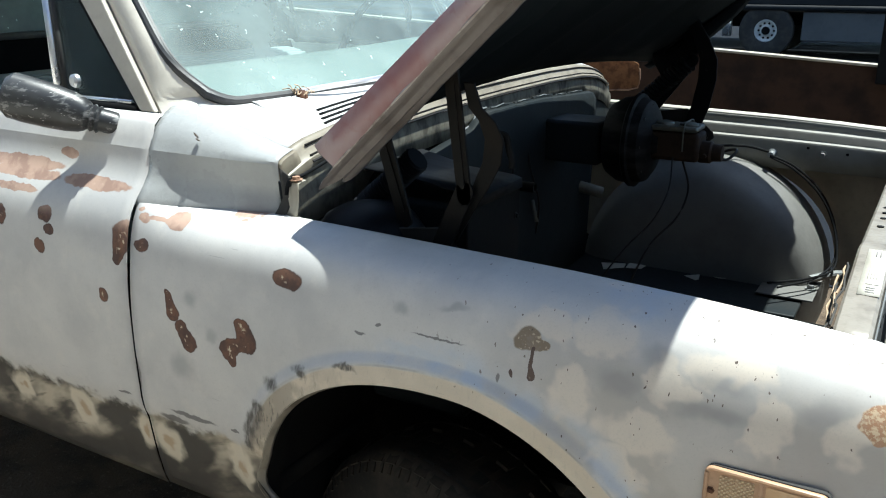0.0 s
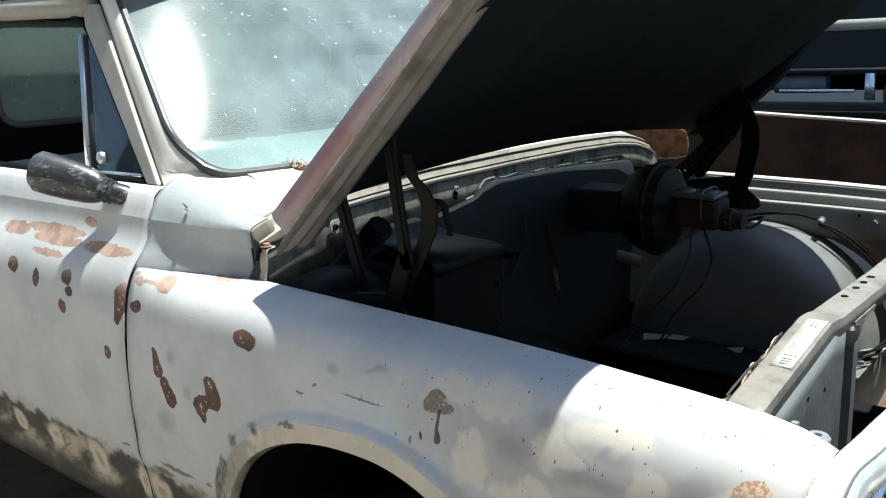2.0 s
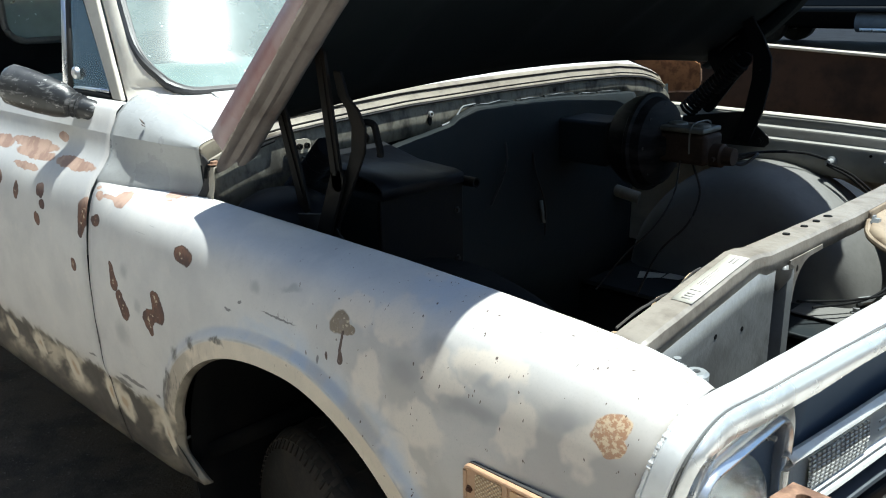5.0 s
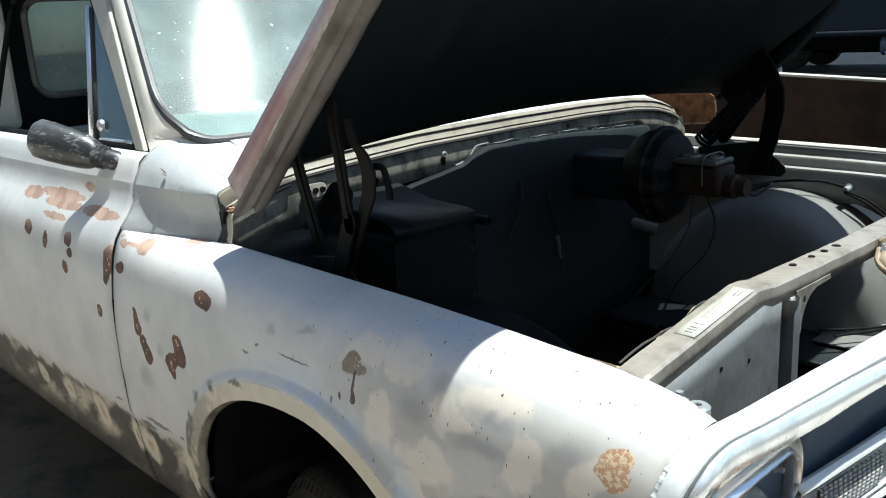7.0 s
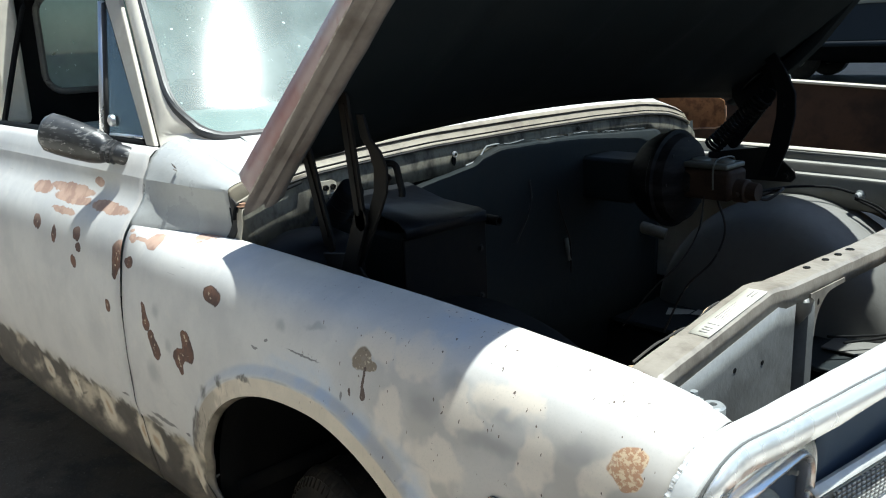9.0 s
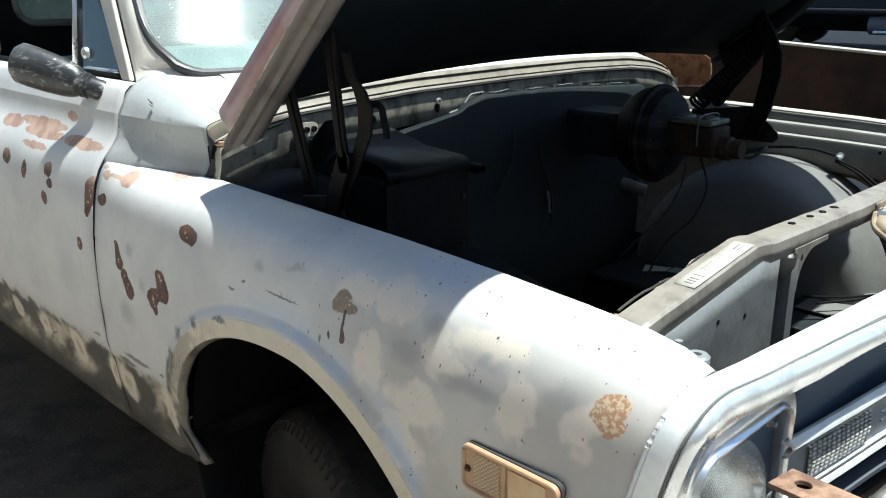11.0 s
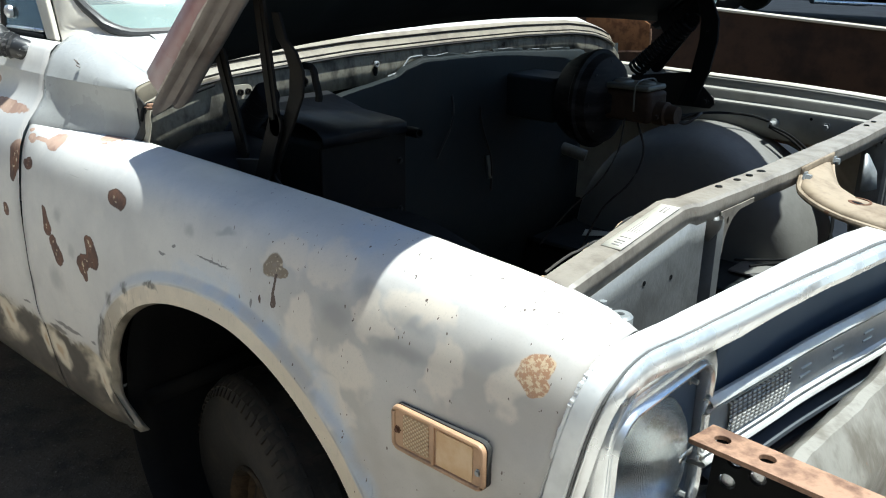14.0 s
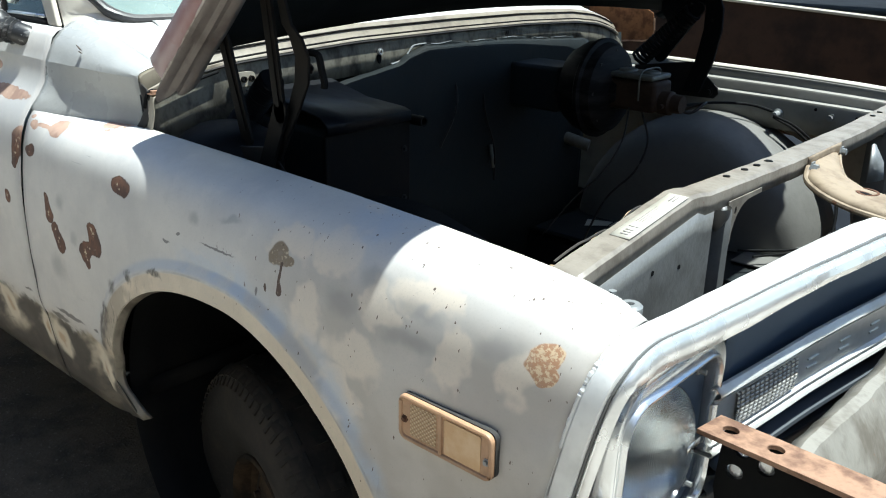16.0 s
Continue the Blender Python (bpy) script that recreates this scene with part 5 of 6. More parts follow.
far_step = part("cowl_side", plate(side, (0, -1, 0), 0.004), RUST_PANEL, truck, "bare rusty far cowl side beyond the lip", smooth=False, bevel=0.0015)
part("seam_flange", tube([(-1.10, 0.922, 1.108), (-0.985, 0.921, 1.121), (-0.908, 0.921, 1.133), (-0.905, 0.921, 1.20)], 0.003, 6, 2), RUST_ORANGE, far_step)
part("lip_seal", tube([(-0.982, -0.884, 1.128), (-0.979, -0.880, 1.150), (-0.978, -0.868, 1.160), (-0.979, -0.845, 1.156), (-0.979, -0.80, 1.163), (-0.978, -0.72, 1.180)], 0.0035, 8), BLACK, truck, "black rubber seal under the cowl lip")
# corner between step and lip, with drain channel behind the hood
rows = [[(-0.998 + 0.022 * k / 4 + dx, -0.8815 + 0.004 * k / 4 + dy, z) for dx, dy, z in ((0, 0.0, 1.176 - 0.004 * k), (0.0, 0.002, 1.15 - 0.003 * k), (0.002, 0.003, 1.12), (-0.004, -0.004, 1.10), (-0.01, -0.012, 1.086))] for k in range(5)]
part("cowl_seal", grid(rows), RUBBER, truck, "black rubber seal at the cowl end", thick=0.002)
rows = [[(-0.984 + 0.026 * k / 5, -0.876 + dy - 0.003 * (k / 5), z) for dy, z in ((0.024, 1.1530), (0.010, 1.1525), (0.003, 1.150), (0.000, 1.140), (0.000, 1.122), (-0.003, 1.106), (-0.008, 1.088))] for k in range(6)]
part("drain_bracket", grid(rows), GRIMY_CREAM, truck, "stained cream bracket at the cowl corner", thick=0.0015)
bolt((-0.970, -0.868, 1.154), "z", 0.008, 0.007, RUST_ORANGE, truck, "rusty_bolt")
def cowl_z(x, y):
    z = lip_z(y)
    f = (x - lip_x(y) + 0.02) / (ws_base(y) - 0.03 - lip_x(y) + 0.02)
    return z + 0.001 + (max(1.262, z) - z + 0.004) * f


for x0, y0 in ((-1.088, -0.655), (-1.068, -0.672), (-1.048, -0.690), (-1.030, -0.705)):
    rows = [[(x0 - 0.04 * (y - y0) + a, y, cowl_z(x0 - 0.04 * (y - y0) + a, y) + 0.0022) for a in (0.0, 0.0035, 0.007)] for y in np.linspace(y0, y0 + 0.26, 9)]
    part("vent_slot", grid(rows), BLACK, cowl, "dark cowl vent slot", thick=0.0015)



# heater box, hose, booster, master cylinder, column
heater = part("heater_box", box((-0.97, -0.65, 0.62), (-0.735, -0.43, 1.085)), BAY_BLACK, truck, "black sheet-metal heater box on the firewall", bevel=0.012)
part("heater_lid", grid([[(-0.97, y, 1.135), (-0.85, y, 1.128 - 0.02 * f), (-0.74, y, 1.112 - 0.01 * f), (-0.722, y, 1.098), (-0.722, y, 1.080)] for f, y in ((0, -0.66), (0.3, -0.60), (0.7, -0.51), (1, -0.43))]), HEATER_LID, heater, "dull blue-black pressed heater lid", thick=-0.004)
part("heater_flange", box((-0.735, -0.66, 0.64), (-0.725, -0.425, 1.08)), HINGE_STEEL, heater, bevel=0.003)
part("heater_neck", lathe([(-0.06, 0.011), (0.055, 0.011), (0.055, 0.008), (0.0, 0.008)], (-0.75, -0.415, 1.078), "x", 16), HINGE_STEEL, heater)
for z in np.linspace(0.70, 1.02, 4):
    bolt((-0.725, -0.445, z), "x", 0.005, 0.006, DARK_STEEL, heater)
def ribs(t):
    return 0.0235 + 0.003 * math.sin(t * 2 * math.pi * 22)


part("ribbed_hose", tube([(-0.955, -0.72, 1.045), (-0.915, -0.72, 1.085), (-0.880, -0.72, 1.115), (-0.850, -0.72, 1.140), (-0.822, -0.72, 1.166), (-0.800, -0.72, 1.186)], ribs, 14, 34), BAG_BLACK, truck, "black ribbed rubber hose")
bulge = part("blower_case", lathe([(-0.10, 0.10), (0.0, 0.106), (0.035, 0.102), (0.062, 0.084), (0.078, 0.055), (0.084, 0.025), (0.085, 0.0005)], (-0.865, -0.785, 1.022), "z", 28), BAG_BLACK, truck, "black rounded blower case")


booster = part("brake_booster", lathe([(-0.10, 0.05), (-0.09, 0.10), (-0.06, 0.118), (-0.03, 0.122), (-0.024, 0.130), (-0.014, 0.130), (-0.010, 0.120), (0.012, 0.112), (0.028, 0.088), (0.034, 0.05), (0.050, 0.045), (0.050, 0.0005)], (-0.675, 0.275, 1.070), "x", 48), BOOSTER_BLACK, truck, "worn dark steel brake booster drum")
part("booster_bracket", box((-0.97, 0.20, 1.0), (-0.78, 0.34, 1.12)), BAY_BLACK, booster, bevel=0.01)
for a in range(0, 360, 45):
    bolt((-0.662, 0.275 + 0.1 * math.cos(radians(a)), 1.07 + 0.1 * math.sin(radians(a))), "x", 0.005, 0.007, DARK_STEEL, booster)
mc = part("master_cylinder", box((-0.655, 0.235, 1.03), (-0.515, 0.325, 1.108)), CAST_IRON, truck, "rusty cast-iron brake master cylinder", bevel=0.010)
part("cover", box((-0.652, 0.232, 1.110), (-0.522, 0.328, 1.124)), DULL_LID, mc, "dull zinc reservoir cover", bevel=0.005)
for x in (-0.62, -0.555):
    part("cover_dome", lathe([(0, 0.026), (0.006, 0.023), (0.009, 0.012), (0.009, 0.0005)], (x, 0.28, 1.123), "z", 20), DULL_LID, mc)
part("bail_wire", tube([(-0.555, 0.226, 1.06), (-0.555, 0.228, 1.125), (-0.555, 0.28, 1.136), (-0.555, 0.332, 1.125), (-0.555, 0.334, 1.06)], 0.0022, 6), DULL_LID, mc)
part("cylinder_nose", lathe([(0, 0.030), (0.03, 0.030), (0.035, 0.024), (0.06, 0.022), (0.06, 0.0005)], (-0.52, 0.28, 1.055), "x", 18), CAST_IRON, mc)
part("line_fitting", lathe([(0, 0.006), (-0.02, 0.006), (-0.02, 0.0005)], (-0.50, 0.258, 1.05), "y", 10), CAST_IRON, mc)
part("cable", tube([(-0.50, 0.30, 1.05), (-0.46, 0.32, 1.03), (-0.44, 0.36, 1.05), (-0.47, 0.42, 1.04), (-0.52, 0.40, 1.02)], 0.004, 8), DARK_STEEL, truck)
part("cable", tube([(-0.58, 0.23, 1.04), (-0.575, 0.20, 0.96), (-0.60, 0.16, 0.88), (-0.66, 0.12, 0.80), (-0.72, 0.08, 0.70)], 0.0022, 6), DARK_STEEL, truck)
part("cable", tube([(-0.56, 0.26, 1.03), (-0.54, 0.27, 0.95), (-0.56, 0.25, 0.87), (-0.62, 0.22, 0.79), (-0.67, 0.20, 0.66)], 0.003, 6), DARK_STEEL, truck)
part("steering_shaft", tube([(-0.97, 0.50, 0.865), (-0.88, 0.537, 0.838)], 0.019, 16, 1), DULL_LID, truck, "dull grey steering shaft stub")
part("coupling", lathe([(0, 0.035), (0.02, 0.035), (0.02, 0.0005)], (-0.965, 0.497, 0.866), "x", 16), BLACK, truck)
part("cable", tube([(-0.96, 0.10, 1.10), (-0.93, 0.08, 1.0), (-0.91, 0.10, 0.9), (-0.93, 0.13, 0.8)], 0.003, 6), DARK_STEEL, truck)
part("cable", tube([(-0.96, -0.02, 1.12), (-0.92, -0.05, 1.03), (-0.93, -0.10, 0.93)], 0.003, 6), DARK_STEEL, truck)
part("pedal_rod", tube([(-0.94, 0.12, 0.90), (-0.92, 0.11, 0.84)], 0.006, 8, 1), DULL_LID, truck)
part("splash_panel", box((-0.98, 0.38, 0.580), (-0.24, 0.64, 0.594)), BAY_BLACK, truck, "black splash panel beside the frame rail", bevel=0.004)
SCRAPS = [((-0.875, 0.555), (-0.80, 0.585), (-0.79, 0.535), (-0.845, 0.49)), ((-0.79, 0.59), (-0.735, 0.60), (-0.74, 0.555), (-0.785, 0.535)),
          ((-0.60, 0.56), (-0.56, 0.60), (-0.55, 0.545), (-0.56, 0.54)), ((-0.52, 0.60), (-0.47, 0.61), (-0.48, 0.595), (-0.50, 0.585))]
for pts in SCRAPS:
    scrap = part("paper_scrap", plate([(x, y, 0.5945 + 0.004 * abs(math.sin(x * 90))) for x, y in pts], (0, 0, 1), 0.001), STICKER, None, smooth=False)
    tagged(scrap, "torn pale paper scrap lying on the black splash panel", "paper scrap", group="scraps in the engine bay")

# chassis rails and bay floor shapes in the dark below
for y in (-0.42, 0.42):
    part("frame_rail", box((-2.6, y - 0.03, 0.42), (0.30, y + 0.03, 0.56)), BLACK, truck, bevel=0.006)
part("engine_crossmember", box((-0.75, -0.40, 0.36), (-0.50, 0.40, 0.47)), BLACK, truck, bevel=0.02)

# ---- raised hood ----
HU = Vector((math.cos(radians(41.3)), 0, math.sin(radians(41.3))))
HN = Vector((-HU.z, 0, HU.x))
HO = Vector((-0.885, 0, 1.236))
HL = 1.045


def hood_at(u, y, n):
    # the front edge bows forward in the middle
    p = HO + HU * (u + 0.07 * (1 - min(1.0, abs(y) / 0.9) ** 2) * max(0.0, u / HL) ** 3 - 0.002 * min(1.0, max(0.0, (0.90 - abs(y)) / 0.12)) * max(0.0, 1 - u / HL) ** 3) + HN * n
    return (p.x, y, p.z)


def crown(y, u):
    return 0.062 * (1 - (y / 0.9) ** 2) + 0.014 * math.exp(-((abs(y) - 0.55) / 0.06) ** 2) * min(1, u * 3) - 0.03 * max(0, (u - 0.95) / 0.15) ** 2


def sag(u):
    """The hood's side edge hangs lower towards its hinged end."""
    return max(-0.018, min(0.003, -0.018 + 0.038 * u))


rows = []
for k in range(25):
    u = HL * k / 24
    cut = max(0.0, 1 - u / 0.3)
    row = [hood_at(u + 0.014 * cut, -0.9245, -0.037 + sag(u)), hood_at(u + 0.003 * cut, -0.922, -0.012 + 0.4 * sag(u)), hood_at(u, -0.917, -0.003), hood_at(u, -0.908, 0.000)]
    for y in np.linspace(-0.88, 0.88, 33):
        row.append(hood_at(u, y, crown(y, u)))
    row += [hood_at(u, 0.905, -0.001), hood_at(u, 0.912, -0.008), hood_at(u, 0.914, -0.026)]
    rows.append(row)
hood = part("hood", grid(rows), HOOD_PAINT, truck, "raised hood in faded pink-grey paint", thick=0.002)
FAR_FLANGE = [(0.0, 0.040), (0.12, 0.066), (0.22, 0.084), (0.32, 0.080), (0.43, 0.060), (0.55, 0.040), (0.68, 0.030), (1.1, 0.027)]
rows = []
for k in range(33):
    u = HL * k / 32
    d = lerp_table(FAR_FLANGE, u)
    rows.append([hood_at(u, y, n) for y, n in ((0.9140, -0.012), (0.9135, -d * 0.6), (0.9110, -d * 0.9), (0.9050, -d), (0.890, -d - 0.004), (0.868, -d + 0.002), (0.855, -d * 0.6))])
part("side_flange", grid(rows), HOOD_BLACK, hood, "blackened far side flange of the hood, deeper over the hinge", thick=-0.0015)


def flange():
    """The rolled side flange: a bead below the ridge, a groove and a second bead, torn off raggedly at its rear end."""
    prof = [(-0.9243, -0.0365), (-0.9235, -0.0395), (-0.9200, -0.0425), (-0.9150, -0.0440), (-0.9095, -0.0450), (-0.9060, -0.0475), (-0.9040, -0.0525), (-0.9015, -0.0545),
            (-0.8975, -0.0540), (-0.8930, -0.0550), (-0.8880, -0.0585), (-0.8820, -0.0600), (-0.8700, -0.0580)]
    tear = [0.004, 0.035, 0.055, 0.058, 0.055, 0.046, 0.030, 0.012, 0.016, 0.024, 0.022, 0.016, 0.004]
    rows = []
    for k in range(61):
        u = 0.012 + (HL - 0.012) * (k / 60) ** 1.7
        end = max(0.0, 1 - (u - 0.012) / 0.16) ** 1.5
        row = []
        for j, (y, n) in enumerate(prof):
            dent = 0.0016 * noise.noise(Vector((u * 14, j * 0.35, 1))) + 0.0008 * noise.noise(Vector((u * 55, j * 0.8, 6)))
            rag = 0.007 * noise.noise(Vector((j * 0.9, 7.3, 2.1))) * end
            row.append(hood_at(u - (tear[j] + rag) * end, y + (dent if 0 < j < 12 else 0.0), n + sag(u) + (dent if j else 0.0)))
        rows.append(row)
    return grid(rows)


part("scuffed_edge", tube([hood_at(u + 0.012 * max(0.0, 1 - u / 0.3), -0.9246, -0.0365 + sag(u)) for u in np.linspace(0.0, HL, 26)], lambda t: 0.0022 + 0.0009 * math.sin(t * 57) * math.sin(t * 23), 6, 2), RUBBED_EDGE, hood, "edge rubbed to bare metal")
part("side_flange", flange(), HOOD_FLANGE, hood, "scuffed rolled side flange of the hood", thick=-0.0015)
rows = []
for k in range(31):
    u = 0.01 + (HL - 0.02) * k / 30
    row = []
    for y in np.linspace(-0.89, 0.89, 61):
        rib = 0.016 * (math.exp(-((abs(y) - 0.62) / 0.05) ** 2) + math.exp(-((abs(y) - 0.2) / 0.045) ** 2) + math.exp(-((u - 0.10) / 0.05) ** 2) + math.exp(-((u - 0.62) / 0.05) ** 2))
        row.append(hood_at(u, y, crown(y, u) - 0.018 - (0.035 + rib) * min(1.0, u / 0.35)))
    rows.append(row)
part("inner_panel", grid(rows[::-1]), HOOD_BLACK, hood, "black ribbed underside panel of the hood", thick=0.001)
rows = [[hood_at(-0.002 + 0.002 * k, y, crown(y, 0) - 0.002 - 0.0035 * k) for k in range(5)] for y in np.linspace(-0.90, 0.90, 40)]
part("rear_edge", grid(rows), DARK_STEEL, hood, "scuffed rear edge of the hood", thick=0.0015)


# ---- hood hinges ----
def strap(a, b, w, t, n=(0, 1, 0)):
    """A flat bar from a to b with rounded ends."""
    a, b, n = Vector(a), Vector(b), Vector(n)
    d = (b - a).normalized()
    s = d.cross(n).normalized()
    out = []
    for k in range(9):
        g = math.pi * k / 8
        out.append(b + w / 2 * (math.cos(g) * s + math.sin(g) * d))
    for k in range(9):
        g = math.pi * k / 8
        out.append(a - w / 2 * (math.cos(g) * s + math.sin(g) * d))
    return plate(out, n, t)


def spring(a, b, r, turns, wire):
    a, b = Vector(a), Vector(b)
    d = (b - a).normalized()
    s = d.cross(Vector((0, 1, 0.01))).normalized()
    q = d.cross(s)
    pts = [a + (b - a) * k / (turns * 8) + r * (math.cos(k * math.pi / 4) * s + math.sin(k * math.pi / 4) * q) for k in range(turns * 8 + 1)]
    return tube(pts, wire, 6, 1)


def hinge(sign):
    y = sign * 0.815
    base = part("hood_hinge", plate([(-0.90, y, 0.98), (-0.62, y, 0.985), (-0.605, y, 1.0), (-0.61, y, 1.02), (-0.70, y, 1.09), (-0.90, y, 1.06)], (0, -sign, 0), 0.004), DARK_STEEL, truck, "dark steel hood hinge with coil spring", bevel=0.002)
    yi = y - sign * 0.012
    if sign < 0:
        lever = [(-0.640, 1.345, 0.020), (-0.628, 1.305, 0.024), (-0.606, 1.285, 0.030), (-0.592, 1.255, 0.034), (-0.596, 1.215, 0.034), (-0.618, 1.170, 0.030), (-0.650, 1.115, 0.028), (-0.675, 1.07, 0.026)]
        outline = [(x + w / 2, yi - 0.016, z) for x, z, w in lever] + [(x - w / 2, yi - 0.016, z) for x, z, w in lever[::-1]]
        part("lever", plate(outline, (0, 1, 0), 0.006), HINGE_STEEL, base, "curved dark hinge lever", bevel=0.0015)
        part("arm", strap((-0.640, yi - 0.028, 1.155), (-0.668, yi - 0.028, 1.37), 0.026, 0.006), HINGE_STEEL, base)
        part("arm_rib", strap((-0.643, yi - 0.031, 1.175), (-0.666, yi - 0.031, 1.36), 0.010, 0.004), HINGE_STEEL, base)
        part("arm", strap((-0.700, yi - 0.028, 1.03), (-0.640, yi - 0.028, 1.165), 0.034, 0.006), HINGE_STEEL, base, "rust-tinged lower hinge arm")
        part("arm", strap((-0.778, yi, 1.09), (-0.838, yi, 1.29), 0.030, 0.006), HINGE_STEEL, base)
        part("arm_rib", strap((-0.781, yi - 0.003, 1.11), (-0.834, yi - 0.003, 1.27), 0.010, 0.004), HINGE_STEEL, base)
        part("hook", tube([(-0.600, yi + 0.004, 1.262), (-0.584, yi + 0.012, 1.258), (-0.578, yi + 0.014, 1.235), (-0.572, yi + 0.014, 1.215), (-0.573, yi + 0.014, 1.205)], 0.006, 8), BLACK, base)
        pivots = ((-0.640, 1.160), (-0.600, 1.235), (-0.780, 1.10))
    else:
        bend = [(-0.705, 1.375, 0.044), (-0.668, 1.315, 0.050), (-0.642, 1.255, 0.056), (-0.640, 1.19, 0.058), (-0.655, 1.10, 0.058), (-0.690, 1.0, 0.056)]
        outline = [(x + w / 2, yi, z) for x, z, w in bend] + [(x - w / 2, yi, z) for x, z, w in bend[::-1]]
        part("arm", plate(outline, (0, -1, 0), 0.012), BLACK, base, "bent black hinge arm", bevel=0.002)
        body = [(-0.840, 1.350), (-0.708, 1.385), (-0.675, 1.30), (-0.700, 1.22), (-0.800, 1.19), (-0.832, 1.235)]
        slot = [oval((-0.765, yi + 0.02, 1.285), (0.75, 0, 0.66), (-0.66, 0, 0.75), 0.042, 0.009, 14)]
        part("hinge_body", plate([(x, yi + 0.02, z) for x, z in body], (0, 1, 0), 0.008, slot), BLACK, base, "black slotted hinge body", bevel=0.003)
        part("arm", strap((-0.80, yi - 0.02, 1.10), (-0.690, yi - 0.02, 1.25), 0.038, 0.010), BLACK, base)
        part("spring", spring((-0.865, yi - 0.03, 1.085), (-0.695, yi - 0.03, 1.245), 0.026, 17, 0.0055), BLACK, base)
        pivots = ((-0.645, 1.22), (-0.690, 1.02))
    for x, z in ((-0.635, 1.005), (-0.675, 1.01), (-0.86, 1.02)):
        bolt((x, y - sign * 0.004, z), "-y" if sign > 0 else "y", 0.008, 0.010, DARK_STEEL, base)
    for x, z in pivots:
        bolt((x, yi - sign * 0.006, z), "-y" if sign > 0 else "y", 0.006, 0.006, DARK_STEEL, base, "pivot")


hinge(-1)
hinge(1)

# ---- wheel ----
def wheel(x, y, sign):
    holder = new("wheel")
    holder.parent = truck
    holder["label"] = "dusty black tyre on a dark steel wheel"
    # steered a little towards the near side
    hub_at = Matrix.Translation((x, y, 0))
    holder.matrix_local = hub_at @ Matrix.Rotation(radians(-15), 4, "Z") @ hub_at.inverted()
    R, zc = 0.355, 0.302
    tyre = part("tyre", lathe([(0.080, 0.165), (0.092, 0.185), (0.110, 0.235), (0.114, 0.275), (0.108, 0.310), (0.093, 0.338), (0.075, R - 0.004), (0.0, R), (-0.075, R - 0.004), (-0.093, 0.338), (-0.108, 0.310), (-0.114, 0.275), (-0.110, 0.235), (-0.092, 0.185), (-0.080, 0.165)], (x, y, zc), "y", 72), TYRE_RUBBER, holder)
    block = box((-0.014, -0.017, -0.004), (0.014, 0.017, 0.003))
    me = bpy.data.meshes.new("tread_block")
    block.to_mesh(me)
    block.free()
    me.materials.append(TYRE_RUBBER)
    for k in range(52):
        a = 2 * math.pi * k / 52
        for lane, yy in enumerate((-0.082, -0.040, 0.0, 0.040, 0.082)):
            if lane in (1, 3) and k % 2:
                continue
            ob = new("tread_block", me)
            ob.parent = tyre
            g = a + (0.03 if lane % 2 else 0)
            rr = R - (0.013 if lane in (0, 4) else 0.003)
            ob.matrix_local = Matrix.Translation((x + rr * math.sin(g), y + yy, zc + rr * math.cos(g))) @ Matrix.Rotation(g, 4, "Y") @ Matrix.Rotation(radians((lane - 2) * 16 * sign), 4, "X")
    rib = box((-0.004, -0.0015, -0.013), (0.004, 0.006, 0.013))
    rm = bpy.data.meshes.new("shoulder_rib")
    rib.to_mesh(rm)
    rib.free()
    rm.materials.append(TYRE_RUBBER)
    if sign < 0:
        for k in range(80):
            g = 2 * math.pi * k / 80
            ob = new("shoulder_rib", rm)
            ob.parent = tyre
            ob.matrix_local = Matrix.Translation((x + 0.327 * math.sin(g), y - 0.0995, zc + 0.327 * math.cos(g))) @ Matrix.Rotation(g, 4, "Y") @ Matrix.Rotation(radians(-38), 4, "X")
    s = sign
    rim = part("rim", lathe([(s * 0.078, 0.168), (s * 0.086, 0.166), (s * 0.090, 0.160), (s * 0.080, 0.152), (s * 0.055, 0.148), (s * 0.045, 0.135), (s * 0.055, 0.115), (s * 0.066, 0.085), (s * 0.066, 0.058), (s * 0.10, 0.052), (s * 0.112, 0.040), (s * 0.112, 0.0005)], (x, y, zc), "y", 48), RIM_DIRTY, holder, "dirt-caked rusty steel wheel")
    for k in range(6):
        a = radians(60 * k + 20)
        bolt((x + 0.085 * math.cos(a), y + s * 0.062, zc + 0.085 * math.sin(a)), "y" if s > 0 else "-y", 0.0075, 0.014, CAST_IRON, rim, "lug_nut")


wheel(-0.67, -0.80, -1)
wheel(-0.67, 0.80, 1)
part("axle", tube([(-0.67, -0.72, 0.302), (-0.67, 0.72, 0.302)], 0.04, 12, 1), BLACK, truck)

# ---- cab ----
DOOR_PROF = [(-0.868, 1.246), (-0.876, 1.250), (-0.890, 1.246), (-0.903, 1.234), (-0.914, 1.205), (-0.9215, 1.188), (-0.9245, 1.172), (-0.931, 1.146), (-0.947, 1.122), (-0.966, 1.100), (-0.982, 1.076), (-0.993, 1.050), (-1.001, 1.015), (-1.006, 0.98)]


def door_rows(x0, x1):
    rows = []
    for k in range(40):
        x = x0 + (x1 - x0) * k / 39
        pts = list(DOOR_PROF)
        for j in range(1, 31):
            z = 0.98 + (0.47 - 0.98) * j / 30
            pts.append((lerp_table(SIDE, z) if z < 0.955 else -1.007, z))
        rows.append([(x, y, z) for y, z in pts])
    return rows


rows = door_rows(-2.45, -1.2868)
skin = grid(rows)
sharpen(skin, len(rows[0]), 5)
door = part("door", skin, DOOR_PAINT, truck, "pale grey primered door with rust patches", thick=-0.0012)
far = [[(x, -y, z) for x, y, z in r] for r in rows[::-1]]
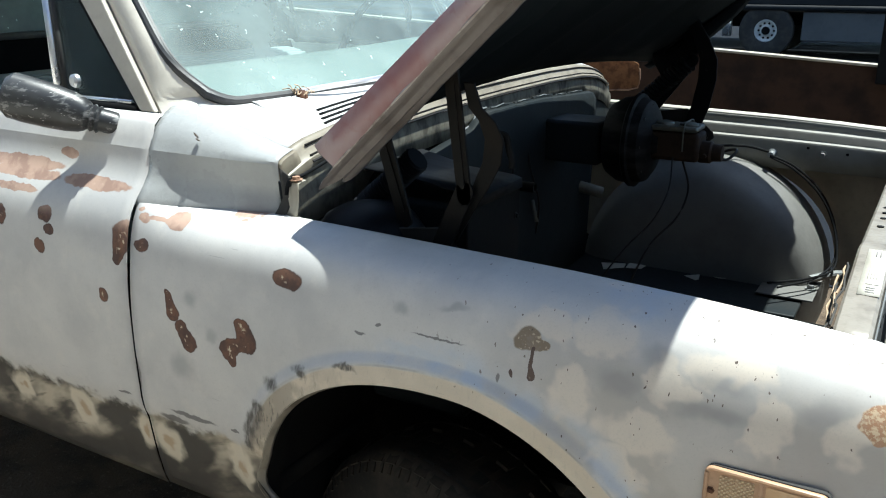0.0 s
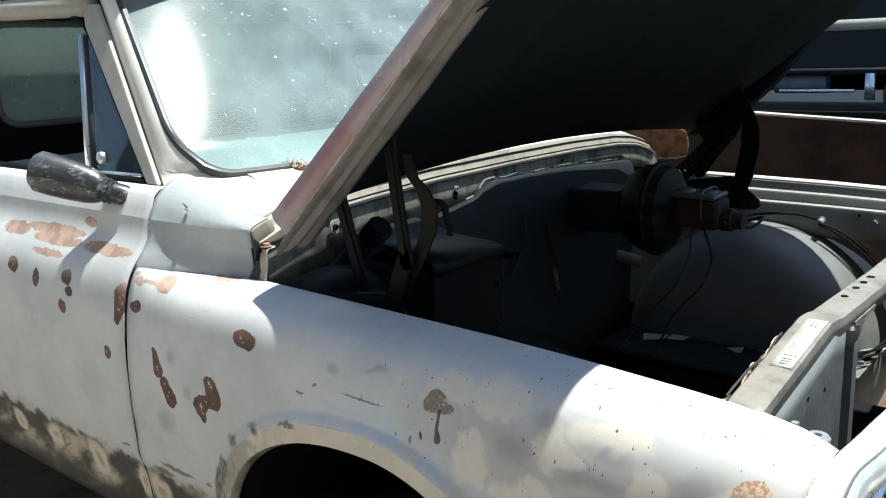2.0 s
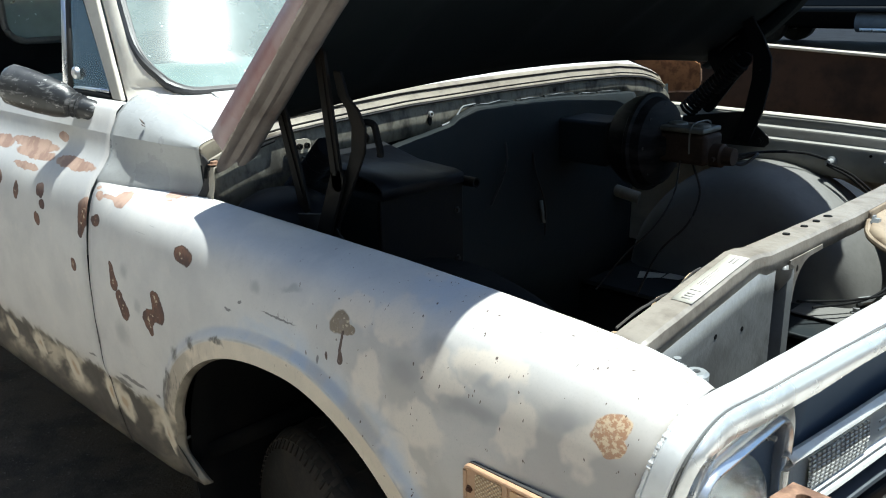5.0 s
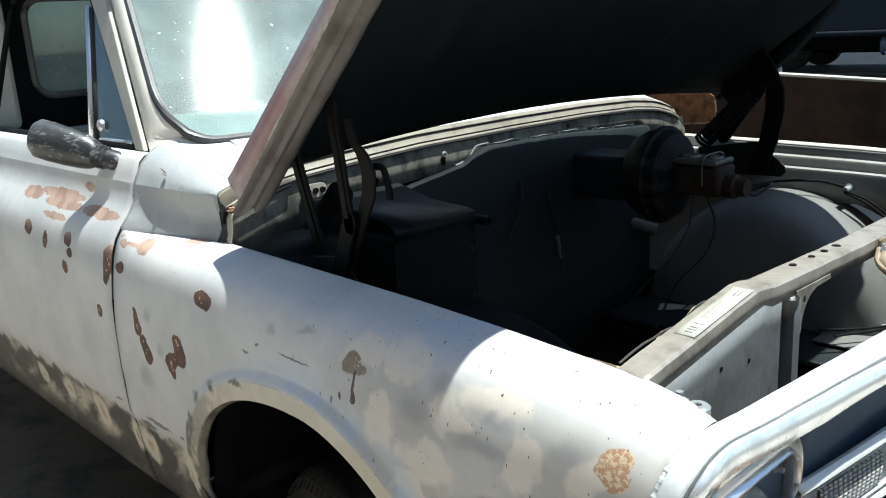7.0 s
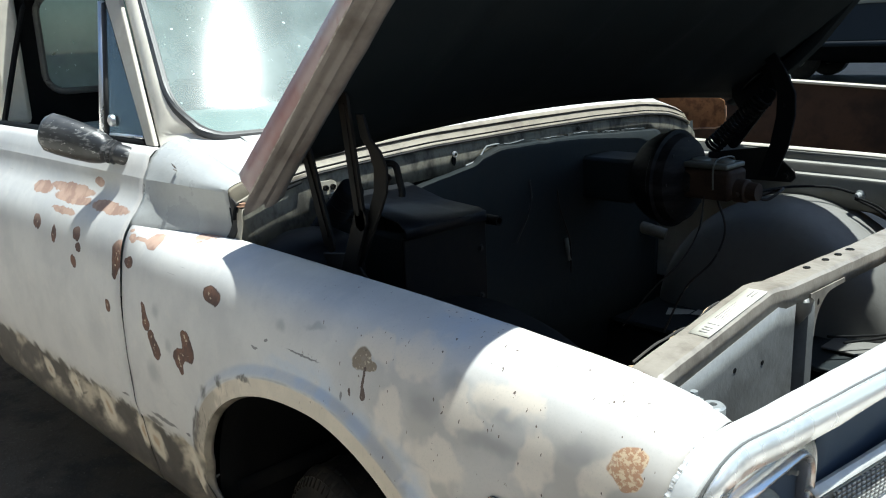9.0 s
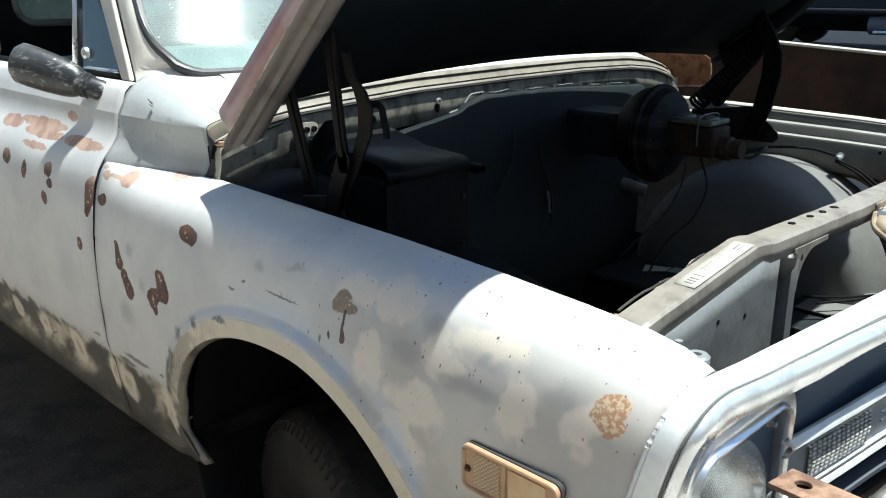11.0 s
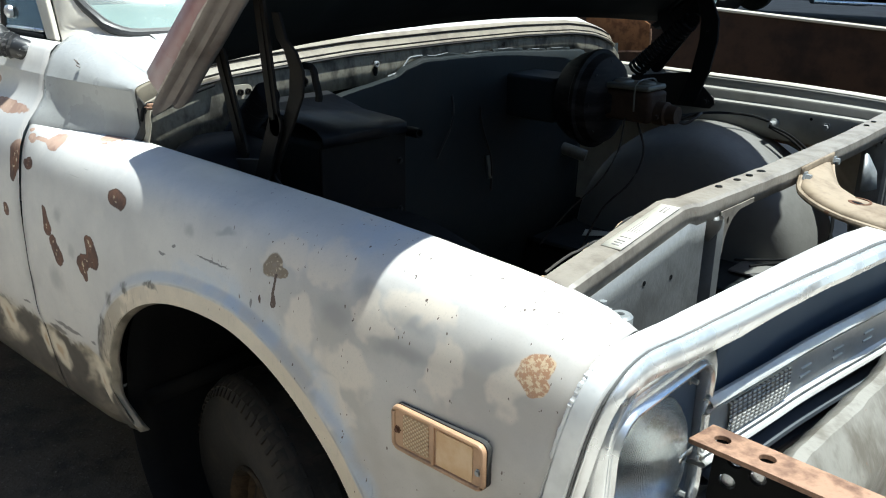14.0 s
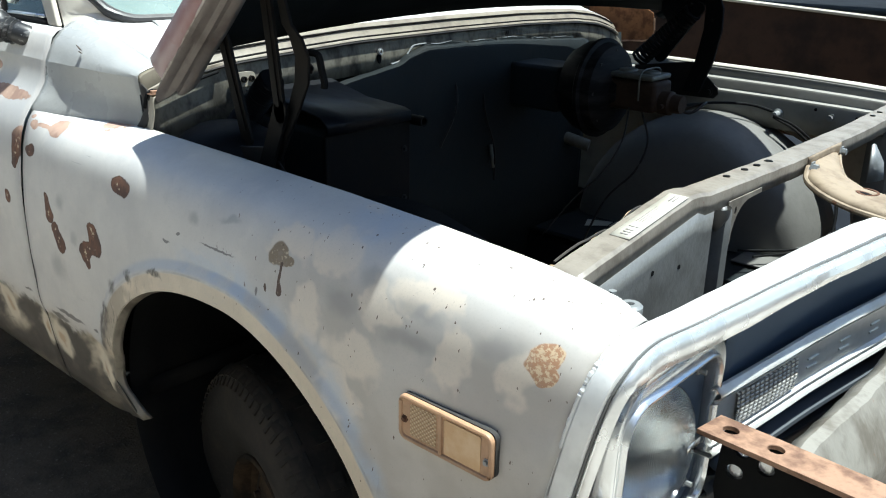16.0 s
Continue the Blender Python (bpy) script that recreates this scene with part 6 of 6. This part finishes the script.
part("door", grid(far), COWL_PAINT, truck, "far door", thick=-0.0012)
part("door_edge", box((-1.297, -0.975, 0.50), (-1.291, -0.92, 1.06)), BLACK, door)


def mirror_material():
    m = Nodes("mirror_black")
    scuff = m.noise(34, 5, 0.68, stretch=(1.2, 0.35, 2.0))
    nick = m.noise(75, 3, 0.6, stretch=(1.0, 0.5, 1.6))
    haze = m.noise(7, 4, 0.6)
    col = m.mix(m.step(haze.outputs[0], 0.4, 0.7), (0.020, 0.021, 0.023), (0.060, 0.061, 0.063))
    col = m.mix(m.math("MULTIPLY", m.step(scuff.outputs[0], 0.54, 0.64), 0.55), col, (0.26, 0.26, 0.255))
    col = m.mix(m.math("MULTIPLY", m.step(nick.outputs[0], 0.66, 0.70), 0.8), col, (0.55, 0.55, 0.54))
    m.bump(scuff.outputs[0], 0.2)
    return m.put(color=col, rough=0.38, spec=0.5)


def mirror():
    a, b = Vector((-1.402, -0.893, 1.222)), Vector((-1.578, -1.019, 1.290))
    d = (b - a).normalized()
    prof = [(0.0, 0.021), (0.03, 0.0235), (0.16, 0.0235), (0.18, 0.028), (0.205, 0.0235), (0.23, 0.029), (0.255, 0.0245), (0.28, 0.030), (0.33, 0.036), (0.42, 0.041), (0.60, 0.045), (0.80, 0.047), (0.93, 0.046), (0.985, 0.036), (1.0, 0.012)]
    bm = bmesh.new()
    side = d.cross(Vector((0, 0, 1))).normalized()
    up = side.cross(d)
    rings = []
    for t, r in prof:
        p = a + (b - a) * t
        flat = 0.8 if t > 0.32 else 1.0
        rings.append([bm.verts.new(p + r * (flat * math.cos(g) * side + math.sin(g) * up)) for g in (2 * math.pi * j / 24 for j in range(24))])
    for r0, r1 in zip(rings, rings[1:]):
        for j in range(24):
            bm.faces.new((r0[j], r0[(j + 1) % 24], r1[(j + 1) % 24], r1[j]))
    bm.faces.new(rings[0][::-1])
    bm.faces.new(rings[-1])
    m = part("door_mirror", bm, mirror_material(), door, "scratched black door mirror on a short stalk")
    return m


mirror()


# windshield pillars and glass
def ws_point(y, z, out=0.0):
    f = z - 1.25
    return Vector((ws_base(y) - 1.0 * f + 0.7 * out, y * (1 - 0.364 * f), z + 0.7 * out))


def ws_corner(z):
    """Half width of the glass at a height, with rounded lower corners."""
    if z >= 1.378:
        return 0.850
    if z <= 1.268:
        return 0.740
    return 0.740 + math.sqrt(0.11 ** 2 - (1.378 - z) ** 2)


rows = []
for k in range(25):
    z = 1.258 + 0.45 * k / 24
    wide = ws_corner(max(z, 1.269)) + 0.008
    rows.append([tuple(ws_point(y * wide, z, -0.004 + min(1.0, max(0.0, (z - 1.262) / 0.07)) * (0.09 * (z - 1.42) + 0.030 * (0.5 - y * y)))) for y in np.linspace(-1, 1, 41)])
glass = part("windshield", grid(rows), WINDSHIELD_GLASS, truck, "dusty glaring windshield glass")
glass.visible_shadow = False
left = [(-ws_corner(z), z) for z in [1.70 - 0.012 * k for k in range(27)] + [1.378 - 0.11 * math.sin(radians(9 * k)) for k in range(11)]]
loop = left + [(-0.74 + 1.48 * k / 40, 1.268) for k in range(1, 40)] + [(-y, z) for y, z in left[::-1]]
seal = part("windshield_gasket", tube([tuple(ws_point(y * 1.010, z - (0.006 if z < 1.30 else 0.0), 0.003)) for y, z in loop], 0.0105, 10, 1), SEAL_BLACK, glass, "black rubber windshield gasket")
part("lock_strip", tube([tuple(ws_point(y * 1.006, z - (0.002 if z < 1.30 else 0.0), 0.010)) for y, z in loop], 0.0042, 6, 1), GASKET, seal, "grey locking strip of the gasket")


def pillar(sign):
    rows = []
    for k in range(34):
        z = 1.240 + 0.48 * (k / 33) ** 1.2
        a = ws_point(sign * ws_corner(z), z, 0.006)
        b = Vector((-1.306 - 0.93 * (z - 1.25), sign * (0.866 - 0.30 * (z - 1.25)), z))
        row = [a + Vector((-0.02, 0, -0.012)), a]
        for v, lift in ((0.12, 0.009), (0.28, 0.015), (0.45, 0.018), (0.62, 0.018), (0.78, 0.014), (0.92, 0.007)):
            row.append(a.lerp(b, v) + Vector((lift * 0.6, sign * lift * 0.5, lift * 0.6)))
        row += [b, b + Vector((-0.012, -sign * 0.004, -0.004)), b + Vector((-0.03, -sign * 0.03, 0))]
        rows.append([tuple(p) for p in row])
    return part("windshield_pillar", grid(rows if sign < 0 else rows[::-1]), CREAM, truck, "cream painted windshield pillar", thick=-0.0015)


pillar(-1)
pillar(1)
rows = []
for y in np.linspace(-0.73, 0.73, 50):
    a = ws_point(y, 1.268, -0.004)
    lo = Vector((ws_base(y) + 0.030, y, 1.254))
    rows.append([tuple(a), tuple(a.lerp(lo, 0.25) + Vector((0.004, 0, 0.002))), tuple(a.lerp(lo, 0.6) + Vector((0.004, 0, 0.002))), tuple(lo), tuple(lo + Vector((0.03, 0, -0.008)))])
part("windshield_sill", grid(rows), COWL_PAINT, truck, "cream painted panel below the windshield", thick=-0.0012)
part("roof", grid([[(x, y, 1.715 + 0.05 * (1 - (y / 0.8) ** 2) + 0.02 * math.sin((x + 2.5) / 1.0 * math.pi)) for y in np.linspace(-0.76, 0.76, 24)] for x in np.linspace(-2.5, -1.58, 16)]), CREAM, truck, "cream cab roof", thick=-0.03)
rear = [(-2.44, y, z) for y, z in round_rect(-0.80, 0.80, 0.5, 1.74, 0.08, 5)]
part("cab_rear_wall", plate(rear, (-1, 0, 0), 0.03, [[(-2.44, y, z) for y, z in round_rect(-0.70, 0.70, 1.335, 1.645, 0.06, 5)]]), BLACK, truck, "black rear wall inside the cab", smooth=False)
part("rear_window_seal", tube([(-2.436, y, z) for y, z in round_rect(-0.70, 0.70, 1.335, 1.645, 0.06, 5) + [(0.64, 1.335)]], 0.011, 8, 1), GASKET, truck, "grey rubber rear window seal")
pane = part("rear_window", plate([(-2.455, y, z) for y, z in round_rect(-0.70, 0.70, 1.335, 1.645, 0.06, 5)], (-1, 0, 0), 0.004), REAR_GLASS, truck, "scratched dusty rear window", smooth=False)
pane.visible_shadow = False
part("cab_floor", box((-2.48, -0.965, 0.52), (-1.0, 0.965, 0.56)), BLACK, truck)
for sign in (-1, 1):
    def wp(x, z, o=0.0, sign=sign):
        return (x, sign * (0.866 - 0.30 * (z - 1.25) + o), z)
    win = part("window_frame", tube([wp(-1.362, 1.262), wp(-1.525, 1.405), wp(-1.712, 1.58), wp(-1.80, 1.63), wp(-1.95, 1.65), wp(-2.25, 1.65), wp(-2.36, 1.60), wp(-2.38, 1.262)], 0.009, 10), BLACK, truck, "black door window frame")
    part("sill_strip", tube([wp(-2.4, 1.252), wp(-1.37, 1.252)], 0.012, 8, 1), BLACK, win)
    part("vent_bar", tube([wp(-1.612, 1.255, 0.004), wp(-1.752, 1.585, 0.004)], 0.010, 10, 1), BRIGHT_ALLOY, win, "bright vent window bar")
    part("vent_seal", tube([wp(-1.592, 1.26), wp(-1.735, 1.58)], 0.010, 8, 1), RUBBER, win)
    part("vent_frame", tube([wp(-1.390, 1.266, 0.004), wp(-1.57, 1.264, 0.004)], 0.005, 8, 1), BRIGHT_ALLOY, win)
    vp = part("vent_glass", plate([wp(-1.372, 1.262), wp(-1.60, 1.262), wp(-1.725, 1.585)], (0, sign, 0), 0.004), WINDOW_GLASS, win, smooth=False)
    vp.visible_shadow = False
    part("vent_latch", lathe([(0, 0.015), (sign * 0.008, 0.014), (sign * 0.012, 0.008), (sign * 0.012, 0.0005)], wp(-1.565, 1.298, 0.006), "y", 16), BRIGHT_ALLOY, win)
    part("window_post", box((-2.50, sign * 0.81 - 0.05, 1.24), (-2.42, sign * 0.81 + 0.05, 1.74)), CREAM if sign < 0 else BLACK, truck, bevel=0.02)
    edge = plate([wp(-1.313, 1.252), wp(-1.354, 1.252), wp(-1.726, 1.602), wp(-1.76, 1.66), wp(-1.691, 1.655)], (0, sign, 0), 0.012)
    part("door_frame", edge, DOOR_FRAME, truck, "grey door window frame", smooth=False, bevel=0.003)
    part("door_frame", tube([wp(-1.74, 1.655, 0.004), wp(-2.42, 1.675, 0.004)], 0.028, 10, 1), DOOR_FRAME, truck)
dash = [[(-1.17, y, 1.250), (-1.25, y, 1.268), (-1.30, y, 1.280), (-1.315, y, 1.287), (-1.42, y, 1.304 + 0.010 * math.exp(-((y - 0.45) / 0.3) ** 2)), (-1.49, y, 1.309 + 0.010 * math.exp(-((y - 0.45) / 0.3) ** 2)), (-1.525, y, 1.292), (-1.55, y, 1.24), (-1.54, y, 1.05)] for y in np.linspace(-0.80, 0.80, 40)]
part("dashboard", grid(dash), DASH_PAINT, truck, "pale green-grey dashboard", thick=-0.004)
part("steering_wheel", tube([(-1.68 + 0.07 * math.sin(a), 0.42 + 0.19 * math.cos(a), 1.28 + 0.18 * math.sin(a)) for a in (2 * math.pi * k / 24 for k in range(25))], 0.012, 8, 1), BLACK, truck)
seat = part("bench_seat", box((-2.30, -0.79, 0.75), (-1.80, 0.79, 0.98)), SEAT_VINYL, truck, "ribbed grey-green bench seat", bevel=0.05)
part("seat_back", box((-2.41, -0.79, 0.88), (-2.25, 0.79, 1.215)), SEAT_VINYL, seat, bevel=0.04)
for k in range(15):
    x, z = (-2.232 - 0.12 * (0.035 * k), 0.88 + 0.034 * k) if k < 10 else (-2.262 - 0.026 * (k - 9), 1.192 + 0.024 * math.sin(radians(22 * (k - 9))))
    part("pleat", tube([(x - 0.012, -0.765, z - 0.012), (x, -0.72, z), (x, 0.0, z + 0.003), (x, 0.72, z), (x - 0.012, 0.765, z - 0.012)], 0.015, 8, 3), SEAT_VINYL, seat)
# wiper and its dry twigs
part("wiper", tube([(-1.168, -0.600, 1.273), (-1.135, -0.52, 1.280), (-1.110, -0.40, 1.284), (-1.11, -0.10, 1.29)], 0.006, 8), BRIGHT_ALLOY, truck, "pale wiper arm")
part("wiper_pivot", lathe([(0, 0.014), (0.012, 0.012), (0.02, 0.006), (0.02, 0.0005)], (-1.165, -0.603, 1.256), "z", 14), RUSTY, truck)
random.seed(9)
bm = bmesh.new()
for k in range(16):
    p = Vector((-1.165 + random.uniform(-0.018, 0.018), -0.603 + random.uniform(-0.022, 0.022), 1.268))
    q = p + Vector((random.uniform(-0.02, 0.02), random.uniform(-0.03, 0.03), random.uniform(0.0, 0.02)))
    tube([tuple(p), tuple((p + q) / 2 + Vector((0, 0, 0.006))), tuple(q)], 0.0012, 4, 3, bm)
twigs = part("dry_leaf_tuft", bm, WIRE_TAN, None)
tagged(twigs, "tuft of dry tan leaf litter caught at the wiper pivot", "leaf litter")
part("pickup_bed_side", grid([[(x, -1.0 if z < 1.05 else -0.96, z) for z in (0.5, 0.7, 1.0, 1.15, 1.22)] for x in (-4.9, -3.7, -2.55)]), COWL_PAINT, truck, "cargo bed side", thick=0.03)

part("bed_floor", box((-4.9, -0.98, 0.75), (-2.5, 0.98, 0.80)), COWL_PAINT, truck)
part("pickup_bed_side", grid([[(x, 1.0, z) for z in (0.5, 0.8, 1.2)] for x in (-2.55, -4.9)]), COWL_PAINT, truck, "cargo bed side", thick=0.03)

# ---- beyond the truck ----
def bed_top(x):
    return 1.153 - 0.055 * x


def rusty_bed():
    t = thing("flatbed_trailer", "rust-brown steel flatbed side standing beside the truck", "trailer")
    prof = [(1.80, -0.46), (1.795, -0.20), (1.80, -0.18), (1.80, -0.010), (1.802, -0.004), (1.90, -0.002)]
    part("side_beam", grid([[(x, y + 0.004 * noise.noise(Vector((x * 3, dz * 5, 1))), bed_top(x) + dz) for y, dz in prof] for x in np.linspace(-5.0, 1.6, 70)]), BED_RUST, t, "rust-brown steel side beam", thick=-0.006)
    part("deck_edge", grid([[(x, 1.797, bed_top(x) - 0.003), (x, 1.799, bed_top(x) + 0.004), (x, 1.86, bed_top(x) + 0.004)] for x in np.linspace(-5.0, 1.6, 12)]), TRAILER_PALE, t, "bare sunlit top edge", thick=0.003)
    part("corner_post", box((-0.215, 1.75, 1.10), (-0.12, 1.79, 2.3)), BLACK, t, "dark upright post", bevel=0.006)
    for x in (-4.75, 1.3):
        part("leg", box((x - 0.05, 1.83, -0.06), (x + 0.05, 1.93, bed_top(x) - 0.44)), BED_RUST, t)
    part("cross_beam", grid([[(x, 1.84, bed_top(x) - 0.50), (x, 1.84, bed_top(x) - 0.40), (x, 1.92, bed_top(x) - 0.40)] for x in (-4.9, -2.0, 1.5)]), BED_RUST, t, thick=-0.01)
    return t


rusty_bed()

def far_wheel(parent, x, y):
    zc = 0.47
    tyre = part("tyre", lathe([(0.10, 0.21), (0.12, 0.25), (0.13, 0.44), (0.10, 0.505), (0, 0.515), (-0.10, 0.505), (-0.13, 0.44), (-0.12, 0.25), (-0.10, 0.21)], (x, y, zc), "y", 40), RUBBER, parent)
    rim = part("rim", lathe([(-0.10, 0.215), (-0.11, 0.205), (-0.08, 0.19), (-0.02, 0.165), (-0.01, 0.12), (-0.06, 0.10), (-0.08, 0.075), (-0.12, 0.07), (-0.13, 0.0005)], (x, y, zc), "y", 40), WHEEL_WHITE, parent, "white steel wheel")
    part("hub", lathe([(-0.08, 0.08), (-0.12, 0.075), (-0.14, 0.06), (-0.145, 0.0005)], (x, y, zc), "y", 20), BLACK, parent, "dark hub")
    for k in range(10):
        a = radians(36 * k)
        part("hand_hole", lathe([(0, 0.022), (-0.004, 0.020), (-0.004, 0.0005)], (x + 0.143 * math.cos(a), y - 0.020, zc + 0.143 * math.sin(a)), "y", 10), BLACK, rim)


def semi():
    t = thing("semi_trailer", "dark blue-grey semi-trailer with white wheels in shade", "trailer")
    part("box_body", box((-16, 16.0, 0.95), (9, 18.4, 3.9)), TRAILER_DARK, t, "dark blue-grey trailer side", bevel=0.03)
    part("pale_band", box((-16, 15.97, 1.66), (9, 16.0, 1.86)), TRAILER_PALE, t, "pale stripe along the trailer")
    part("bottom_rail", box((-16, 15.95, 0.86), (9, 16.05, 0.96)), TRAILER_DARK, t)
    for x in (-3.20, 4.0):
        far_wheel(t, x, 16.1)
        far_wheel(t, x, 18.0)
    part("storage_box", box((-2.55, 16.02, 0.30), (-0.75, 16.6, 0.84)), ALLOY_DULL, t, "dull grey side locker", bevel=0.02)
    part("locker_door", box((-0.72, 16.0, 0.42), (-0.50, 16.5, 0.80)), TRAILER_PALE, t, bevel=0.02)
    part("fuel_tank", tube([(-5.75, 16.2, 0.66), (-4.75, 16.2, 0.66)], 0.19, 20, 1), ALLOY_DULL, t, "dull grey tank")
    part("step_bar", box((-5.6, 15.9, 0.50), (-4.2, 16.0, 0.56)), BRIGHT_ALLOY, t)
    part("landing_leg", box((-4.02, 15.95, 0.35), (-3.86, 16.1, 0.86)), BRIGHT_ALLOY, t)
    part("undercarriage", box((-14, 16.8, 0.55), (8, 17.6, 0.95)), BLACK, t)
    return t


semi()
row = thing("semi_trailer", "dark box trailer parked behind another trailer", "trailer")
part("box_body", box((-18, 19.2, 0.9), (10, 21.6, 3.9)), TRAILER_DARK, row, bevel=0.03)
part("undercarriage", box((-16, 19.6, 0.35), (9, 21.0, 0.9)), BLACK, row)
for x in (-9.0, 2.5):
    far_wheel(row, x, 19.4)
    far_wheel(row, x, 21.2)


def corrugated(name, x0, x1, y, z0, z1, step, label, face, material):
    rows = []
    n = int((z1 - z0) / step * 4)
    for k in range(n + 1):
        z = z0 + (z1 - z0) * k / n
        d = 0.012 * math.sin(2 * math.pi * (z - z0) / step)
        rows.append([(x0, y + d, z), (x1, y + d, z)])
    ob = part(name, grid(rows if face < 0 else rows[::-1]), material, None, thick=0.004)
    return tagged(ob, label, "wall", kind="structure")


corrugated("wall_shutter", -9.0, -2.2, 4.2, -0.05, 1.55, 0.055, "pale green ribbed metal shutter wall behind the cab", -1, CORRUGATED)
up = part("wall_upper", box((-9.0, 4.18, 1.55), (-2.2, 4.4, 4.0)), WALL_PAINT, None)
tagged(up, "pale plastered wall above the metal shutter", "wall", kind="structure")
trim = part("trim", box((-9.0, 4.14, 1.52), (-2.2, 4.18, 1.62)), BLACK, None)
tagged(trim, "dark ledge strip between shutter and plaster", "trim", kind="structure")
# two unseen walls, added to bounce light and keep sky out of the bay
corrugated("unseen_wall_behind", -12.0, 9.0, -6.5, -0.05, 7.5, 0.12, "unseen ribbed wall facing the truck, added to bounce light and block sky", 1, UNSEEN_WALL)
ahead = part("unseen_wall_front", box((6.0, -6.4, -0.06), (6.2, 3.0, 4.4)), UNSEEN_WALL, None)
tagged(ahead, "unseen plain wall ahead of the truck, added to block sky", "wall", kind="structure")
